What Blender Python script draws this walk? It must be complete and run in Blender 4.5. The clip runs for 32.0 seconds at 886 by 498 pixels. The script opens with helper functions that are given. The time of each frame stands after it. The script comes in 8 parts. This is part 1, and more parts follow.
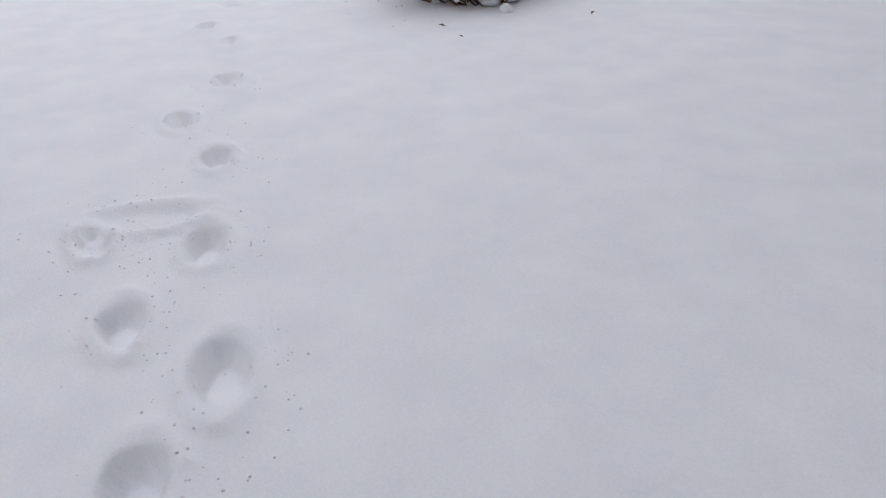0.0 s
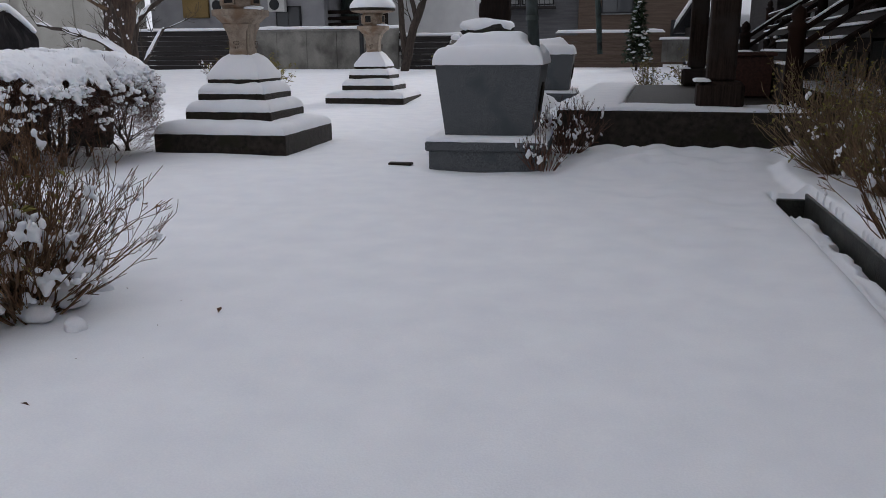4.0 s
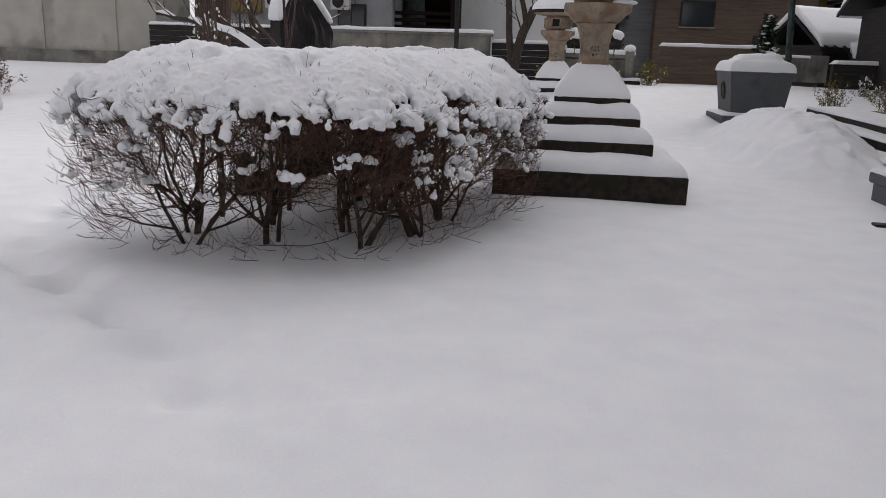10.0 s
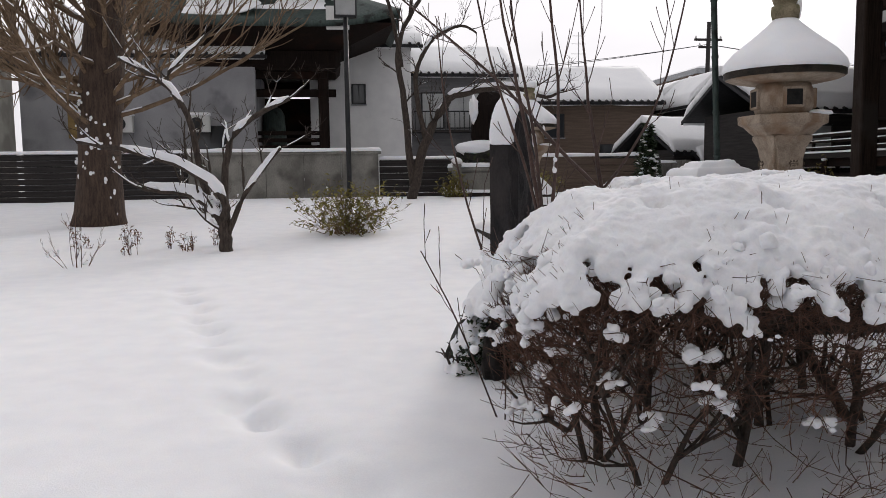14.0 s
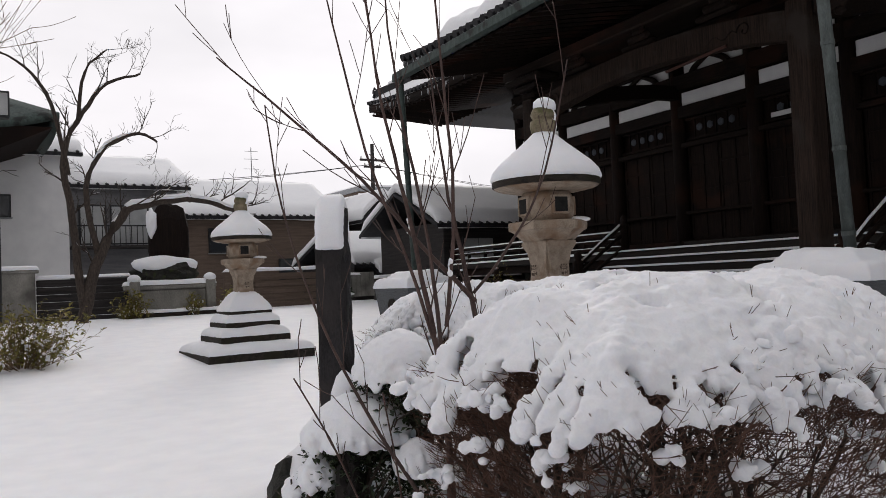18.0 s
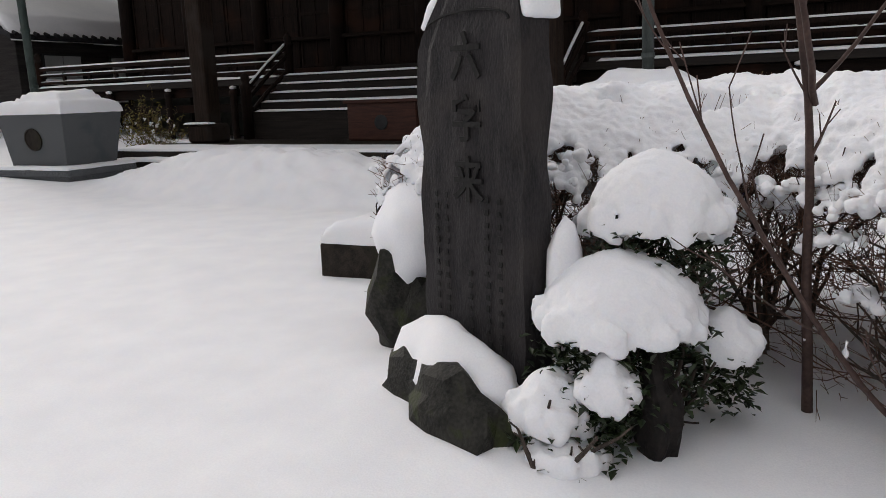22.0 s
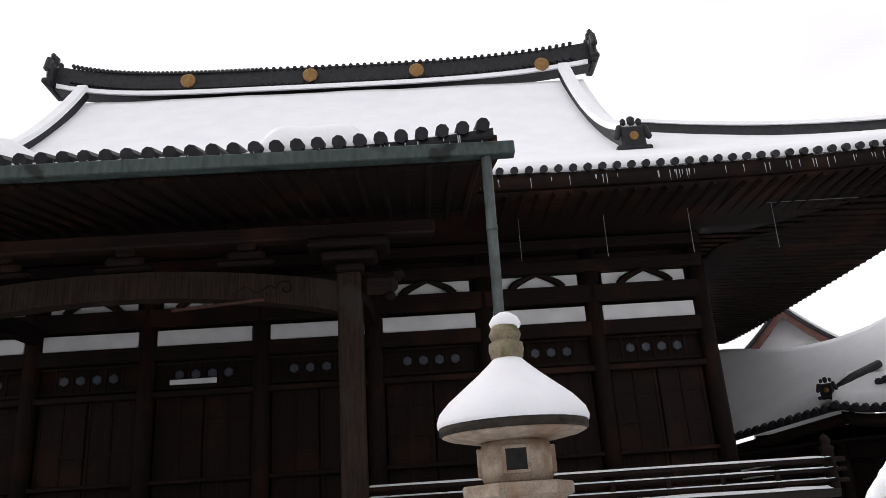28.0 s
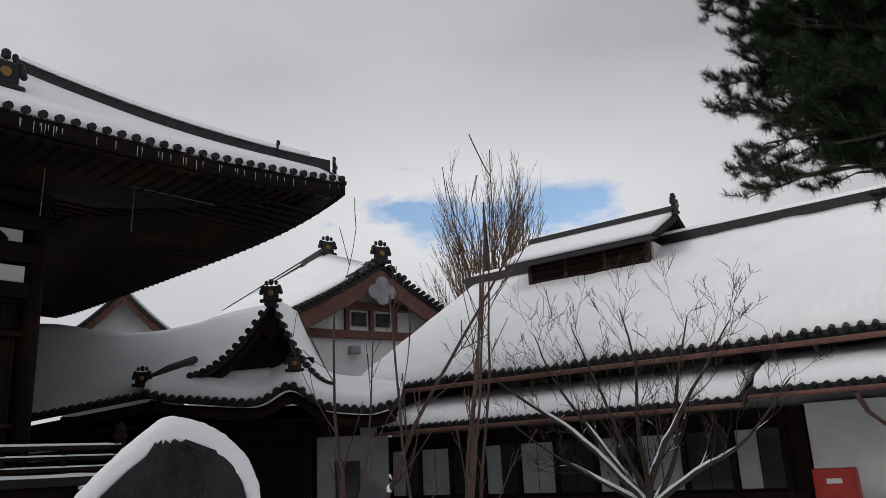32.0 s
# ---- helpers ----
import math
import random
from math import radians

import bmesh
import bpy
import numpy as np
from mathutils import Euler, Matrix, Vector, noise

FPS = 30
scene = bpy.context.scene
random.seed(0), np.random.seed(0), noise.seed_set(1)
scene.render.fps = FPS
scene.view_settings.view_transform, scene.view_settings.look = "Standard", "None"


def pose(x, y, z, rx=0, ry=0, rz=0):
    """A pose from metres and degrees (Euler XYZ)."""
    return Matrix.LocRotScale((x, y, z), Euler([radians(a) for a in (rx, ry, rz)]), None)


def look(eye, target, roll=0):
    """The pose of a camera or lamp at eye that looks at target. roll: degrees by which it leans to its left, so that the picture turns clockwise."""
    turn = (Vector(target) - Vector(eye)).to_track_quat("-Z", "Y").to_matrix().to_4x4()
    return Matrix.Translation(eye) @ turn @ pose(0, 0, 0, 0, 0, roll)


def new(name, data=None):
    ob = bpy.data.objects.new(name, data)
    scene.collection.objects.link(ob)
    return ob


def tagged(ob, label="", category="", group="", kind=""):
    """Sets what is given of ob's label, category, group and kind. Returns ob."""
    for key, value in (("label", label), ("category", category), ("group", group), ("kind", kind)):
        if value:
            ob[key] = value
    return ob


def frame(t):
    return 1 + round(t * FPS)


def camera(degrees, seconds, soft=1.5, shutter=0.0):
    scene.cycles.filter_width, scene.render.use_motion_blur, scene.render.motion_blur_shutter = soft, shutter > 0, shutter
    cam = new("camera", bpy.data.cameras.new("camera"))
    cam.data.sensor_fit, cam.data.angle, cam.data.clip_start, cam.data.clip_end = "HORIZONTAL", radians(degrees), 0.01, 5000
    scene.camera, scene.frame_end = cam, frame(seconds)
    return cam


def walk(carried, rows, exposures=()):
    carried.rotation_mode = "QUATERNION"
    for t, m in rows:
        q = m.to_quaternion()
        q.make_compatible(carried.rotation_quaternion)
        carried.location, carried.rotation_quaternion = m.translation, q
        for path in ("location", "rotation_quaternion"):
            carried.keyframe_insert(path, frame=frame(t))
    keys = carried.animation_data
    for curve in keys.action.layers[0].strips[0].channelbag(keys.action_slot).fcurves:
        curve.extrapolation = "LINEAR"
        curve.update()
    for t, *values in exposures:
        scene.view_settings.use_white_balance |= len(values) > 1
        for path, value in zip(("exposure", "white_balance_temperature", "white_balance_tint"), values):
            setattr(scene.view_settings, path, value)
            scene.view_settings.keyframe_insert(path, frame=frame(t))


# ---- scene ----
cam = camera(59.2, 32.0, 0.85)
PATH = [
    (0, (1.117, -0.656, 1.458), (-0.217, 0.474, 0.487), -2.1),
    (0.5, (0.949, -0.481, 1.481), (-0.256, 0.838, 0.583), -1.8),
    (1, (0.73, -0.314, 1.49), (-0.294, 1.198, 0.675), -1.5),
    (1.5, (0.521, -0.172, 1.491), (-0.311, 1.487, 0.746), -1.8),
    (2, (0.339, -0.028, 1.483), (-0.29, 1.744, 0.801), -1.3),
    (2.5, (0.077, 0.244, 1.493), (-0.36, 2.086, 0.848), -0.1),
    (4.5, (-1.401, 0.884, 1.377), (-1.772, 2.791, 0.904), -0.3),
    (5, (-1.805, 1.065, 1.386), (-2.225, 2.962, 0.913), -0.5),
    (5.5, (-2.223, 1.281, 1.384), (-2.695, 3.16, 0.888), -0.8),
    (6, (-2.741, 1.501, 1.332), (-3.268, 3.364, 0.832), -0.8),
    (6.5, (-3.295, 1.72, 1.343), (-3.822, 3.577, 0.82), -1.0),
    (7, (-3.777, 1.855, 1.334), (-4.317, 3.708, 0.81), -1.3),
    (7.5, (-4.2, 2.066, 1.354), (-4.721, 3.925, 0.831), -0.8),
    (8, (-4.651, 2.248, 1.356), (-5.137, 4.115, 0.827), -0.3),
    (8.5, (-5.134, 2.375, 1.362), (-5.624, 4.243, 0.841), 0.1),
    (9, (-5.636, 2.548, 1.33), (-6.088, 4.428, 0.82), 0.8),
    (9.5, (-6.113, 2.684, 1.352), (-6.494, 4.583, 0.852), 1.2),
    (10, (-6.558, 2.821, 1.375), (-6.807, 4.747, 0.895), 1.9),
    (10.5, (-7.013, 3.054, 1.381), (-7.101, 5.0, 0.924), 2.5),
    (11, (-7.536, 3.236, 1.37), (-7.47, 5.182, 0.913), 2.9),
    (11.5, (-8.038, 3.52, 1.351), (-7.818, 5.453, 0.885), 3.0),
    (12, (-8.509, 3.75, 1.364), (-8.22, 5.671, 0.889), 2.4),
    (12.5, (-9.004, 3.996, 1.374), (-8.656, 5.906, 0.895), 1.6),
    (13, (-9.49, 4.285, 1.4), (-9.137, 6.198, 0.937), 0.6),
    (13.5, (-9.976, 4.521, 1.424), (-9.701, 6.47, 1.065), -0.4),
    (15.5, (-11.413, 4.84, 1.602), (-11.005, 6.772, 1.919), -1.1),
    (16, (-11.373, 4.984, 1.639), (-10.694, 6.819, 2.05), -1.1),
    (16.5, (-11.396, 5.029, 1.655), (-10.451, 6.739, 2.082), -1.5),
    (17, (-11.397, 5.056, 1.628), (-10.258, 6.659, 1.996), -2.5),
    (17.5, (-11.352, 5.244, 1.577), (-10.189, 6.855, 1.807), -3.2),
    (18, (-11.38, 5.711, 1.44), (-10.286, 7.384, 1.515), -2.5),
    (18.5, (-11.513, 6.178, 1.383), (-10.526, 7.916, 1.305), -1.8),
    (19, (-11.715, 6.62, 1.455), (-10.415, 8.129, 1.286), -1.8),
    (19.5, (-11.741, 6.992, 1.418), (-10.163, 8.199, 1.19), -1.6),
    (20, (-11.741, 7.394, 1.413), (-9.949, 8.235, 1.132), -0.6),
    (21, (-11.97, 8.575, 1.368), (-10.165, 9.369, 1.035), -2.3),
    (21.5, (-12.19, 9.014, 1.387), (-10.403, 9.839, 1.033), -2.4),
    (22, (-12.219, 9.493, 1.387), (-10.419, 10.272, 0.996), -1.9),
    (22.5, (-12.287, 9.902, 1.371), (-10.443, 10.568, 0.974), -1.8),
    (23, (-12.242, 10.202, 1.393), (-10.353, 10.731, 1.004), -1.6),
    (23.5, (-12.141, 10.57, 1.438), (-10.209, 10.96, 1.094), -1.6),
    (24, (-12.116, 10.965, 1.466), (-10.153, 11.269, 1.234), -2.3),
    (24.5, (-11.98, 11.282, 1.558), (-9.996, 11.492, 1.419), -2.6),
    (25, (-11.94, 11.585, 1.62), (-9.944, 11.708, 1.584), -3.8),
    (25.5, (-11.919, 11.922, 1.62), (-9.921, 11.971, 1.695), -4.8),
    (26, (-11.844, 12.239, 1.653), (-9.863, 12.337, 1.911), -3.9),
    (26.5, (-11.88, 12.627, 1.687), (-9.939, 12.789, 2.139), -3.2),
    (28.5, (-11.933, 12.851, 1.773), (-10.111, 12.426, 2.479), -3.5),
    (29, (-11.93, 12.785, 1.833), (-10.203, 12.003, 2.468), -2.7),
    (29.5, (-11.857, 12.666, 1.791), (-10.28, 11.585, 2.376), -2.6),
    (30, (-11.777, 12.542, 1.8), (-10.349, 11.253, 2.348), -2.4),
    (30.5, (-11.782, 12.454, 1.798), (-10.479, 11.03, 2.324), -2.4),
    (31, (-11.768, 12.416, 1.825), (-10.554, 10.915, 2.345), -2.8),
    (31.5, (-11.813, 12.39, 1.828), (-10.634, 10.862, 2.351), -2.9),
    (32, (-11.847, 12.396, 1.827), (-10.663, 10.873, 2.354), -2.9),
]
walk(cam, [(t, look(eye, target, roll)) for t, eye, target, roll in PATH], exposures=[(0, 0.72, 6200, 14), (1, 0.78, 6200, 14), (2.3, 0.90, 6150, 14), (4.5, 0.15, 6100, 14), (5.5, 0.05, 6100, 14), (6.5, 0.35, 6300, 15), (7.5, 0.62, 6600, 15), (9, 0.32, 6550, 14), (10, 0.32, 6550, 14), (12, 0.55, 6600, 14), (13.5, 0.50, 6600, 14), (15.5, -0.20, 6600, 14), (16.5, -0.10, 6600, 14), (17, 0.08, 6600, 14), (18, 0.30, 6600, 14), (19, 0.25, 6600, 15), (20, 0.26, 6600, 15), (22, 0.46, 6650, 13), (24, 0.55, 6650, 13), (26, 1.02, 6650, 14), (28.5, 0.75, 6500, 14), (29, 0.62, 6500, 13), (30, -0.02, 6400, 12), (31, -0.10, 6400, 12), (32, -0.14, 6400, 12)])

# ---- light ----
SUN_AZ, SUN_EL = 58.0, 22.0          # degrees: from +x towards +y, and above the horizon
az, el = radians(SUN_AZ), radians(SUN_EL)
sun_dir = Vector((math.cos(el) * math.cos(az), math.cos(el) * math.sin(az), math.sin(el)))
sun = new("sun", bpy.data.lights.new("sun", "SUN"))
sun.data.energy, sun.data.angle, sun.data.color = 1.15, radians(25), (1.0, 0.96, 0.9)
sun.matrix_world = look(sun_dir * 60, (0, 0, 0))

world = bpy.data.worlds.new("winter_sky")
scene.world = world
world.use_nodes = True
wn, wl = world.node_tree.nodes, world.node_tree.links
wn.clear()


def wnode(kind, **values):
    n = wn.new(kind)
    for key, value in values.items():
        n.inputs[key].default_value = value
    return n


sky = wn.new("ShaderNodeTexSky")
sky.sky_type, sky.sun_disc = "NISHITA", False
sky.sun_elevation, sky.sun_rotation = el, radians(90 - SUN_AZ)
sky_gain = wn.new("ShaderNodeMix")
sky_gain.data_type, sky_gain.blend_type = "RGBA", "MULTIPLY"
sky_gain.inputs[0].default_value = 1.0
sky_gain.inputs[7].default_value = (0.21, 0.21, 0.21, 1)
wl.new(sky.outputs[0], sky_gain.inputs[6])
co = wn.new("ShaderNodeTexCoord")
flat = wn.new("ShaderNodeVectorMath")
flat.operation = "MULTIPLY"
flat.inputs[1].default_value = (1.0, 1.0, 2.6)
wl.new(co.outputs["Generated"], flat.inputs[0])
# a rift of blue low in the south-east, cloud everywhere else
rift = wn.new("ShaderNodeVectorMath")
rift.operation = "SUBTRACT"
rift.inputs[1].default_value = (0.53, -0.79, 0.30)
wl.new(co.outputs["Generated"], rift.inputs[0])
rift_scale = wn.new("ShaderNodeVectorMath")
rift_scale.operation = "MULTIPLY"
rift_scale.inputs[1].default_value = (1.0, 1.0, 3.2)
wl.new(rift.outputs[0], rift_scale.inputs[0])
rift_far = wn.new("ShaderNodeVectorMath")
rift_far.operation = "LENGTH"
wl.new(rift_scale.outputs[0], rift_far.inputs[0])
near = wnode("ShaderNodeMapRange")
near.inputs[1].default_value, near.inputs[2].default_value, near.inputs[3].default_value, near.inputs[4].default_value = 0.05, 0.36, -0.13, 0.30
wl.new(rift_far.outputs["Value"], near.inputs[0])
lumpy = wnode("ShaderNodeTexNoise", Scale=7.0, Detail=8.0, Roughness=0.58)
wl.new(flat.outputs[0], lumpy.inputs["Vector"])
thick = wn.new("ShaderNodeMath")
wl.new(near.outputs[0], thick.inputs[0])
wl.new(lumpy.outputs["Fac"], thick.inputs[1])
mask = wn.new("ShaderNodeValToRGB")
mask.color_ramp.elements[0].position, mask.color_ramp.elements[1].position = 0.38, 0.54
wl.new(thick.outputs[0], mask.inputs[0])
soft = wnode("ShaderNodeTexNoise", Scale=1.7, Detail=5.0, Roughness=0.5)
wl.new(flat.outputs[0], soft.inputs["Vector"])
grey = wn.new("ShaderNodeValToRGB")
grey.color_ramp.elements[0].position, grey.color_ramp.elements[0].color = 0.3, (0.62, 0.63, 0.65, 1)
grey.color_ramp.elements[1].position, grey.color_ramp.elements[1].color = 0.7, (0.86, 0.86, 0.88, 1)
wl.new(soft.outputs["Fac"], grey.inputs[0])
# thin cloud before the sun is brighter, the far side of the sky greyer, and cloud edges by the rift white
toward = wn.new("ShaderNodeVectorMath")
toward.operation = "DOT_PRODUCT"
toward.inputs[1].default_value = sun_dir
wl.new(co.outputs["Generated"], toward.inputs[0])
glow = wn.new("ShaderNodeValToRGB")
glow.color_ramp.interpolation = "EASE"
for pos, val in ((0.0, 0.50), (0.45, 0.58), (0.80, 0.82), (0.93, 0.88), (0.985, 0.96)):
    e = glow.color_ramp.elements[0] if pos == 0.0 else (glow.color_ramp.elements[1] if pos == 0.985 else glow.color_ramp.elements.new(pos))
    e.position, e.color = pos, (val, val, val, 1)
remap = wnode("ShaderNodeMapRange")
remap.inputs[1].default_value, remap.inputs[2].default_value = -1.0, 1.0
wl.new(toward.outputs["Value"], remap.inputs[0])
wl.new(remap.outputs[0], glow.inputs[0])
lit = wn.new("ShaderNodeMix")
lit.data_type, lit.blend_type = "RGBA", "MULTIPLY"
lit.inputs[0].default_value = 1.0
wl.new(grey.outputs[0], lit.inputs[6])
wl.new(glow.outputs[0], lit.inputs[7])
edge_near = wnode("ShaderNodeMapRange")
edge_near.inputs[1].default_value, edge_near.inputs[2].default_value, edge_near.inputs[3].default_value, edge_near.inputs[4].default_value = 0.10, 0.62, 0.90, 0.0
wl.new(rift_far.outputs["Value"], edge_near.inputs[0])
white = wn.new("ShaderNodeMix")
white.data_type = "RGBA"
white.inputs[7].default_value = (0.86, 0.86, 0.87, 1)
wl.new(edge_near.outputs[0], white.inputs[0])
wl.new(lit.outputs[2], white.inputs[6])
clouds = wn.new("ShaderNodeMix")
clouds.data_type = "RGBA"
wl.new(mask.outputs[0], clouds.inputs[0])
wl.new(sky_gain.outputs[2], clouds.inputs[6])
wl.new(white.outputs[2], clouds.inputs[7])
# a bright upright gap in the cloud near the sun
across = wn.new("ShaderNodeVectorMath")
across.operation = "DOT_PRODUCT"
across.inputs[1].default_value = (0.857, -0.515, 0.0)
wl.new(co.outputs["Generated"], across.inputs[0])
ragged_gap = wnode("ShaderNodeTexNoise", Scale=5.0, Detail=6.0, Roughness=0.6)
wl.new(co.outputs["Generated"], ragged_gap.inputs["Vector"])
gap_off = wnode("ShaderNodeMath")
gap_off.operation = "MULTIPLY_ADD"
gap_off.inputs[1].default_value, gap_off.inputs[2].default_value = 0.10, -0.05
wl.new(ragged_gap.outputs["Fac"], gap_off.inputs[0])
gap_sum = wn.new("ShaderNodeMath")
wl.new(across.outputs["Value"], gap_sum.inputs[0])
wl.new(gap_off.outputs[0], gap_sum.inputs[1])
gap_abs = wn.new("ShaderNodeMath")
gap_abs.operation = "ABSOLUTE"
wl.new(gap_sum.outputs[0], gap_abs.inputs[0])
gap_near = wnode("ShaderNodeMapRange")
gap_near.interpolation_type = "SMOOTHSTEP"
gap_near.inputs[1].default_value, gap_near.inputs[2].default_value, gap_near.inputs[3].default_value, gap_near.inputs[4].default_value = 0.0, 0.065, 1.0, 0.0
wl.new(gap_abs.outputs[0], gap_near.inputs[0])
gap_side = wnode("ShaderNodeMapRange")
gap_side.inputs[1].default_value, gap_side.inputs[2].default_value = 0.93, 0.98
wl.new(remap.outputs[0], gap_side.inputs[0])
gap_both = wn.new("ShaderNodeMath")
gap_both.operation = "MULTIPLY"
wl.new(gap_near.outputs[0], gap_both.inputs[0])
wl.new(gap_side.outputs[0], gap_both.inputs[1])
bright = wn.new("ShaderNodeMix")
bright.data_type = "RGBA"
bright.inputs[7].default_value = (1.25, 1.24, 1.22, 1)
wl.new(gap_both.outputs[0], bright.inputs[0])
wl.new(clouds.outputs[2], bright.inputs[6])
background = wn.new("ShaderNodeBackground")
background.inputs[1].default_value = 1.0
wl.new(bright.outputs[2], background.inputs[0])
world_out = wn.new("ShaderNodeOutputWorld")
wl.new(background.outputs[0], world_out.inputs[0])

# ---- materials ----


def material(name, dark, light, scale=8.0, rough=0.8, bump=0.3, metal=0.0, fine=60.0, stretch=(1, 1, 1), vary=0.0, patch=None, patch_scale=1.5, patch_edge=(0.55, 0.65), spec=0.3):
    """Two scales of noise between two colours, a fine bump, and stains of a third colour."""
    m = bpy.data.materials.new(name)
    m.use_nodes = True
    nt = m.node_tree
    n, l = nt.nodes, nt.links
    b = n["Principled BSDF"]
    b.inputs["Roughness"].default_value, b.inputs["Metallic"].default_value = rough, metal
    b.inputs["Specular IOR Level"].default_value = spec
    tc = n.new("ShaderNodeTexCoord")
    mp = n.new("ShaderNodeMapping")
    mp.inputs["Scale"].default_value = stretch
    l.new(tc.outputs["Object"], mp.inputs[0])
    big, small = n.new("ShaderNodeTexNoise"), n.new("ShaderNodeTexNoise")
    big.inputs["Scale"].default_value, big.inputs["Detail"].default_value = scale, 6.0
    small.inputs["Scale"].default_value, small.inputs["Detail"].default_value = fine, 4.0
    l.new(mp.outputs[0], big.inputs["Vector"])
    l.new(mp.outputs[0], small.inputs["Vector"])
    add = n.new("ShaderNodeMath")
    add.operation = "MULTIPLY_ADD"
    add.inputs[1].default_value = 0.45
    l.new(small.outputs["Fac"], add.inputs[0])
    half = n.new("ShaderNodeMath")
    half.operation = "MULTIPLY"
    half.inputs[1].default_value = 0.6
    l.new(big.outputs["Fac"], half.inputs[0])
    l.new(half.outputs[0], add.inputs[2])
    ramp = n.new("ShaderNodeValToRGB")
    ramp.color_ramp.elements[0].position, ramp.color_ramp.elements[1].position = 0.38, 0.68
    ramp.color_ramp.elements[0].color, ramp.color_ramp.elements[1].color = (*dark, 1), (*light, 1)
    l.new(add.outputs[0], ramp.inputs[0])
    colour = ramp.outputs[0]
    if patch:
        st = n.new("ShaderNodeTexNoise")
        st.inputs["Scale"].default_value, st.inputs["Detail"].default_value = patch_scale, 8.0
        l.new(tc.outputs["Object"], st.inputs["Vector"])
        edge = n.new("ShaderNodeMapRange")
        edge.inputs[1].default_value, edge.inputs[2].default_value = patch_edge
        l.new(st.outputs["Fac"], edge.inputs[0])
        mix = n.new("ShaderNodeMix")
        mix.data_type = "RGBA"
        mix.inputs[7].default_value = (*patch, 1)
        l.new(edge.outputs[0], mix.inputs[0])
        l.new(colour, mix.inputs[6])
        colour = mix.outputs[2]
    if vary:
        info = n.new("ShaderNodeObjectInfo")
        geo = n.new("ShaderNodeNewGeometry")
        tot = n.new("ShaderNodeMath")
        l.new(info.outputs["Random"], tot.inputs[0])
        l.new(geo.outputs["Random Per Island"], tot.inputs[1])
        fr = n.new("ShaderNodeMath")
        fr.operation = "FRACT"
        l.new(tot.outputs[0], fr.inputs[0])
        rng = n.new("ShaderNodeMapRange")
        rng.inputs[3].default_value, rng.inputs[4].default_value = 1 - vary, 1 + vary
        l.new(fr.outputs[0], rng.inputs[0])
        hsv = n.new("ShaderNodeHueSaturation")
        l.new(rng.outputs[0], hsv.inputs["Value"])
        l.new(colour, hsv.inputs["Color"])
        colour = hsv.outputs[0]
    l.new(colour, b.inputs["Base Color"])
    if bump:
        bp = n.new("ShaderNodeBump")
        bp.inputs["Strength"].default_value, bp.inputs["Distance"].default_value = bump, 0.02
        l.new(add.outputs[0], bp.inputs["Height"])
        l.new(bp.outputs[0], b.inputs["Normal"])
    return m


SNOW = material("snow", (0.80, 0.81, 0.84), (0.88, 0.885, 0.90), scale=3.0, rough=0.75, bump=0.22, fine=110, spec=0.15)
SNOW.node_tree.nodes["Principled BSDF"].inputs["Subsurface Weight"].default_value = 0.25
SNOW.node_tree.nodes["Principled BSDF"].inputs["Subsurface Radius"].default_value = (0.02, 0.025, 0.03)
SNOW_FAR = material("roof_snow", (0.82, 0.83, 0.85), (0.89, 0.895, 0.90), scale=1.2, rough=0.8, bump=0.2, fine=14, spec=0.1)
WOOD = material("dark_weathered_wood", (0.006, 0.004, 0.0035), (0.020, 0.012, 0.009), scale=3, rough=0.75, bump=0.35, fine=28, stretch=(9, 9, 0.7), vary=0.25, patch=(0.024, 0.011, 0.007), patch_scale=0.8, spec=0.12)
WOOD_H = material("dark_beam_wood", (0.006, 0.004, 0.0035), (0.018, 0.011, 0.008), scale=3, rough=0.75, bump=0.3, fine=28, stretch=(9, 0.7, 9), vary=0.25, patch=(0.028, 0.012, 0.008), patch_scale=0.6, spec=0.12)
PILLAR = material("worn_pillar_wood", (0.010, 0.007, 0.006), (0.040, 0.026, 0.019), scale=3, rough=0.8, bump=0.5, fine=26, stretch=(12, 12, 0.5), patch=(0.032, 0.026, 0.022), patch_scale=1.2, spec=0.12)
STEP_WOOD = material("grey_step_wood", (0.008, 0.006, 0.005), (0.026, 0.02, 0.016), scale=3, rough=0.7, bump=0.3, fine=30, stretch=(9, 0.6, 9))
RED_WOOD = material("red_brown_wood", (0.028, 0.010, 0.007), (0.075, 0.028, 0.018), scale=4, rough=0.55, bump=0.2, fine=40, stretch=(6, 0.6, 6))
PLASTER = material("white_plaster", (0.66, 0.66, 0.66), (0.78, 0.78, 0.77), scale=2, rough=0.9, bump=0.1, fine=40)
PALE_WALL = material("pale_wall", (0.34, 0.33, 0.29), (0.46, 0.45, 0.41), scale=1.5, rough=0.9, bump=0.1, fine=30, patch=(0.28, 0.27, 0.24), patch_scale=0.6)
GREY_PLASTER = material("grey_plaster", (0.26, 0.26, 0.27), (0.36, 0.36, 0.37), scale=1.2, rough=0.9, bump=0.1, fine=30, patch=(0.20, 0.20, 0.21), patch_scale=0.7)
GRANITE = material("grey_granite", (0.028, 0.031, 0.034), (0.165, 0.174, 0.182), scale=90, rough=0.7, bump=0.25, fine=220, patch=(0.07, 0.08, 0.085), patch_scale=2.0)
WET_STONE = material("dark_wet_stone", (0.010, 0.008, 0.007), (0.042, 0.034, 0.026), scale=14, rough=0.6, bump=0.5, fine=120, patch=(0.022, 0.020, 0.012), patch_scale=3.0, spec=0.15)
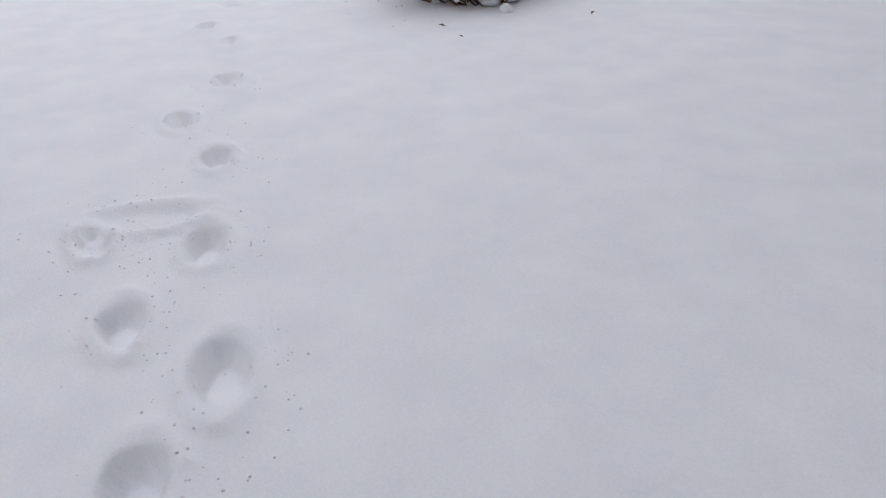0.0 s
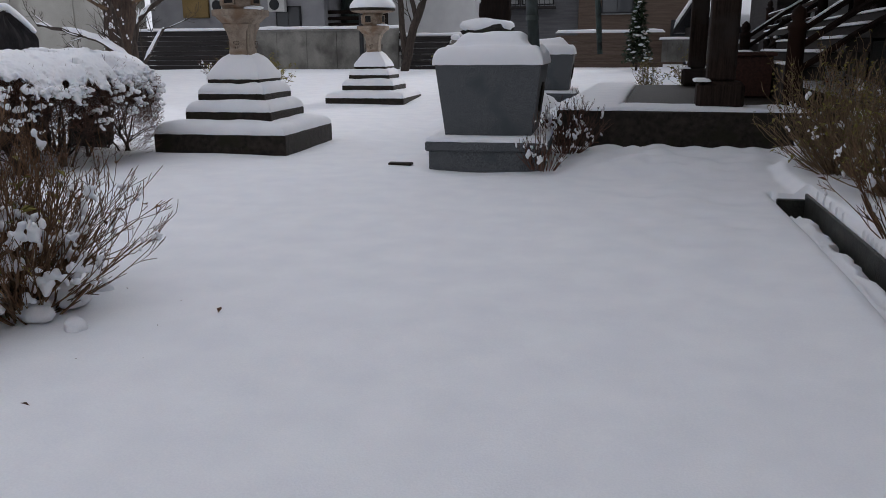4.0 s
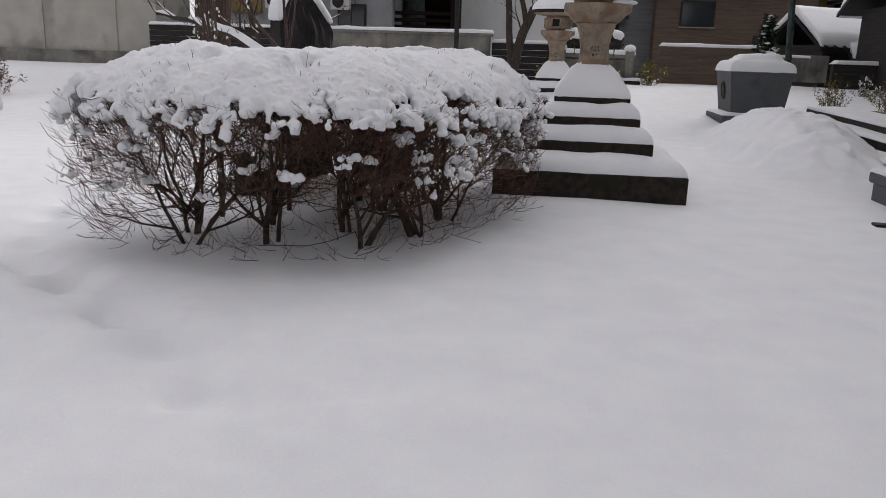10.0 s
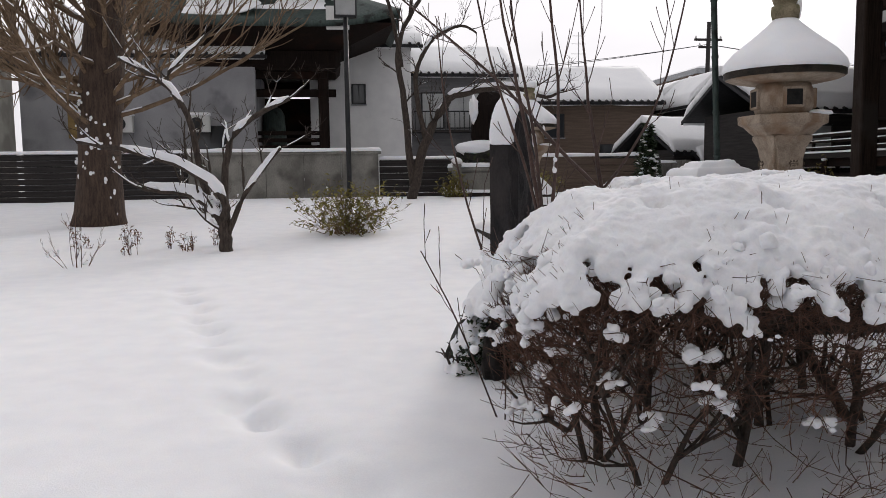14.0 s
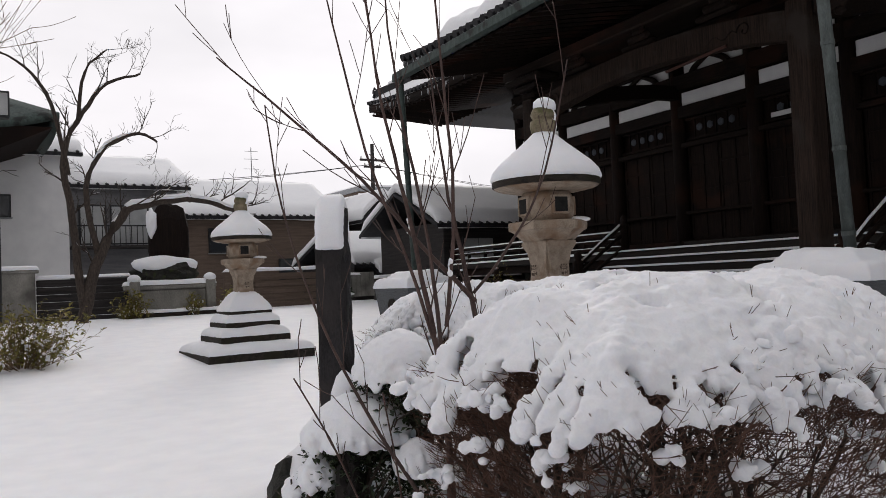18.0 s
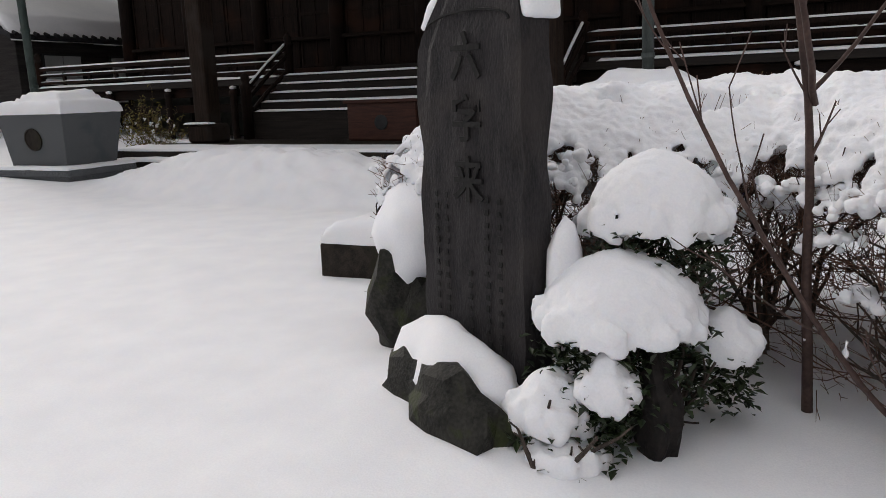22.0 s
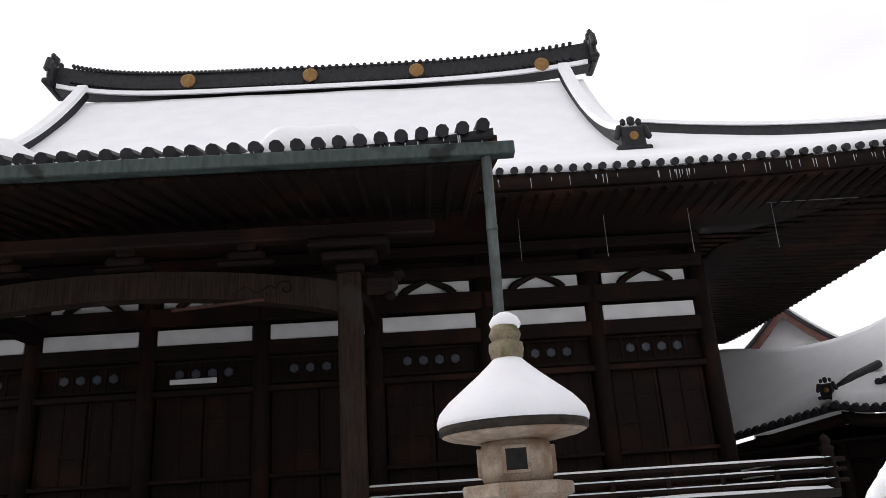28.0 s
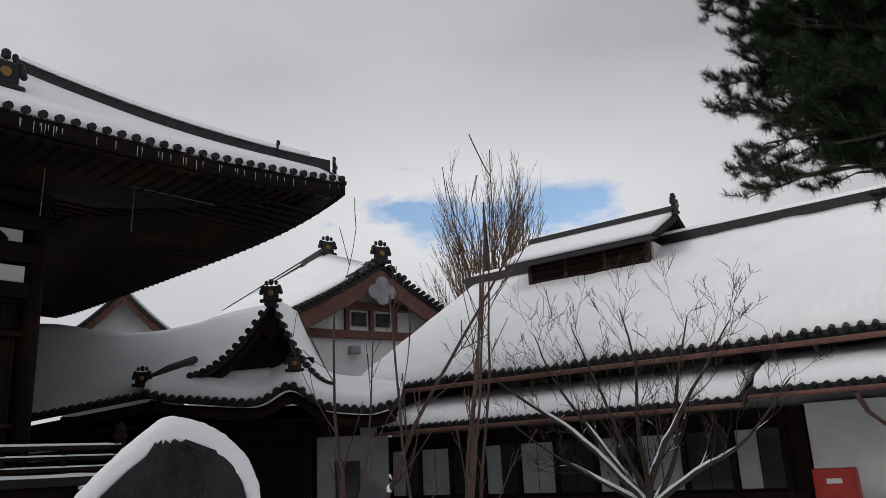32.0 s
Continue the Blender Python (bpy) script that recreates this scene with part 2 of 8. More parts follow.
TAN_STONE = material("tan_lantern_stone", (0.20, 0.155, 0.115), (0.40, 0.33, 0.26), scale=10, rough=0.85, bump=0.55, fine=90, patch=(0.20, 0.12, 0.07), patch_scale=2.6, patch_edge=(0.52, 0.7))
MOSS_STONE = material("mossy_lantern_stone", (0.13, 0.11, 0.07), (0.30, 0.25, 0.17), scale=10, rough=0.9, bump=0.6, fine=80, patch=(0.09, 0.09, 0.04), patch_scale=5)
SLATE = material("dark_slate", (0.012, 0.0115, 0.0125), (0.036, 0.033, 0.034), scale=5, rough=0.65, bump=0.55, fine=46, stretch=(2.2, 2.2, 0.8), patch=(0.05, 0.043, 0.04), patch_scale=1.7, spec=0.15, patch_edge=(0.52, 0.72))
ROCK = material("mossy_rock", (0.010, 0.010, 0.009), (0.042, 0.041, 0.035), scale=9, rough=0.7, bump=0.9, fine=60, patch=(0.035, 0.042, 0.018), patch_scale=6, spec=0.15)
INK = material("carved_groove", (0.008, 0.008, 0.008), (0.02, 0.019, 0.018), rough=0.9, bump=0.2)
CONCRETE = material("stained_concrete", (0.15, 0.145, 0.13), (0.29, 0.28, 0.25), scale=2, rough=0.9, bump=0.3, fine=40, stretch=(1, 1, 0.4), patch=(0.10, 0.095, 0.085), patch_scale=1.1, patch_edge=(0.48, 0.66))
# wet concrete of the drain; also the painted shade below the hall floor
WET_CONCRETE_AND_SHADE = material("wet_concrete_and_shade", (0.012, 0.013, 0.011), (0.05, 0.05, 0.042), scale=6, rough=0.5, bump=0.4, fine=60)
TILE = material("black_roof_tile", (0.006, 0.006, 0.007), (0.024, 0.024, 0.027), scale=8, rough=0.6, bump=0.25, fine=60, vary=0.3)
COPPER = material("green_copper", (0.028, 0.042, 0.038), (0.070, 0.094, 0.085), scale=5, rough=0.6, metal=0.3, bump=0.15, fine=60, stretch=(3, 3, 0.8), patch=(0.016, 0.019, 0.017), patch_scale=2.5)
PIPE = material("grey_green_pipe", (0.045, 0.054, 0.052), (0.11, 0.13, 0.125), scale=5, rough=0.55, metal=0.2, bump=0.15, fine=50, stretch=(3, 3, 0.6), patch=(0.05, 0.06, 0.055), patch_scale=2)
BARK = material("dark_bark", (0.022, 0.017, 0.014), (0.085, 0.066, 0.054), scale=10, rough=0.9, bump=0.8, fine=50, stretch=(3, 3, 0.8))
TREE_BARK = material("brown_tree_bark", (0.03, 0.02, 0.016), (0.10, 0.068, 0.05), scale=5, rough=0.9, bump=1.0, fine=30, stretch=(4, 4, 0.6))
TWIG_RED = material("red_brown_twig", (0.05, 0.026, 0.019), (0.15, 0.080, 0.056), scale=8, rough=0.8, bump=0.2, fine=50, vary=0.35)
TWIG_TAN = material("tan_twig", (0.09, 0.06, 0.036), (0.24, 0.165, 0.095), scale=8, rough=0.8, bump=0.2, fine=50, vary=0.35)
TWIG_BROWN = material("brown_twig", (0.06, 0.034, 0.020), (0.20, 0.115, 0.060), scale=8, rough=0.8, bump=0.2, fine=50, vary=0.35)
TWIG_SAP = material("sapling_bark", (0.035, 0.02, 0.017), (0.095, 0.058, 0.048), scale=10, rough=0.6, bump=0.2, fine=60, vary=0.2)
BLACK_BARK = material("black_bark", (0.006, 0.005, 0.005), (0.02, 0.016, 0.014), scale=12, rough=0.8, bump=0.8, fine=50)
GINKGO = material("ochre_twig", (0.085, 0.056, 0.034), (0.22, 0.15, 0.095), scale=6, rough=0.85, bump=0.3, fine=40, vary=0.25)
LEAF_OLIVE = material("olive_leaf", (0.10, 0.095, 0.02), (0.26, 0.22, 0.05), scale=12, rough=0.6, bump=0.1, vary=0.5)
LEAF_BROWN = material("dry_brown_leaf", (0.07, 0.032, 0.016), (0.17, 0.08, 0.04), scale=12, rough=0.7, bump=0.1, vary=0.4)
LEAF_DARK = material("dark_evergreen_leaf", (0.008, 0.015, 0.007), (0.034, 0.050, 0.020), scale=12, rough=0.45, bump=0.1, vary=0.5)
NEEDLE = material("pine_needle", (0.012, 0.022, 0.011), (0.042, 0.062, 0.030), scale=12, rough=0.5, bump=0.0, vary=0.5)
BROWN_WALL = material("brown_siding", (0.085, 0.06, 0.045), (0.15, 0.11, 0.085), scale=2, rough=0.8, bump=0.2, fine=20, stretch=(0.5, 0.5, 6))
GREY_WALL = material("grey_siding", (0.12, 0.12, 0.125), (0.19, 0.19, 0.195), scale=2, rough=0.85, bump=0.2, fine=20, stretch=(0.5, 0.5, 6))
DARK_WALL = material("dark_siding", (0.016, 0.014, 0.014), (0.045, 0.040, 0.038), scale=2, rough=0.8, bump=0.3, fine=20, stretch=(0.5, 0.5, 7))
OCHRE_WALL = material("ochre_siding", (0.20, 0.135, 0.05), (0.30, 0.21, 0.09), scale=2, rough=0.85, bump=0.2, fine=20)
RED_TRIM = material("red_brown_trim", (0.10, 0.045, 0.036), (0.18, 0.085, 0.07), scale=4, rough=0.7, bump=0.15, fine=30)
RED_PAINT = material("red_paint", (0.28, 0.02, 0.015), (0.42, 0.045, 0.03), scale=4, rough=0.45, bump=0.05, fine=40)
STEEL = material("grey_steel", (0.20, 0.21, 0.22), (0.33, 0.34, 0.35), scale=5, rough=0.5, metal=0.5, bump=0.05, fine=60)
BLACK_STEEL = material("black_steel", (0.012, 0.013, 0.014), (0.03, 0.031, 0.033), scale=5, rough=0.5, bump=0.05, fine=60)
OFF_WHITE = material("off_white_panel", (0.55, 0.55, 0.53), (0.66, 0.66, 0.64), scale=3, rough=0.6, bump=0.05, fine=40)
GILT = material("dull_gilt", (0.16, 0.09, 0.03), (0.30, 0.17, 0.06), scale=6, rough=0.5, metal=0.4, bump=0.1)
ICE = material("ice", (0.45, 0.48, 0.50), (0.62, 0.65, 0.67), scale=20, rough=0.15, bump=0.05, spec=0.6)
# dimmed blue-grey: the transom's faint light is put into this colour
DIM_LIGHT = material("dim_transom_tint", (0.035, 0.042, 0.052), (0.075, 0.085, 0.10), scale=6, rough=0.6, bump=0.05)
# darker stone colour that paints the shade within cut strokes
CARVED = material("shaded_carving", (0.06, 0.045, 0.035), (0.10, 0.075, 0.055), rough=0.95, bump=0.3)
BLIND = material("frosted_pane", (0.30, 0.31, 0.31), (0.42, 0.43, 0.43), scale=2, rough=0.35, bump=0.02, spec=0.5)


def glass(name, tint):
    m = bpy.data.materials.new(name)
    m.use_nodes = True
    b = m.node_tree.nodes["Principled BSDF"]
    b.inputs["Base Color"].default_value = (*tint, 1)
    b.inputs["Roughness"].default_value, b.inputs["Specular IOR Level"].default_value = 0.08, 0.8
    return m


PANE = glass("dark_window_glass", (0.03, 0.034, 0.038))

# ---- mesh helpers ----


def mesh_of(name, verts, faces, mat, smooth=False):
    me = bpy.data.meshes.new(name)
    me.from_pydata([tuple(v) for v in verts], [], faces)
    if smooth:
        me.polygons.foreach_set("use_smooth", [True] * len(me.polygons))
    me.materials.append(mat)
    me.update()
    return me


def thing(name, label, category, at=(0, 0, 0), group="", kind="", turn=0.0):
    ob = new(name)
    ob.empty_display_size = 0.1
    ob.matrix_world = pose(*at, 0, 0, turn)
    return tagged(ob, label, category, group, kind)


def part(name, data, mat, parent=None, label="", smooth=False, kind=""):
    """Links a bmesh, or a (verts, faces) pair, as one mesh object under a thing or a part."""
    if isinstance(data, bmesh.types.BMesh):
        me = bpy.data.meshes.new(name)
        data.to_mesh(me)
        data.free()
        if smooth:
            me.polygons.foreach_set("use_smooth", [True] * len(me.polygons))
        me.materials.append(mat)
    elif isinstance(data, bpy.types.Mesh):
        me = data
    else:
        me = mesh_of(name, data[0], data[1], mat, smooth)
    ob = new(name, me)
    ob.parent = parent
    return tagged(ob, label, kind=kind)


def solid(name, data, mat, label, category, at=(0, 0, 0), kind="", smooth=False, turn=0.0, group=""):
    """A thing that is a single mesh."""
    ob = part(name, data, mat, None, label, smooth, kind)
    ob.matrix_world = pose(*at, 0, 0, turn)
    return tagged(ob, label, category, group, kind)


def box(size, at=(0, 0, 0), bevel=0.01, bm=None, turn=0.0, tilt=(0, 0), seg=1):
    """A bevelled block, centred at a place, in a bmesh."""
    bm = bm or bmesh.new()
    geo = bmesh.ops.create_cube(bm, size=1.0, matrix=pose(*at, tilt[0], tilt[1], turn) @ Matrix.Diagonal((*size, 1)))
    if bevel > 0:
        edges = list({e for v in geo["verts"] for e in v.link_edges})
        bmesh.ops.bevel(bm, geom=edges, offset=min(bevel, min(size) * 0.45), segments=seg, affect="EDGES", profile=0.5)
    return bm


def boxes(rows, bevel=0.006):
    """Many blocks in one list of verts and faces, each with a small chamfer left out: rows of (centre, size)."""
    verts, faces = [], []
    for (x, y, z), (a, b, c) in rows:
        k = len(verts)
        verts += [(x + i * a / 2, y + j * b / 2, z + h * c / 2) for i in (-1, 1) for j in (-1, 1) for h in (-1, 1)]
        faces += [tuple(k + q for q in f) for f in ((0, 1, 3, 2), (4, 6, 7, 5), (0, 4, 5, 1), (2, 3, 7, 6), (0, 2, 6, 4), (1, 5, 7, 3))]
    return verts, faces


def frustum(low, high, z0, z1, bevel=0.02, bm=None, bow=0.0):
    """A block with a rectangular foot and head of other sizes; bow hollows its sides."""
    bm = bm or bmesh.new()
    rings = []
    steps = 5 if bow else 1
    for s in range(steps + 1):
        f = s / steps
        dip = bow * math.sin(math.pi * f)
        a, b = [low[i] + (high[i] - low[i]) * f - dip for i in (0, 1)]
        z = z0 + (z1 - z0) * f
        rings.append([bm.verts.new(p) for p in ((-a / 2, -b / 2, z), (a / 2, -b / 2, z), (a / 2, b / 2, z), (-a / 2, b / 2, z))])
    bm.faces.new(rings[0][::-1])
    bm.faces.new(rings[-1])
    for r, s in zip(rings, rings[1:]):
        for i in range(4):
            bm.faces.new((r[i], r[(i + 1) % 4], s[(i + 1) % 4], s[i]))
    if bevel:
        bmesh.ops.bevel(bm, geom=[e for e in bm.edges if not e.is_boundary and e.calc_face_angle(0) > 0.6], offset=bevel, segments=2, affect="EDGES")
    return bm


def lathe(profile, sides=24, turn=0.0):
    """Verts and faces of a body of revolution about z, from (radius, height) rows."""
    verts, faces = [], []
    for r, z in profile:
        verts += [(r * math.cos(turn + 2 * math.pi * i / sides), r * math.sin(turn + 2 * math.pi * i / sides), z) for i in range(sides)]
    for k in range(len(profile) - 1):
        for i in range(sides):
            j = (i + 1) % sides
            faces.append((k * sides + i, k * sides + j, (k + 1) * sides + j, (k + 1) * sides + i))
    faces.append(tuple(range(sides))[::-1])
    faces.append(tuple(len(verts) - sides + i for i in range(sides)))
    return verts, faces


def tubes(lines, sides=4):
    """Verts and faces of tapered tubes along polylines: rows of (points, radii)."""
    verts, faces = [], []
    ring = [(math.cos(2 * math.pi * i / sides), math.sin(2 * math.pi * i / sides)) for i in range(sides)]
    for pts, radii in lines:
        k0 = len(verts)
        n = len(pts)
        for i, p in enumerate(pts):
            d = pts[min(i + 1, n - 1)] - pts[max(i - 1, 0)]
            if d.length < 1e-6:
                d = Vector((0, 0, 1))
            d.normalize()
            a = d.cross(Vector((0.31, 0.17, 0.93)) if abs(d.z) < 0.9 else Vector((1, 0.1, 0)))
            a.normalize()
            b = d.cross(a)
            r = radii[i]
            verts += [(p.x + r * (c * a.x + s * b.x), p.y + r * (c * a.y + s * b.y), p.z + r * (c * a.z + s * b.z)) for c, s in ring]
        for i in range(n - 1):
            for j in range(sides):
                q = (j + 1) % sides
                faces.append((k0 + i * sides + j, k0 + i * sides + q, k0 + (i + 1) * sides + q, k0 + (i + 1) * sides + j))
        faces.append(tuple(k0 + j for j in range(sides))[::-1])
        faces.append(tuple(k0 + (n - 1) * sides + j for j in range(sides)))
    return verts, faces


def sheet(fn, nu, nv, thick):
    """A solid sheet: fn(u, v) gives its top, thick(u, v) how far its underside lies below."""
    verts = []
    for low in (0, 1):
        for i in range(nu + 1):
            for j in range(nv + 1):
                u, v = i / nu, j / nv
                p = Vector(fn(u, v))
                if low:
                    p.z -= thick(u, v) if callable(thick) else thick
                verts.append(p)
    w, h = nv + 1, (nu + 1) * (nv + 1)
    faces = []
    for i in range(nu):
        for j in range(nv):
            a, b, c, d = i * w + j, (i + 1) * w + j, (i + 1) * w + j + 1, i * w + j + 1
            faces += [(a, b, c, d), (h + a, h + d, h + c, h + b)]
    for i in range(nu):
        a, b = i * w, (i + 1) * w
        faces += [(a, h + a, h + b, b), (a + nv, b + nv, h + b + nv, h + a + nv)]
    for j in range(nv):
        a, b = nu * w + j, nu * w + j + 1
        faces += [(j, j + 1, h + j + 1, h + j), (a, h + a, h + b, b)]
    return verts, faces


def nz(x, y, z, s=1.0):
    return noise.noise(Vector((x * s, y * s, z * s)))


def pillow(w, d, h, n=14, lump=0.012, seed=0.0, round_=0.12, hang=0.02, top=None):
    """A snow cushion on a flat top of w by d: rounded rim, soft lumps, a slight overhang. Its underside lies at z = 0."""
    def f(u, v):
        x, y = (u - 0.5) * (w + 2 * hang), (v - 0.5) * (d + 2 * hang)
        e = min(w / 2 + hang - abs(x), d / 2 + hang - abs(y))
        k = min(1.0, max(0.0, e / max(round_, 1e-3)))
        z = h * math.sqrt(max(0.0, 1 - (1 - k) ** 2))
        if top:
            z += top(x, y) * min(1.0, e / 0.15)
        z += lump * k * nz(x + seed, y, seed, 5) + 2 * lump * k * nz(x, y + seed, 0, 1.7)
        out = 1 + 0.02 * nz(x * 3 + seed, y * 3, 1.0)
        return (x * out, y * out, max(z, 0.004))
    # spacing crowds towards the rim
    warp = lambda t: 0.5 - 0.5 * math.cos(math.pi * t)
    return sheet(lambda u, v: f(warp(u), warp(v)), n, n, lambda u, v: f(warp(u), warp(v))[2] + 0.01 * nz(u * 9 + seed, v * 9, 3.0))


def moved(data, at=(0, 0, 0), turn=0.0, tilt=(0, 0), scale=1.0):
    m = pose(*at, tilt[0], tilt[1], turn)
    return [m @ (Vector(v) * scale) for v in data[0]], data[1]


def joined(many):
    verts, faces = [], []
    for v, f in many:
        k = len(verts)
        verts += list(v)
        faces += [tuple(k + i for i in q) for q in f]
    return verts, faces


def blob(r, at=(0, 0, 0), squash=(1, 1, 1), rough=0.25, seed=0.0, level=2, freq=2.0):
    """A lump of snow or stone: verts and faces."""
    bm = bmesh.new()
    bmesh.ops.create_icosphere(bm, subdivisions=level, radius=1.0)
    for v in bm.verts:
        k = 1 + rough * noise.noise(v.co * freq + Vector((seed, seed * 0.7, 0))) + 0.4 * rough * noise.noise(v.co * freq * 2.7 + Vector((0, seed, seed)))
        v.co = Vector([r * k * c * s for c, s in zip(v.co, squash)]) + Vector(at)
    bm.verts.index_update()
    data = [tuple(v.co) for v in bm.verts], [tuple(v.index for v in f.verts) for f in bm.faces]
    bm.free()
    return data


def grow(rng, start, way, length, radius, depth, lines, wander=0.25, forks=3, spread=0.6, shrink=0.62, lift=0.1, steps=5, min_r=0.002):
    """A limb and its twigs, as polylines with radii, appended to lines as (points, radii, depth)."""
    pts, radii = [start.copy()], [radius]
    d = way.normalized()
    p = start.copy()
    for i in range(steps):
        d = d + Vector((rng.uniform(-1, 1), rng.uniform(-1, 1), rng.uniform(-1, 1))) * wander + Vector((0, 0, lift))
        d.normalize()
        p = p + d * (length / steps)
        pts.append(p.copy())
        radii.append(max(min_r, radius * (1 - 0.62 * (i + 1) / steps)))
    lines.append((pts, radii, depth))
    if depth <= 0:
        return
    for k in range(forks):
        i = rng.randint(max(1, steps // 3), steps)
        base = pts[i]
        dd = (pts[i] - pts[i - 1]).normalized()
        side = Vector((rng.uniform(-1, 1), rng.uniform(-1, 1), rng.uniform(-0.4, 0.9)))
        side = (side - dd * side.dot(dd)).normalized()
        grow(rng, base, dd * (1 - spread) + side * spread, length * shrink * rng.uniform(0.7, 1.2), max(min_r, radii[i] * 0.7), depth - 1, lines, wander, forks, spread, shrink, lift, max(3, steps - 1), min_r)


def plain(lines):
    return [(p, r) for p, r, *_ in lines]


def snow_lines(lines, least=0.006, slope=0.85, thick=1.25, rng=None, keep=0.85):
    """Snow lying along the upper side of limbs."""
    out = []
    for pts, radii, *_ in lines:
        run, rad = [], []
        for i in range(len(pts) - 1):
            d = (pts[i + 1] - pts[i]).normalized()
            ok = abs(d.z) < slope and radii[i] >= least and (rng is None or rng.random() < keep)
            if ok:
                if not run:
                    run.append(pts[i] + Vector((0, 0, radii[i] * 0.8)))
                    rad.append(radii[i] * 0.7)
                run.append(pts[i + 1] + Vector((0, 0, radii[i + 1] * 0.85 + 0.004)))
                rad.append(max(0.006, radii[i + 1] * thick))
            if (not ok or i == len(pts) - 2) and len(run) > 1:
                rad[-1] *= 0.4
                out.append((run, rad))
                run, rad = [], []
            elif not ok:
                run, rad = [], []
    return out


def leaves(places, size, rng, droop=0.3):
    """Small folded leaves at the given places."""
    verts, faces = [], []
    for p in places:
        a = rng.uniform(0, 2 * math.pi)
        t = rng.uniform(-0.7, 0.9) - droop
        s = size * rng.uniform(0.6, 1.3)
        f = Vector((math.cos(a) * math.cos(t), math.sin(a) * math.cos(t), math.sin(t)))
        r = f.cross(Vector((0, 0, 1)))
        r.normalize()
        up = r.cross(f) * (0.18 * s)
        k = len(verts)
        verts += [p, p + f * s * 0.5 + r * s * 0.26 + up, p + f * s, p + f * s * 0.5 - r * s * 0.26 + up, p + f * s * 0.5]
        faces += [(k, k + 1, k + 4), (k + 1, k + 2, k + 4), (k + 2, k + 3, k + 4), (k + 3, k, k + 4)]
    return verts, faces


def text_mesh(name, body, size, mat, parent, at, turn, tilt=90, depth=0.004):
    """Letters of the built-in font as a mesh."""
    cu = bpy.data.curves.new(name, "FONT")
    cu.body, cu.size, cu.extrude, cu.align_x, cu.align_y = body, size, depth, "CENTER", "CENTER"
    cu.offset = size * 0.018
    tmp = bpy.data.objects.new(name, cu)
    scene.collection.objects.link(tmp)
    me = bpy.data.meshes.new_from_object(tmp.evaluated_get(bpy.context.evaluated_depsgraph_get()))
    bpy.data.objects.remove(tmp)
    me.materials.clear()
    me.materials.append(mat)
    ob = new(name, me)
    ob.parent = parent
    ob.matrix_local = pose(*at, tilt, 0, turn)
    return ob


def unit_ball():
    bm = bmesh.new()
    bmesh.ops.create_icosphere(bm, subdivisions=2, radius=1.0)
    bm.verts.index_update()
    data = [v.co.copy() for v in bm.verts], [tuple(v.index for v in f.verts) for f in bm.faces]
    bm.free()
    return data


BALL = unit_ball()


def balls(rows):
    """Ellipsoids: rows of (centre, (rx, ry, rz))."""
    verts, faces = [], []
    for (x, y, z), (a, b, c) in rows:
        k = len(verts)
        verts += [(x + a * v.x, y + b * v.y, z + c * v.z) for v in BALL[0]]
        faces += [tuple(k + i for i in f) for f in BALL[1]]
    return verts, faces


CRUMBLE = bpy.data.textures.new("crumbly_snow", "CLOUDS")
CRUMBLE.noise_scale, CRUMBLE.noise_depth = 0.035, 3


def snow_mass(name, data, parent, label, voxel=0.018, soften=2, kind="", grain=0.0):
    """Overlapping lumps melted into one skin of snow."""
    ob = part(name, data, SNOW, parent, label, True, kind)
    m = ob.modifiers.new("melt", "REMESH")
    m.mode, m.voxel_size, m.use_smooth_shade = "VOXEL", voxel, True
    s = ob.modifiers.new("soften", "SMOOTH")
    s.factor, s.iterations = 0.5, soften
    if grain:
        d = ob.modifiers.new("grain", "DISPLACE")
        d.texture, d.strength, d.mid_level, d.texture_coords = CRUMBLE, grain, 0.5, "LOCAL"
    return ob


def limbs_from(rng, paths, radii, lines, depth=9):
    """Curved limbs through given points, as lines for tubes()."""
    for pts, (r0, r1) in zip(paths, radii):
        fine = []
        n = len(pts)
        for i in range(n - 1):
            p0, p1, p2, p3 = pts[max(i - 1, 0)], pts[i], pts[i + 1], pts[min(i + 2, n - 1)]
            for k in range(4):
                t = k / 4
                q = 0.5 * ((2 * p1) + (p2 - p0) * t + (2 * p0 - 5 * p1 + 4 * p2 - p3) * t * t + (3 * p1 - p0 - 3 * p2 + p3) * t ** 3)
                fine.append(q + Vector((rng.uniform(-1, 1), rng.uniform(-1, 1), rng.uniform(-1, 1))) * r0 * 0.25)
        fine.append(pts[-1].copy())
        m = len(fine) - 1
        lines.append((fine, [r0 + (r1 - r0) * (i / m) for i in range(m + 1)], depth))


def twig_out(rng, lines, out, every=2, length=(0.4, 0.8), depth=1, spread=0.5, forks=3, lift=0.1, wander=0.1, thin=0.5, start=1, min_r=0.0025, shrink=0.5):
    """Twigs along the limbs in lines, added to out."""
    for pts, radii, *_ in lines:
        for i in range(start, len(pts)):
            if (i - start) % every:
                continue
            d = (pts[i] - pts[i - 1]).normalized()
            side = Vector((rng.uniform(-1, 1), rng.uniform(-1, 1), rng.uniform(-0.3, 1)))
            side = (side - d * side.dot(d)).normalized()
            grow(rng, pts[i], d * (1 - spread) + side * spread, rng.uniform(*length), max(min_r, min(radii[i] * thin, 0.03)), depth, out, wander, forks, spread, shrink, lift, 5, min_r)

# ---- ground ----
YC = 16.9                 # middle of the hall's front
DRAIN = (0.60, 0.86, 2.02, 8.75)   # x from, x to, y from, y to


def drift(y):
    """The drain runs a little askew to the hall."""
    return 0.042 * (min(max(y, 0.5), 10.0) - 4.6)



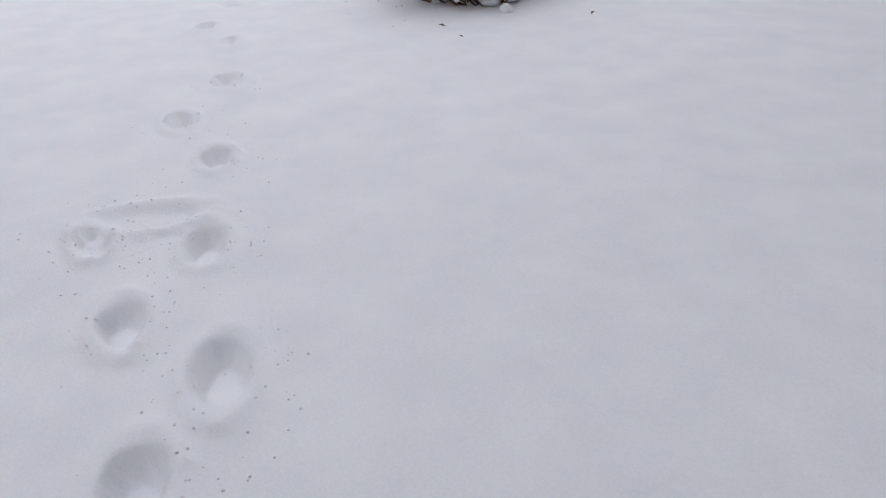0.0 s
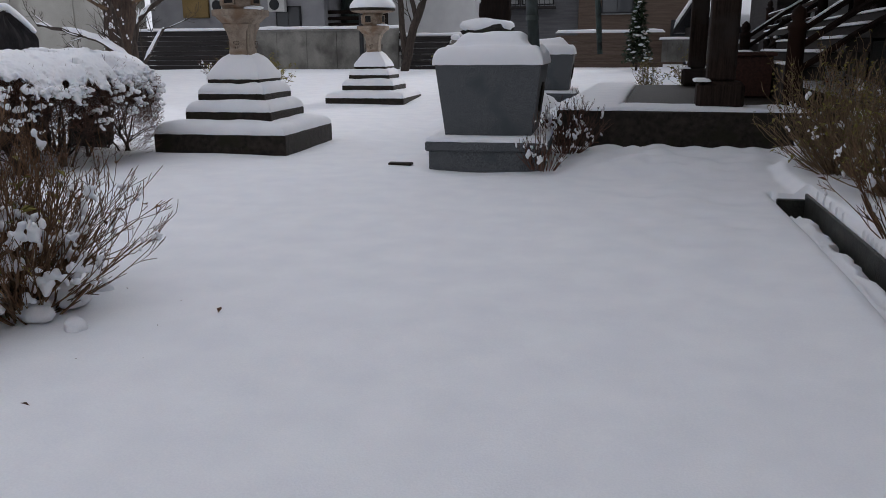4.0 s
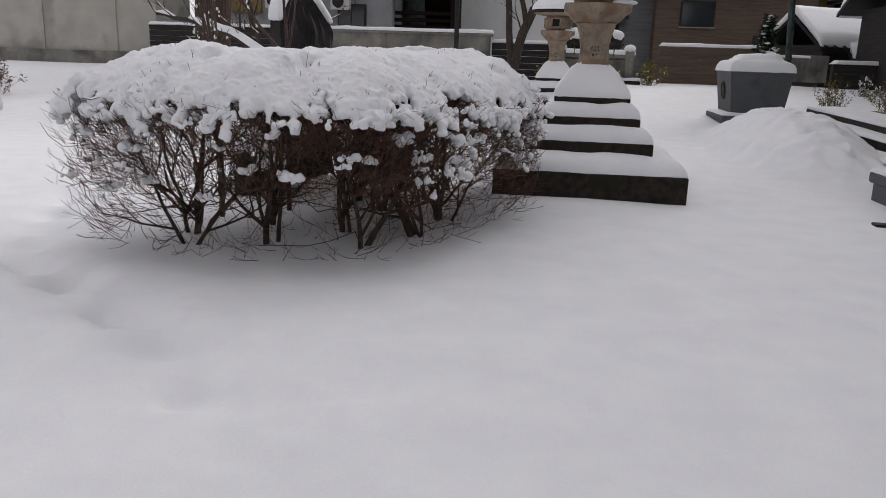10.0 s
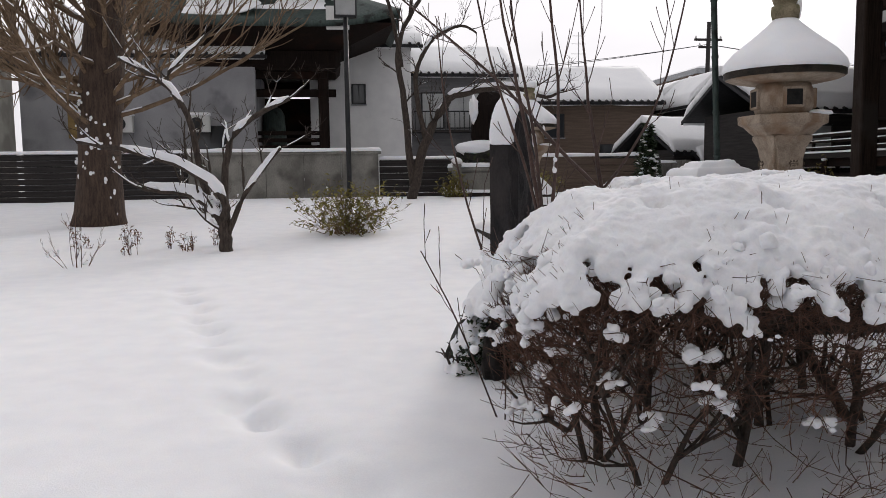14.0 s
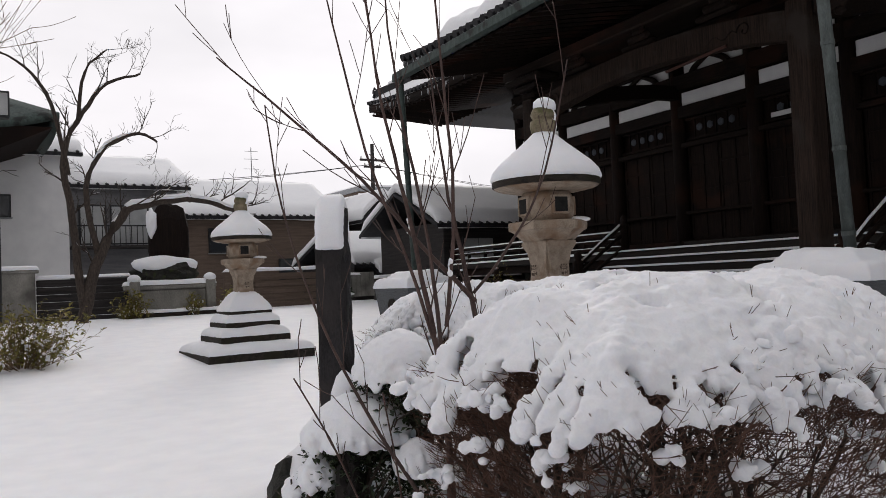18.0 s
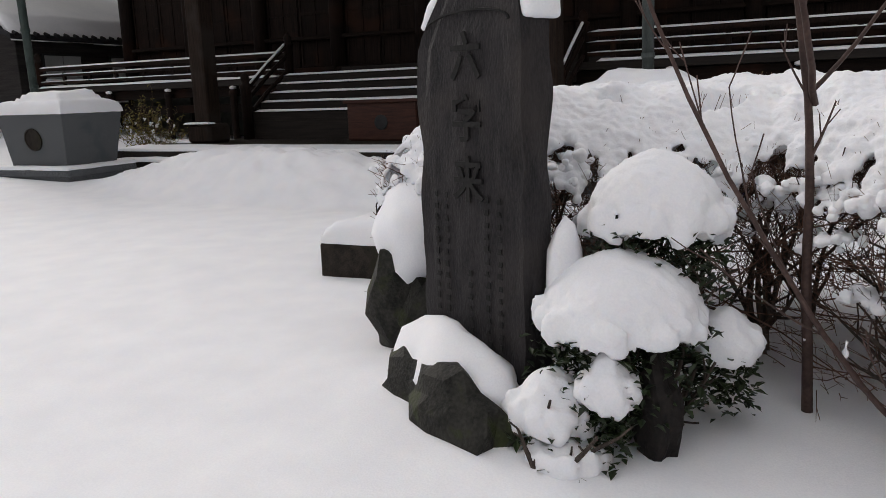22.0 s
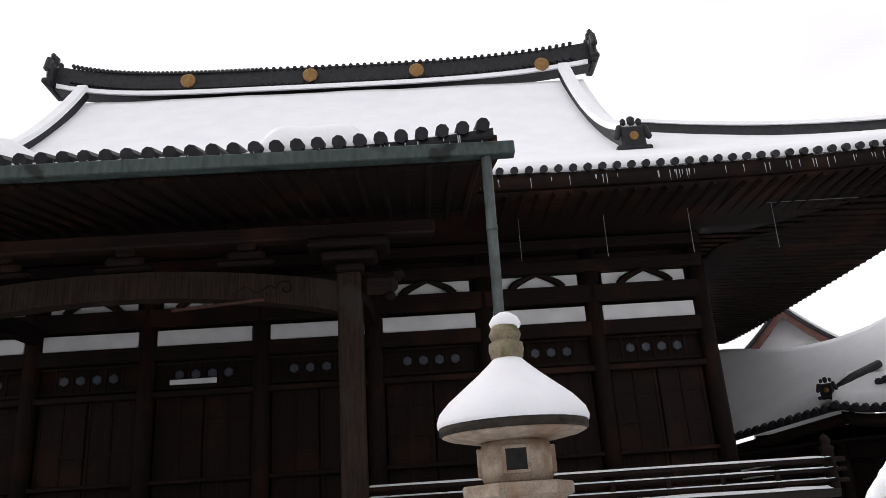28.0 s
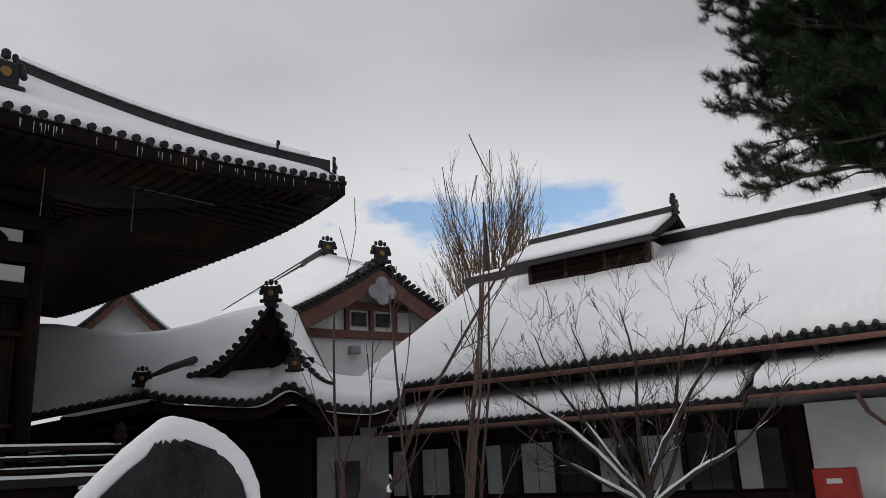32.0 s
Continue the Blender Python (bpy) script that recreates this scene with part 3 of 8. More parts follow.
def axis(parts):
    out = []
    for a, b, step in parts:
        n = max(1, round((b - a) / step))
        out += [a + (b - a) * i / n for i in range(n)]
    return out + [parts[-1][1]]


# footprints: place, heading in degrees from +x, size, depth
PRINTS = [(-0.52, -0.33, 152, 1.0, 0.14), (-0.80, 0.06, 152, 1.1, 0.13), (-1.30, -0.06, 158, 0.95, 0.12), (-1.61, 0.41, 150, 0.95, 0.12), (-1.97, 0.08, 165, 0.8, 0.07), (-2.03, 0.33, 62, 1.4, 0.035),
          (-2.42, 0.87, 150, 0.85, 0.11), (-3.07, 0.97, 150, 0.85, 0.10), (-3.57, 1.51, 140, 0.85, 0.09), (-4.43, 2.0, 140, 0.8, 0.08), (-4.98, 2.1, 140, 0.8, 0.08), (-5.65, 2.62, 140, 0.8, 0.06), (-5.9, 3.4, 140, 0.8, 0.06)]
DENTS = [(-0.6, 5.4, 0.22, 0.03), (-0.35, 6.6, 0.25, 0.035), (0.1, 6.2, 0.2, 0.03), (-0.1, 7.6, 0.25, 0.03), (0.25, 8.3, 0.3, 0.04), (-0.7, 7.2, 0.25, 0.03), (-0.5, 8.6, 0.3, 0.04), (-0.05, 5.6, 0.18, 0.03), (0.2, 7.2, 0.2, 0.03)]
TRAIL = [((-7.4, 5.0), (-8.6, 6.45)), ((-8.6, 6.45), (-10.1, 7.5)), ((-10.1, 7.5), (-11.0, 9.6)), ((-11.0, 9.6), (-12.4, 15.0)), ((-7.25, 5.6), (-7.7, 6.2)), ((-8.8, 6.6), (-9.8, 7.4))]


def smooth(t):
    t = min(1.0, max(0.0, t))
    return t * t * (3 - 2 * t)


def ground_height(x, y):
    z = 0.05 * nz(x, y, 0.0, 0.22) + 0.015 * nz(x, y, 5.0, 0.9) + 0.004 * nz(x, y, 9.0, 4.0)
    if max(abs(x + 5), abs(y - 8)) > 60:
        return 0.0
    # the heap shovelled in front of the stone steps
    d = math.hypot((x + 2.65) / 0.95, (y - 16.2) / 2.7)
    if d < 1.6:
        z += 0.62 * smooth((1.5 - d) / 1.2) * (1 + 0.10 * nz(x, y, 2.0, 3.5)) + (0.05 * nz(x, y, 4.0, 5.0) + 0.03 * nz(x, y, 4.0, 11.0)) * smooth((1.5 - d) / 0.5)
    # the garden rises gently to the north
    z += 0.65 * smooth((y - 14) / 18) * smooth((60 - y) / 10)
    z -= 0.08 * math.exp(-((x + 2.4) / 0.9) ** 2 - ((y - 10.1) / 0.5) ** 2)
    # bank along the hall's foot
    z += 0.10 * smooth((x - 0.92) / 0.15) * smooth((10.4 - y) / 0.8) * smooth((y + 2) / 2)
    z += 0.10 * smooth((x + 1.6) / 0.8) * smooth((y - 9.6) / 0.3) * smooth((12.0 - y) / 0.3) * (1 + 0.9 * nz(x, y, 7.0, 3.0))
    # under the hedge and round the stone
    z += 0.10 * math.exp(-((x + 8.9) ** 2 + (y - 10.6) ** 2) / 0.8)
    for px, py, a, s, h in PRINTS:
        h *= 0.62
        dx, dy = x - px, y - py
        if abs(dx) < 0.5 and abs(dy) < 0.5:
            c, q = math.cos(radians(a)), math.sin(radians(a))
            u, v = (c * dx + q * dy) / (0.14 * s), (-q * dx + c * dy) / (0.068 * s)
            r = math.sqrt(u * u + v * v)
            z -= h * smooth((1.12 - r - 0.18 * nz(x, y, a, 9.0)) / 0.22) * (0.80 + 0.30 * u)
            z += 0.018 * math.exp(-((r - 1.6) / 0.35) ** 2)
            if 1.2 < r < 3.4:
                z += 0.03 * max(0.0, nz(x, y, a, 38.0) - 0.12) * smooth((3.4 - r) / 2) * (1 if dx > 0.0 else 0.25)
    for px, py, s, h in DENTS:
        z -= h * math.exp(-((x - px) ** 2 + (y - py) ** 2) / (s * s * 0.5))
    for (ax, ay), (bx, by) in TRAIL:
        t = min(1, max(0, ((x - ax) * (bx - ax) + (y - ay) * (by - ay)) / ((bx - ax) ** 2 + (by - ay) ** 2)))
        d = math.hypot(x - ax - t * (bx - ax), y - ay - t * (by - ay))
        if d < 0.8:
            along = t * math.hypot(bx - ax, by - ay)
            tread = 0.5 + 0.5 * math.sin(along * 9.5)
            z -= 0.05 * math.exp(-(d / 0.17) ** 2) * (0.35 + 1.1 * tread) * (1 + 1.2 * nz(x, y, 3.0, 3.6)) - 0.012 * nz(x, y, 12.0, 8.0) * math.exp(-(d / 0.4) ** 2)
    # the drain and the paved parts cut it away
    x0, x1, y0, y1 = DRAIN
    x = x - drift(y)
    if x0 - 0.02 <= x <= x1 + 0.02 and y0 - 0.02 <= y <= y1 + 0.02:
        z = -0.34
    elif y0 - 0.1 <= y <= y1 + 0.1:
        z -= 0.10 * math.exp(-((x - x0) / 0.06) ** 2) if x < x0 else 0.0
    return z


gx = axis([(-900, -60, 140), (-60, -18, 2.0), (-18, -13.4, 0.25), (-13.4, -11.3, 0.09), (-11.3, -6.9, 0.055), (-6.9, -5.2, 0.085), (-5.2, -2.6, 0.05), (-2.6, -0.3, 0.024), (-0.3, 0.5, 0.05), (0.5, 1.06, 0.02), (1.06, 3, 0.12), (3, 40, 2.0), (40, 900, 140)])
gy = axis([(-900, -60, 140), (-60, -4, 2.0), (-4, -0.8, 0.2), (-0.8, 1.2, 0.024), (1.2, 3.2, 0.05), (3.2, 4.6, 0.09), (4.6, 10.0, 0.055), (10.0, 14, 0.09), (14, 19, 0.07), (19, 34, 0.4), (34, 80, 3), (80, 900, 140)])
gv = [(x + drift(y) * smooth((x + 0.4) / 0.8) * smooth((1.9 - x) / 0.8), y, 0.0) for x in gx for y in gy]
gv = [(x, y, ground_height(x, y)) for x, y, _ in gv]
w = len(gy)
gf = [(i * w + j, (i + 1) * w + j, (i + 1) * w + j + 1, i * w + j + 1) for i in range(len(gx) - 1) for j in range(w - 1)]
ground = part("ground", (gv, gf), SNOW, None, "fresh snow cover with footprints and a shovelled heap", True, "structure")
tagged(ground, category="snow")

x0, x1, y0, y1 = DRAIN
drain = thing("drain_channel", "open concrete drain half filled with snow", "drain", (0, 0, 0))
SKEW = -math.degrees(math.atan(0.042))
MID = drift((y0 + y1) / 2)
part("channel_wall", box((0.03, y1 - y0, 0.36), (x1 + 0.008 + MID, (y0 + y1) / 2, -0.16), 0.008, None, SKEW), WET_CONCRETE_AND_SHADE, drain, "wet dark concrete side")
part("channel_wall", box((x1 - x0, 0.06, 0.34), ((x0 + x1) / 2 + drift(y1), y1, -0.21), 0.008), WET_CONCRETE_AND_SHADE, drain)
part("channel_floor", box((x1 - x0, y1 - y0, 0.05), ((x0 + x1) / 2 + MID, (y0 + y1) / 2, -0.35), 0.0, None, SKEW), WET_CONCRETE_AND_SHADE, drain)


def drain_snow(u, v):
    y = y0 + 0.03 + v * (y1 - y0 - 0.6)
    edge = 0.225 + 0.025 * nz(0, y * 4, 1.0) + 0.025 * nz(0, y * 10, 2.0) - 0.07 * smooth((nz(0, y * 2.5, 7.0) - 0.2) / 0.15)
    k = math.sqrt(max(0.0, 1 - abs(2 * u - 1) ** 6))
    return (x0 + 0.004 + u * edge + drift(y), y, -0.30 + 0.20 * k + 0.03 * nz(u * 3, y * 2.2, 0) + 0.012 * nz(u * 2, y * 9, 4.0))


part("channel_snow", sheet(drain_snow, 10, 220, lambda u, v: 0.02), SNOW, drain, "snow lying in the channel", True)

crumb = random.Random(77)
rows = []
for px, py, a, s, h in PRINTS[:9]:
    for k in range(46):
        c, q = math.cos(radians(a)), math.sin(radians(a))
        u, v = crumb.gauss(-0.05, 0.16), crumb.choice((-1, 1, -1)) * (0.07 + abs(crumb.gauss(0, 0.11)))
        x, y = px + c * u - q * v, py + q * u + c * v
        e = crumb.uniform(0.0015, 0.0055)
        rows.append(((x, y, ground_height(x, y) + e * 0.4), (e, e, e * 0.8)))
solid("snow_crumbs", balls(rows), SNOW, "crumbs of snow thrown out by footsteps", "snow", kind="stuff", smooth=True)

# ---- temple hall ----
WALL_X, BAY, FLOOR = 6.0, 2.59, 1.92
HC = 16.95                # middle of the hall's front, in the hall's own frame
HALL_AT, HALL_TURN = (-1.116, 0.039, 0.0), -4.0
POSTS = [HC + BAY * (k - 4.5) for k in range(10)]
EAVE_X, EAVE_Z, EAVE_Y = 2.68, 8.33, -0.70
RIDGE_X, RIDGE_Z = 12.3, 16.2
HALF = HC - EAVE_Y
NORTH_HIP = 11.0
hall = thing("temple_hall", "large dark wooden temple hall with a snow-covered tiled roof", "temple", HALL_AT, turn=HALL_TURN)


def slope_z(v):
    return EAVE_Z + (RIDGE_Z - EAVE_Z) * (0.58 * v + 0.42 * v * v)


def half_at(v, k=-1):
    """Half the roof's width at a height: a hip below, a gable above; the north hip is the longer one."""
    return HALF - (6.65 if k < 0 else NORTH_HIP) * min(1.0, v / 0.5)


def front_roof(u, v, up=0.0):
    s = 2 * u - 1
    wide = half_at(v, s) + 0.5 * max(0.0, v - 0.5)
    lift = 0.52 * abs(s) ** 5 * (1 - v) ** 3
    return (EAVE_X + (RIDGE_X - EAVE_X) * v, HC + s * wide, slope_z(v) + lift + up)


def side_roof(u, v, up=0.0, side=-1):
    """The hip at the end of the hall."""
    s = 2 * u - 1
    vv = 0.5 * v
    dx = (RIDGE_X - EAVE_X) * (1 - vv)
    lift = 0.52 * abs(s) ** 5 * (1 - vv) ** 3
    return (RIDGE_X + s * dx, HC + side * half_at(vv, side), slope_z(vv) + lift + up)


warp = lambda t: 0.5 - 0.5 * math.cos(math.pi * t)
part("roof", sheet(lambda u, v: front_roof(warp(u), v), 60, 16, 0.16), TILE, hall, "black clay tile roof", True)
part("roof", sheet(lambda u, v: side_roof(warp(u), v), 40, 8, 0.16), TILE, hall, "", True)
part("roof", sheet(lambda u, v: side_roof(warp(u), v, 0, 1), 40, 8, 0.16), TILE, hall, "", True)
part("roof", sheet(lambda u, v: (2 * RIDGE_X - front_roof(u, v)[0], *front_roof(u, v)[1:]), 30, 8, 0.16), TILE, hall, "", True)
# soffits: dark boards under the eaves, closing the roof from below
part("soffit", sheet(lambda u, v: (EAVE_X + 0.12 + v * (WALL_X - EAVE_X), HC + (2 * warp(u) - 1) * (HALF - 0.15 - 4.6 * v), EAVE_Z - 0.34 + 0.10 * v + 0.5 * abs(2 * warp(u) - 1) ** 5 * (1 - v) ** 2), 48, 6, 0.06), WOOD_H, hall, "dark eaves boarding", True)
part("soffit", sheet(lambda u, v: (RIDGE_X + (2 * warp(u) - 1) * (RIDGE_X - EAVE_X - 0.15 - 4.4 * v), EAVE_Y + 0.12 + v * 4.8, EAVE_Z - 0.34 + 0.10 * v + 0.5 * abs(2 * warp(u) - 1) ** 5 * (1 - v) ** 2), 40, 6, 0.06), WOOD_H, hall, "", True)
part("fascia", sheet(lambda u, v: (EAVE_X - 0.02 + 0.10 * v, HC + (2 * warp(u) - 1) * (HALF - 0.05), EAVE_Z - 0.02 + 0.5 * abs(2 * warp(u) - 1) ** 5), 60, 1, 0.34), WOOD_H, hall, "weathered eaves board", True)
part("fascia", sheet(lambda u, v: (RIDGE_X + (2 * warp(u) - 1) * (RIDGE_X - EAVE_X), EAVE_Y - 0.02 + 0.10 * v, EAVE_Z - 0.02 + 0.5 * abs(2 * warp(u) - 1) ** 5), 40, 1, 0.34), WOOD_H, hall, "", True)
# snow on the roof
part("roof_snow", sheet(lambda u, v: (lambda p: (p[0] - 0.02, p[1], p[2] + 0.05 + 0.17 * smooth(v / 0.03 + 0.35) + 0.04 * nz(p[0], p[1], 1, 0.6)))(front_roof(0.004 + 0.992 * warp(u), v * 0.965)), 150, 40, lambda u, v: 0.16), SNOW_FAR, hall, "thick roof snow", True)
part("roof_snow", sheet(lambda u, v: (lambda p: (p[0], p[1], p[2] + 0.05 + 0.16 * smooth(v / 0.03 + 0.35)))(side_roof(warp(u), v)), 40, 12, 0.16), SNOW_FAR, hall, "", True)


def row_of(fn, n, r, length, way):
    """Round tile ends along an eave: short bars that point along way."""
    out = []
    for i in range(n):
        p = Vector(fn((i + 0.5) / n))
        out.append(([p + Vector(way) * 0.06, p - Vector(way) * length], [r, r]))
    return tubes(out, 8)


part("eave_tile_row", row_of(lambda u: Vector(front_roof(u, 0.0)) + Vector((-0.06, 0, 0.02)), 118, 0.082, 0.5, (-1, 0, -0.25)), TILE, hall, "row of round tile ends", kind="stuff")
part("eave_tile_row", row_of(lambda u: Vector(side_roof(u, 0.0)) + Vector((0, -0.06, 0.02)), 78, 0.082, 0.5, (0, -1, -0.25)), TILE, hall, "row of round tile ends", kind="stuff")


def ridge_line(fn, n, w_, h_, mat, name, label):
    """A ridge of stacked tiles along a curve."""
    verts, faces = [], []
    pts = [Vector(fn(i / n)) for i in range(n + 1)]
    for i, p in enumerate(pts):
        d = pts[min(i + 1, n)] - pts[max(i - 1, 0)]
        a = Vector((-d.y, d.x, 0)).normalized() * (w_ / 2)
        verts += [p - a, p + a, p + a * 0.7 + Vector((0, 0, h_)), p - a * 0.7 + Vector((0, 0, h_))]
    for i in range(n):
        for j in range(4):
            q = (j + 1) % 4
            faces.append((4 * i + j, 4 * i + q, 4 * i + 4 + q, 4 * i + 4 + j))
    faces += [(3, 2, 1, 0), tuple(4 * n + j for j in range(4))]
    return part(name, (verts, faces), mat, hall, label)


def oni(at, s, turn, parent=hall):
    """An ornamental ridge-end tile: a shield with horns and a boss."""
    bm = box((0.16, 0.62, 0.7), (0, 0, 0.35), 0.06)
    box((0.18, 0.9, 0.14), (0, 0, 0.1), 0.04, bm)
    for k in (-1, 1):
        box((0.14, 0.16, 0.42), (0, 0.36 * k, 0.55), 0.05, bm, 0, (18 * k, 0))
        box((0.12, 0.14, 0.20), (0.02, 0.2 * k, 0.84), 0.05, bm)
    box((0.14, 0.2, 0.26), (0, 0, 0.86), 0.06, bm)
    ob = part("ridge_end_tile", bm, TILE, parent, "black ornamental ridge-end tile")
    ob.matrix_local = pose(*at, 0, 0, turn) @ Matrix.Scale(s, 4)
    d = part("boss", moved(lathe([(0.115, 0), (0.115, 0.04), (0.08, 0.07), (0.02, 0.08)], 12), (-0.08, 0, 0.40), 0, (0, -90)), GILT, ob, "dull gilt boss")
    return ob


gable_v = 0.5
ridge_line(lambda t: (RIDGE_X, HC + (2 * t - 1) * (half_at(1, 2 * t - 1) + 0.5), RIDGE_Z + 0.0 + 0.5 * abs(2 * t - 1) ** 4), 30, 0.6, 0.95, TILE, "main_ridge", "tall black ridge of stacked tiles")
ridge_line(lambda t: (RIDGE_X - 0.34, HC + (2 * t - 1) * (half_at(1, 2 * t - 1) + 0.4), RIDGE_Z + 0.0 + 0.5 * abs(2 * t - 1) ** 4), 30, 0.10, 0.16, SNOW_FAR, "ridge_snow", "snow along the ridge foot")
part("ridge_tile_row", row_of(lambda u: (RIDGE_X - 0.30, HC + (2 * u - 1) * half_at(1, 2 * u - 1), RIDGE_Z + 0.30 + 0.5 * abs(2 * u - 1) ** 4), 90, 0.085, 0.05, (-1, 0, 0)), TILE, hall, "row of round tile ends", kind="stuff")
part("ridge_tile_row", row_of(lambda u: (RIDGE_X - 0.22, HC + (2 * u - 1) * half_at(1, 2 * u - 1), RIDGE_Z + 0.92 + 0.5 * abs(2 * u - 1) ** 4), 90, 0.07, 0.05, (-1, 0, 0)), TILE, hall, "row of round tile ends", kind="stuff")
for k in (-1, 1):
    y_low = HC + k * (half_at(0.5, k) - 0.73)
    ridge_line(lambda t: (lambda v: (EAVE_X + (RIDGE_X - EAVE_X) * v, y_low + k * 0.25 * t, slope_z(v) + 0.1 + 0.25 * (2 * t - 1) ** 2))(0.23 + 0.75 * t), 14, 0.38, 0.42, TILE, "descending_ridge", "black descending ridge")
    ridge_line(lambda t: (lambda v: (EAVE_X + (RIDGE_X - EAVE_X) * v - 0.05, y_low + k * 0.25 * t, slope_z(v) + 0.5 + 0.25 * (2 * t - 1) ** 2))(0.25 + 0.72 * t), 14, 0.46, 0.16, SNOW_FAR, "ridge_snow", "snow on the descending ridge")
    oni((EAVE_X + (RIDGE_X - EAVE_X) * 0.225, y_low, slope_z(0.225) + 0.2), 0.95, 0)
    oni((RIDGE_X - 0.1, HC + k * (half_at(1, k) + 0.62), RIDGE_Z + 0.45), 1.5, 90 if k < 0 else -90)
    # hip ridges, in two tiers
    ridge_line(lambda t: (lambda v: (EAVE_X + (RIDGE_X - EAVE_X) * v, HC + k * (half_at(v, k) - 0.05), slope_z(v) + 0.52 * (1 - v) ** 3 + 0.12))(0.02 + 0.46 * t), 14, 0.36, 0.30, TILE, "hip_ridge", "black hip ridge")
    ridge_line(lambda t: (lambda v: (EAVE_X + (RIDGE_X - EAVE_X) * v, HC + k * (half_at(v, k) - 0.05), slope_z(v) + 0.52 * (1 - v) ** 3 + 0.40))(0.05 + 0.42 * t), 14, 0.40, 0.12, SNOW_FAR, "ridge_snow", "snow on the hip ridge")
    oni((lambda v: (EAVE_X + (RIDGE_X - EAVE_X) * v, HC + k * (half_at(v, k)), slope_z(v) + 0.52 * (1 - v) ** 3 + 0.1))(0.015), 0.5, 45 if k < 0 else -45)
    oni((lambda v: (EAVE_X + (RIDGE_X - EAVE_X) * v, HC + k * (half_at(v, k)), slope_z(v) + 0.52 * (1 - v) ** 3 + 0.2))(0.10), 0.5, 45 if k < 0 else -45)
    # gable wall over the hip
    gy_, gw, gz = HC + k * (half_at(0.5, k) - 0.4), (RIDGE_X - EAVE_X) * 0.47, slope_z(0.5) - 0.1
    part("gable", ([(RIDGE_X + i * gw, gy_ + j, gz) for j in (-0.1, 0.1) for i in (-1, 1)] + [(RIDGE_X, gy_ - 0.1, RIDGE_Z - 0.3), (RIDGE_X, gy_ + 0.1, RIDGE_Z - 0.3)], [(0, 1, 4), (3, 2, 5), (0, 2, 3, 1), (1, 3, 5, 4), (2, 0, 4, 5)]), WOOD_H, hall, "dark boarded gable")
for y in (11.6, 15.3, 7.2, 19.5):
    b = part("ridge_crest", moved(lathe([(0.26, 0), (0.26, 0.05), (0.2, 0.08), (0.02, 0.09)], 14), (RIDGE_X - 0.36, y, RIDGE_Z + 0.52), 0, (0, -90)), GILT, hall, "round gilt crest on the ridge")

# body
for c, q in (((WALL_X + 0.35, HC, 4.6), (0.12, 9 * BAY, 7.2)), ((WALL_X + 9.5, POSTS[0] + 0.1, 4.6), (18.3, 0.12, 7.2)), ((WALL_X + 9.5, POSTS[-1] - 0.1, 4.6), (18.3, 0.12, 7.2)), ((WALL_X + 18.6, HC, 4.6), (0.12, 9 * BAY, 7.2))):
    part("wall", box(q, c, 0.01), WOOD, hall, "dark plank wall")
# solid block whose near-black colour stands in for shade below the floor
part("under_floor", boxes([((WALL_X + 9.2, HC, 0.95), (18.6, 9 * BAY - 0.2, 1.8))]), WET_CONCRETE_AND_SHADE, hall, "dark block in place of the shade under the floor")
for y in POSTS:
    part("post", moved(lathe([(0.2, 0.1), (0.2, 8.15)], 14), (WALL_X + 0.08, y, 0)), WOOD, hall, "round dark post", True)
for x in (8.2, 10.8, 13.4):
    part("post", moved(lathe([(0.2, 0.1), (0.2, 8.15)], 12), (x, POSTS[0], 0)), WOOD, hall, "round dark post", True)
for z, h_, d_ in ((5.80, 0.34, 0.26), (4.87, 0.14, 0.2), (6.63, 0.42, 0.34), (FLOOR + 0.14, 0.26, 0.34), (7.32, 0.30, 0.4), (7.86, 0.26, 0.5), (2.97, 0.10, 0.12)):
    part("wall_beam", box((d_, 9 * BAY + 0.2, h_), (WALL_X + 0.06, HC, z), 0.02), WOOD_H, hall, "dark horizontal beam")
for z, h_, d_ in ((5.80, 0.34, 0.26), (6.63, 0.42, 0.34), (FLOOR + 0.14, 0.26, 0.34)):
    part("wall_beam", box((14.0, d_, h_), (WALL_X + 7.0, POSTS[0], z), 0.02), WOOD_H, hall, "dark horizontal beam")


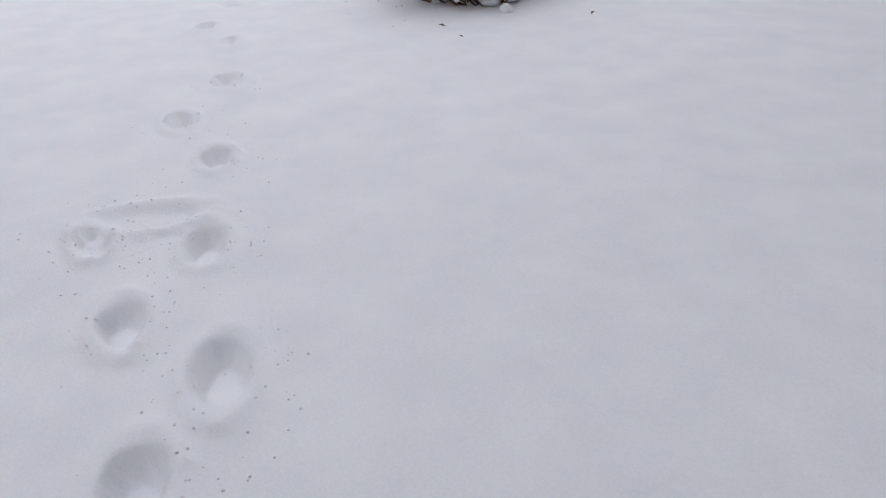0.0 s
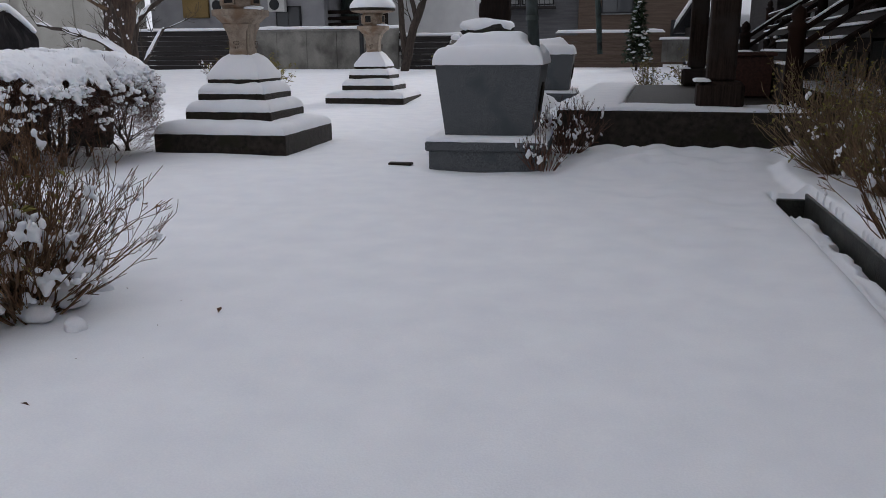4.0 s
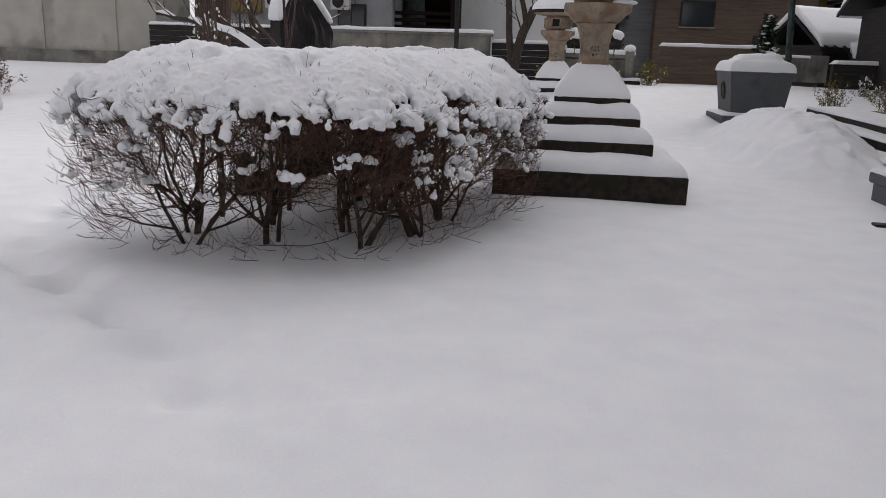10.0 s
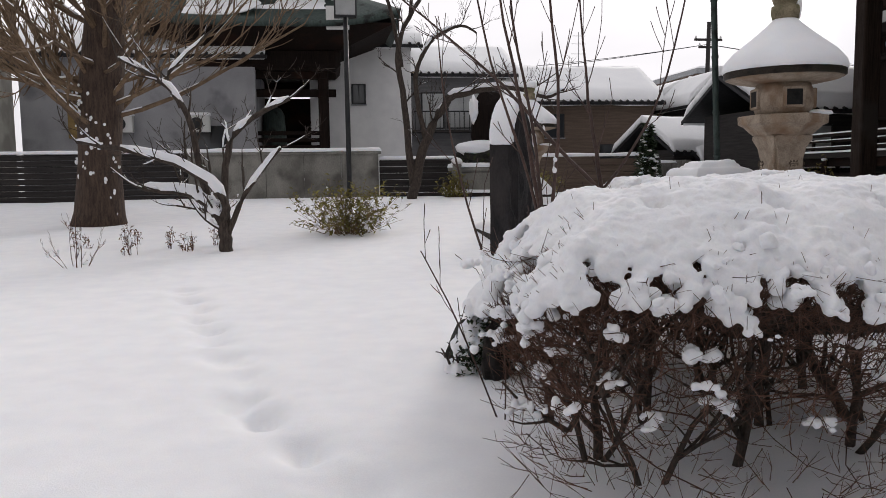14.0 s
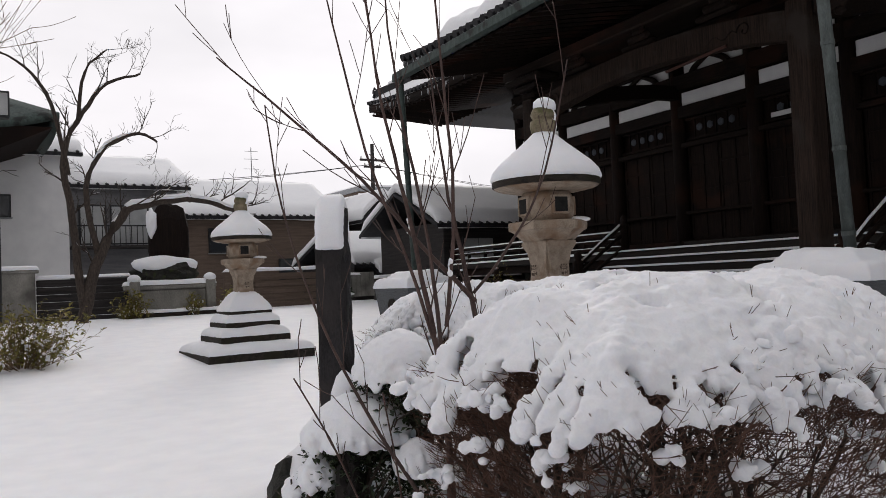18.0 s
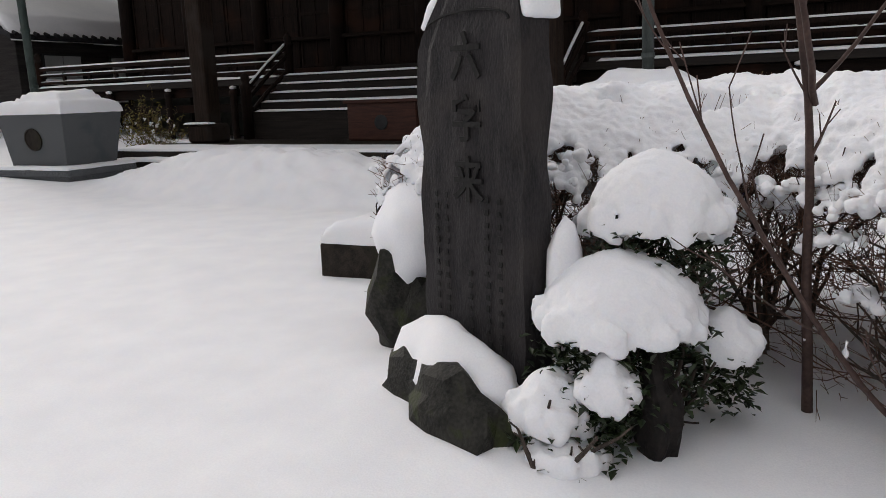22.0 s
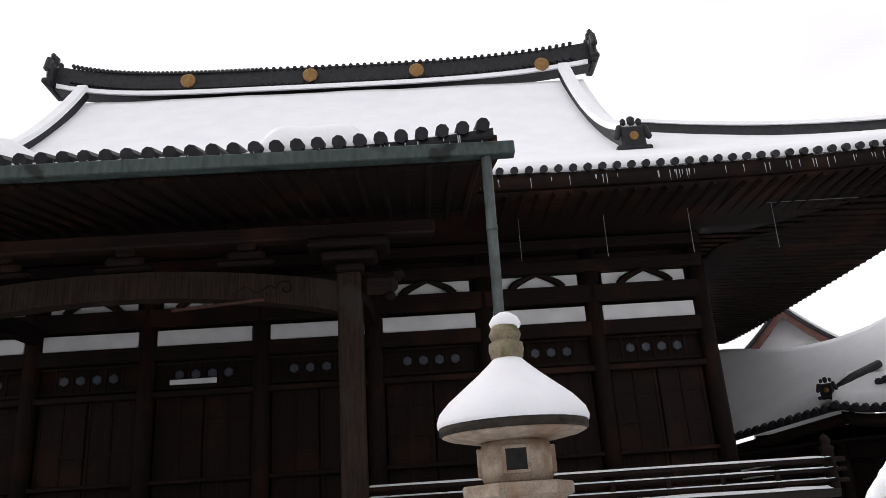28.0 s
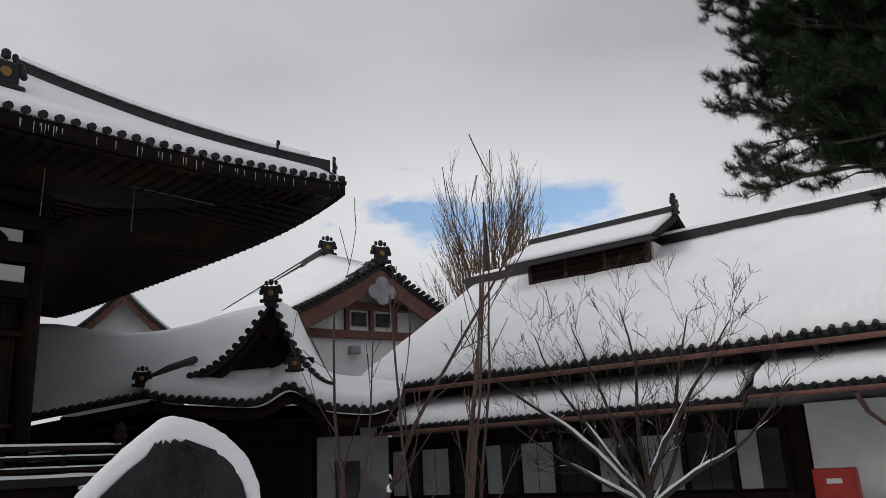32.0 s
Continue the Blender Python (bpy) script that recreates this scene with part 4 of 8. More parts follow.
def bay(y, pitch):
    """One bay of the front: plaster strip, lattice transom, and a pair of panelled doors."""
    w_ = pitch - 0.42
    bm = box((0.05, w_, 0.36), (WALL_X + 0.05, y, 6.17), 0.01)
    part("plaster_strip", bm, PLASTER, hall, "white plaster strip under the beam")
    part("plaster_strip", box((0.04, w_ * 0.92, 0.30), (WALL_X + 0.10, y, 7.01), 0.01), PLASTER, hall, "white plaster between brackets")
    arch = []
    for i in range(13):
        t = i / 12
        s = 2 * t - 1
        arch.append(Vector((WALL_X - 0.02, y + s * 0.62, 6.85 + 0.34 * (1 - abs(s)) ** 0.6 - 0.02)))
    part("frog_leg_strut", tubes([(arch, [0.05 + 0.05 * abs(2 * i / 12 - 1) for i in range(13)])], 6), WOOD_H, hall, "carved dark strut")
    lattice = []
    n = 5
    for i in range(n):
        c = y + (i - (n - 1) / 2) * (w_ * 0.17)
        lattice += [((WALL_X + 0.12, c, 5.31), (0.05, 0.03, 0.52))]
    lattice += [((WALL_X + 0.13, y, 5.03), (0.06, w_, 0.06)), ((WALL_X + 0.13, y, 5.59), (0.06, w_, 0.06))]
    part("transom_frame", boxes(lattice), WOOD, hall, "dark lattice transom")
    diamonds = []
    for i in range(n - 1):
        c = y + (i - (n - 2) / 2) * (w_ * 0.17)
        diamonds.append(moved(lathe([(0.11, 0), (0.11, 0.02), (0.08, 0.03)], 6), (WALL_X + 0.10, c, 5.31), 0, (0, -90)))
    for q in diamonds:
        part("transom_light", q, DIM_LIGHT, hall, "bluish disc coloured as dim light in the transom")
    for k in (-1, 1):
        door = part("door", box((0.06, w_ / 2 - 0.02, 2.75), (WALL_X + 0.2, y + k * w_ / 4, FLOOR + 1.65), 0.01), WOOD, hall, "dark panelled door")
        rows = []
        for j in range(4):
            rows.append(((WALL_X + 0.165, y + k * w_ / 4, FLOOR + 0.35 + j * 0.68), (0.03, w_ / 2 - 0.04, 0.07)))
        for j in (-1, 0, 1):
            rows.append(((WALL_X + 0.16, y + k * w_ / 4 + j * (w_ / 4 - 0.06), FLOOR + 1.65), (0.03, 0.06, 2.7)))
        part("door_rail", boxes(rows), WOOD, door)


for a, b in zip(POSTS, POSTS[1:]):
    bay((a + b) / 2, b - a)
part("name_strip", box((0.04, 1.05, 0.12), (WALL_X - 0.05, HC + 0.2, 5.12), 0.01), PLASTER, hall, "narrow white strip over the doors")
# fine hanging net rods under the eaves
part("eave_rod_net", tubes([([Vector((4.3, 4 + i * 1.9, 8.1)), Vector((4.35, 4 + i * 1.9, 7.0))], [0.008, 0.008]) for i in range(4)] + [([Vector((4.3, 2.0, 8.05)), Vector((4.3, 14.0, 8.0))], [0.008, 0.008])], 5), STEEL, hall, "thin rods under the eaves")
# rafters
raft = []
for i in range(105):
    y = EAVE_Y + 0.9 + i * 0.33
    if 10.9 < y < 22.4:
        continue
    s = abs(y - HC) / HALF
    raft.append(([Vector((EAVE_X + 0.12, y, EAVE_Z - 0.42 + 0.47 * s ** 5)), Vector((WALL_X + 0.1, y, EAVE_Z - 0.20))], [0.055, 0.055]))
for i in range(50):
    x = EAVE_X + 0.9 + i * 0.33
    s = abs(x - RIDGE_X) / (RIDGE_X - EAVE_X)
    raft.append(([Vector((x, EAVE_Y + 0.12, EAVE_Z - 0.42 + 0.47 * s ** 5)), Vector((x, POSTS[0], EAVE_Z - 0.20))], [0.055, 0.055]))
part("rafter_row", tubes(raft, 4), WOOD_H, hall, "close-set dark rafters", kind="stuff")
part("wind_bell", moved(lathe([(0.05, 0.0), (0.13, 0.02), (0.11, 0.1), (0.09, 0.22), (0.03, 0.27)], 10), (EAVE_X + 0.35, EAVE_Y + 0.35, EAVE_Z + 0.05)), BLACK_STEEL, hall, "small bronze wind bell")
part("wind_bell", moved(lathe([(0.05, 0.0), (0.13, 0.02), (0.11, 0.1), (0.09, 0.22), (0.03, 0.27)], 10), (EAVE_X + 0.35, 2 * HC - EAVE_Y - 0.35, EAVE_Z + 0.05)), BLACK_STEEL, hall, "small bronze wind bell")

# veranda with rails
VX, VY = 3.45, 4.30
part("veranda_floor", box((2.2, 2 * (HC - VY), 0.16), (VX + 1.1, HC, FLOOR - 0.1), 0.01), STEP_WOOD, hall, "grey wooden veranda floor")
part("veranda_floor", box((16.0, 2.1, 0.16), (VX + 8.0 + 0.02, VY + 1.05, FLOOR - 0.104), 0.01), STEP_WOOD, hall, "grey wooden veranda floor")
part("veranda_beam", box((0.18, 2 * (HC - VY), 0.24), (VX + 0.25, HC, FLOOR - 0.31), 0.01), WOOD_H, hall, "edge beam under the veranda")
for k in (-1, 1):
    part("veranda_tie", box((0.12, 7.6, 0.2), (VX + 0.3, HC + k * 8.9, 1.2), 0.01), WOOD_H, hall, "tie beam between veranda posts")
    part("floor_snow", moved(pillow(0.35, 8.6, 0.06, 16, 0.01, k), (VX + 0.16, HC + k * 8.2, FLOOR - 0.02)), SNOW, hall, "snow on the veranda edge", True)
    for i in range(4):
        y = HC + k * (5.3 + 2.2 * i)
        p = part("veranda_post", moved(lathe([(0.12, 0.05), (0.12, 0.16), (0.09, 0.2), (0.09, 1.50), (0.11, 1.54), (0.11, 1.60), (0.06, 1.65), (0.01, 1.68)], 12), (VX + 0.02, y, 0)), WOOD, hall, "post under the veranda edge", True)
        part("cap_snow", blob(0.1, (VX + 0.02, y, 1.70), (1, 1, 0.55), 0.1, y, 1), SNOW, p, "dab of snow", True)
    for z, r, sn in ((FLOOR + 0.50, 0.055, 0.05), (FLOOR + 0.32, 0.04, 0.035), (FLOOR + 0.12, 0.045, 0.03)):
        part("rail", tubes([([Vector((VX + 0.12, HC + k * 3.6, z)), Vector((VX + 0.12, HC + k * (HC - VY + 0.25), z))], [r, r])], 8), WOOD, hall, "dark veranda rail")
        part("rail_snow", moved(pillow(0.075, 8.9, sn, 10, 0.004, z + k), (VX + 0.12, HC + k * 8.15, z + r * 0.75)), SNOW, hall, "line of snow on the rail", True)
    for i in range(9):
        part("baluster", box((0.08, 0.1, 0.40), (VX + 0.12, HC + k * (4.2 + 1.05 * i), FLOOR + 0.2), 0.01), WOOD, hall)
    for y in (HC + k * 3.6, HC + k * (HC - VY - 0.05)):
        part("newel", moved(lathe([(0.11, -0.1), (0.11, 0.66), (0.13, 0.68), (0.13, 0.74), (0.07, 0.77), (0.1, 0.83), (0.08, 0.92), (0.01, 0.99)], 12), (VX + 0.12, y, FLOOR)), WOOD, hall, "newel post with an onion cap", True)
for z, r in ((FLOOR + 0.50, 0.055), (FLOOR + 0.32, 0.04), (FLOOR + 0.12, 0.045)):
    part("rail", tubes([([Vector((VX - 0.2, VY + 0.1, z)), Vector((VX + 14, VY + 0.1, z))], [r, r])], 8), WOOD, hall, "dark veranda rail")
    part("rail_snow", moved(pillow(14, 0.075, 0.05, 10, 0.004, z), (VX + 6.9, VY + 0.1, z + r * 0.75)), SNOW, hall, "line of snow on the rail", True)

# wooden stairs
TERR = 0.52
for i in range(5):
    z = 1.12 + 0.2 * i
    x = 2.10 + 0.29 * i
    part("stair", box((0.34, 7.1, 0.2), (x + 0.17, HC, z - 0.1), 0.012), STEP_WOOD, hall, "worn wooden step")
    part("stair_snow", moved(pillow(0.15 + 0.03 * (i % 2), 6.9, 0.045, 12, 0.006, i * 3.1, 0.04), (x + 0.05, HC, z)), SNOW, hall, "strip of snow on the step", True)
part("riser", box((0.06, 7.1, 0.42), (2.13, HC, TERR + 0.20), 0.01), STEP_WOOD, hall, "plain dark board under the steps")
part("sill", box((0.3, 7.0, 0.22), (WALL_X - 0.25, HC, FLOOR + 0.12), 0.02), STEP_WOOD, hall, "raised door sill")
for k, y in ((-1, HC - 3.62), (1, HC + 3.62)):
    for dz in (0.28, 0.62, 0.85):
        part("stair_rail", tubes([([Vector((2.05, y, 0.78 + dz)), Vector((2.75, y, 1.28 + dz)), Vector((3.5, y, FLOOR + dz - 0.18))], [0.05] * 3)], 6), WOOD, hall, "sloping stair rail")
    part("rail_snow", tubes([([Vector((2.1, y, 1.71)), Vector((2.75, y, 2.18)), Vector((3.45, y, FLOOR + 0.72))], [0.03] * 3)], 6), SNOW, hall, "snow on the stair rail")
    part("newel", moved(lathe([(0.12, 0), (0.12, 1.1), (0.14, 1.13), (0.14, 1.2), (0.08, 1.23), (0.11, 1.3), (0.09, 1.4), (0.01, 1.47)], 12), (2.0, y, TERR)), WOOD, hall, "newel post with an onion cap", True)

# porch
PORCH = (10.8, 22.55)
PX0, PX1 = -1.73, 2.6


def porch_roof(u, v, up=0.0):
    s = 2 * u - 1
    return (PX0 + (PX1 - PX0) * v, PORCH[0] + (PORCH[1] - PORCH[0]) * u, 6.82 + 1.28 * v + 0.25 * v * v + 0.22 * abs(s) ** 4 * (1 - v) + up)


part("porch_roof", sheet(porch_roof, 40, 8, 0.16), TILE, hall, "black tiled porch roof", True)
def eave_heap(u, v):
    """Snow that has slid down and stopped in heaps above the porch eave."""
    run = smooth((u - 0.56) / 0.08) * smooth((0.92 - u) / 0.05) + 0.8 * smooth((u - 0.13) / 0.05) * smooth((0.31 - u) / 0.05)
    return 0.60 * run * (0.8 + 0.4 * nz(u * 14, 2, 1)) * smooth(v / 0.04 + 0.1) * smooth((0.42 - v) / 0.3)


part("porch_snow", sheet(lambda u, v: (lambda p: (p[0], p[1], p[2] + 0.03 + 0.2 * smooth(v / 0.16 - 0.3 - 0.5 * max(0, nz(u * 6, 1, 0))) + 0.03 * nz(p[0], p[1], 3, 1.5) + eave_heap(u, v)))(porch_roof(0.006 + 0.988 * u, 0.02 + 0.98 * v)), 150, 44, 0.1), SNOW_FAR, hall, "snow on the porch roof", True)
part("eave_tile_row", row_of(lambda u: Vector(porch_roof(u, 0)) + Vector((-0.04, 0, 0.05)), 40, 0.10, 0.9, (-1, 0, -0.33)), TILE, hall, "row of round tile ends", kind="stuff")
part("porch_soffit", sheet(lambda u, v: (PX0 + 0.2 + 3.6 * v, PORCH[0] + 0.1 + (PORCH[1] - PORCH[0] - 0.2) * u, 6.62 + 0.75 * v), 20, 4, 0.05), WOOD_H, hall, "dark porch boarding")
part("rafter_row", tubes([([Vector((PX0 + 0.15, PORCH[0] + 0.25 + i * 0.345, 6.56)), Vector((2.2, PORCH[0] + 0.25 + i * 0.345, 7.25))], [0.05, 0.05]) for i in range(34)], 4), WOOD_H, hall, "close-set porch rafters", kind="stuff")
for y in PORCH:
    part("barge_board", sheet(lambda u, v: (PX0 + 0.05 + (PX1 - PX0) * u, y + (v - 0.5) * 0.1, 6.75 + 1.28 * u + 0.25 * u * u + 0.2 * (1 - u)), 10, 1, 0.36), WOOD_H, hall, "dark barge board")
# gutter and downpipes
gut = part("rain_gutter", box((0.20, PORCH[1] - PORCH[0] + 0.5, 0.2), (PX0 - 0.12, (PORCH[0] + PORCH[1]) / 2, 6.62), 0.015), COPPER, hall, "green copper box gutter")
for i in range(26):
    part("gutter_hook", box((0.16, 0.012, 0.012), (PX0 - 0.2, PORCH[0] + 0.2 + 0.45 * i, 6.70), 0.0), STEEL, gut, "thin gutter hook")
for y, e in ((10.95, 10.95), (22.5, 22.9)):
    p = part("downpipe", tubes([([Vector((PX0 - 0.12, y, 6.54)), Vector((-1.45, e, 1.25))], [0.075, 0.075])], 14), PIPE if y < 15 else COPPER, hall, "long green-grey downpipe", True)
    for t in (0.2, 0.45, 0.7, 0.9):
        c = Vector((PX0 - 0.12, y, 6.54)).lerp(Vector((-1.45, e, 1.25)), t)
        part("pipe_joint", tubes([([c + Vector((0, 0, 0.03)), c - Vector((0, 0, 0.03))], [0.085, 0.085])], 14), PIPE if y < 15 else COPPER, p)
# porch pillars, beams and brackets
for y in (13.14, 20.78):
    p = part("porch_pillar", box((0.40, 0.40, 4.9), (0.98, y, 0.92 + 2.45), 0.045, None, 0, (0, 0), 2), PILLAR, hall, "square weathered pillar with chamfered corners")
    part("pillar_base", box((0.66, 0.66, 0.4), (0.98, y, TERR + 0.2), 0.06), PILLAR, p, "stone block under the pillar")
    part("base_snow", moved(pillow(0.2, 0.66, 0.04, 8, 0.006, y, 0.05), (0.72, y, TERR + 0.4)), SNOW, p, "snow on the pillar base", True)
    for i in range(3):
        part("bracket", box((0.34 + 0.2 * i, 0.5 + 0.45 * i, 0.16), (0.98, y, 5.92 + 0.2 * i), 0.05), WOOD_H, hall, "stepped bracket block")
    s = -1 if y < YC else 1
    bm = box((0.22, 0.62, 0.36), (0.98, y + s * 0.5, 5.62), 0.1)
    box((0.2, 0.26, 0.22), (0.98, y + s * 0.8, 5.78), 0.08, bm)
    box((0.16, 0.2, 0.16), (0.98, y + s * 0.66, 5.42), 0.06, bm)
    part("carved_beam_end", bm, WOOD_H, hall, "carved animal-head beam end")
    part("tie_beam", sheet(lambda u, v: (1.18 + 4.8 * u, y - 0.12 + 0.24 * v, 5.85 + 0.7 * math.sin(u * math.pi / 2)), 10, 1, 0.38), WOOD_H, hall, "curved tie beam to the hall")


def rainbow(u, v):
    return (0.83 + 0.3 * v, 13.3 + 7.3 * u, 5.66 + 0.36 * math.sin(math.pi * u) ** 0.8)


part("rainbow_beam", sheet(rainbow, 30, 1, lambda u, v: 0.52 - 0.06 * math.sin(math.pi * u)), PILLAR, hall, "bowed porch beam with carved scrolls")
spiral = []
for c, s in ((14.2, 1), (19.7, -1)):
    pts = [Vector((0.82, c + s * (0.16 - 0.011 * i) * math.cos(i * 0.55), 5.60 + (0.16 - 0.011 * i) * math.sin(i * 0.55))) for i in range(14)]
    tail = [Vector((0.82, c + s * (0.16 + 0.09 * i), 5.6 + 0.06 * math.sin(i * 1.4))) for i in range(9)]
    spiral += [(pts, [0.014] * 14), (tail, [0.014 - 0.001 * i for i in range(9)])]
for line in spiral:
    part("carved_scroll", tubes([line], 5), WOOD_H, hall, "carved scroll on the beam")
part("upper_beam", box((0.3, 10.2, 0.26), (0.98, HC - 0.2, 6.60), 0.03), WOOD_H, hall, "beam under the porch rafters")
part("red_slat", box((0.05, 1.5, 0.05), (0.78, 15.3, 5.36), 0.01, None, 0, (-4, 0)), RED_WOOD, hall, "reddish slat under the beam")
for y in (14.9, 16.95, 19.0):
    bm = box((0.16, 1.0, 0.12), (0.98, y, 6.14), 0.05)
    box((0.16, 0.66, 0.2), (0.98, y, 6.28), 0.08, bm)
    box((0.16, 0.34, 0.2), (0.98, y, 6.44), 0.06, bm)
    part("frog_leg_strut", bm, WOOD_H, hall, "carved strut over the beam")

# ---- stone platform and steps ----
steps = thing("stone_steps", "dark stone platform and steps under snow", "steps", HALL_AT, turn=HALL_TURN)
part("platform", box((4.6, 8.7, TERR + 0.1), (0.98, HC - 0.2, (TERR - 0.1) / 2), 0.02), WET_STONE, steps, "wet dark stone platform")
for i in range(2):
    part("step", box((0.5, 8.1, 0.165), (-1.32 - 0.36 * i, HC - 0.15, TERR - 0.165 * (i + 1) - 0.0825), 0.02), WET_STONE, steps, "wet stone step")
    part("step_snow", moved(pillow(0.34, 8.0, 0.055, 14, 0.012, 4.4 * i, 0.05), (-1.46 - 0.36 * i, HC - 0.15, TERR - 0.165 * (i + 1))), SNOW, steps, "snow on the step", True)
part("platform_snow", moved(pillow(0.9, 8.65, 0.06, 18, 0.012, 8.0, 0.06), (-0.88, HC - 0.2, TERR)), SNOW, steps, "snow on the front of the platform", True)
part("platform_snow", moved(pillow(3.2, 1.0, 0.05, 14, 0.012, 2.0, 0.05), (0.5, 12.95, TERR)), SNOW, steps, "snow on the end of the platform", True)
part("ledge", box((0.5, 9.4, 0.55), (2.75, 7.2, 0.28), 0.02), WET_STONE, steps, "stone kerb along the hall's foot")
part("ledge_snow", moved(pillow(0.55, 9.4, 0.07, 14, 0.012, 5.0, 0.06), (2.75, 7.2, 0.555)), SNOW, steps, "snow on the kerb", True)
part("ledge", box((0.5, 6.0, 0.4), (2.75, 23.2, 0.2), 0.02), WET_STONE, steps, "stone kerb along the hall's foot")
part("ledge_snow", moved(pillow(0.55, 6.0, 0.07, 14, 0.012, 6.0, 0.06), (2.75, 23.2, 0.40)), SNOW, steps, "snow on the kerb", True)

offering = thing("offering_box", "red-brown wooden offering box on the stone platform", "box", (1.70 + 0.02, 16.55, TERR), turn=HALL_TURN)
part("box_body", box((0.75, 1.55, 0.72), (0, 0, 0.38), 0.015), RED_WOOD, offering, "red-brown box body")
part("box_top", box((0.85, 1.68, 0.07), (0, 0, 0.765), 0.012), RED_WOOD, offering)
part("box_foot", box((0.1, 1.5, 0.06), (-0.3, 0, 0.03), 0.01), RED_WOOD, offering)
part("box_foot", box((0.1, 1.5, 0.06), (0.3, 0, 0.03), 0.01), RED_WOOD, offering)
part("crest", moved(lathe([(0.15, 0), (0.15, 0.012), (0.12, 0.018)], 14), (-0.375, 0, 0.36), 0, (0, -90)), BLACK_STEEL, offering, "dark round crest")
part("top_snow", moved(pillow(0.4, 1.6, 0.03, 10, 0.005, 1.0, 0.04), (-0.2, 0, 0.80)), SNOW, offering, "thin snow on the lid", True)

# icicles along the eaves
ice = random.Random(61)
rows = []
for i in range(170):
    u = ice.random()
    p = Vector(front_roof(u, 0.0)) + Vector((-0.02, 0, -0.14))
    if 10.7 < p.y < 22.6:
        p = Vector(porch_roof(min(1.0, max(0.0, (p.y - PORCH[0]) / (PORCH[1] - PORCH[0]))), 0.0)) + Vector((-0.03, 0, -0.05))
    ln = ice.uniform(0.06, 0.24)
    rows.append(([p, p - Vector((0, 0, ln * 0.6)), p - Vector((0, 0, ln))], [0.011, 0.007, 0.002]))
part("icicle_row", tubes(rows, 5), ICE, hall, "thin icicles along the eaves", True, "stuff")

# ---- stone lanterns ----


def tier(w_, z0, z1, parent, seed, label="dark wet plinth stone"):
    p = part("plinth_stone", box((w_, w_, z1 - z0), (0, 0, (z0 + z1) / 2), 0.018, None, 0, (0, 0), 2), WET_STONE, parent, label)
    return p


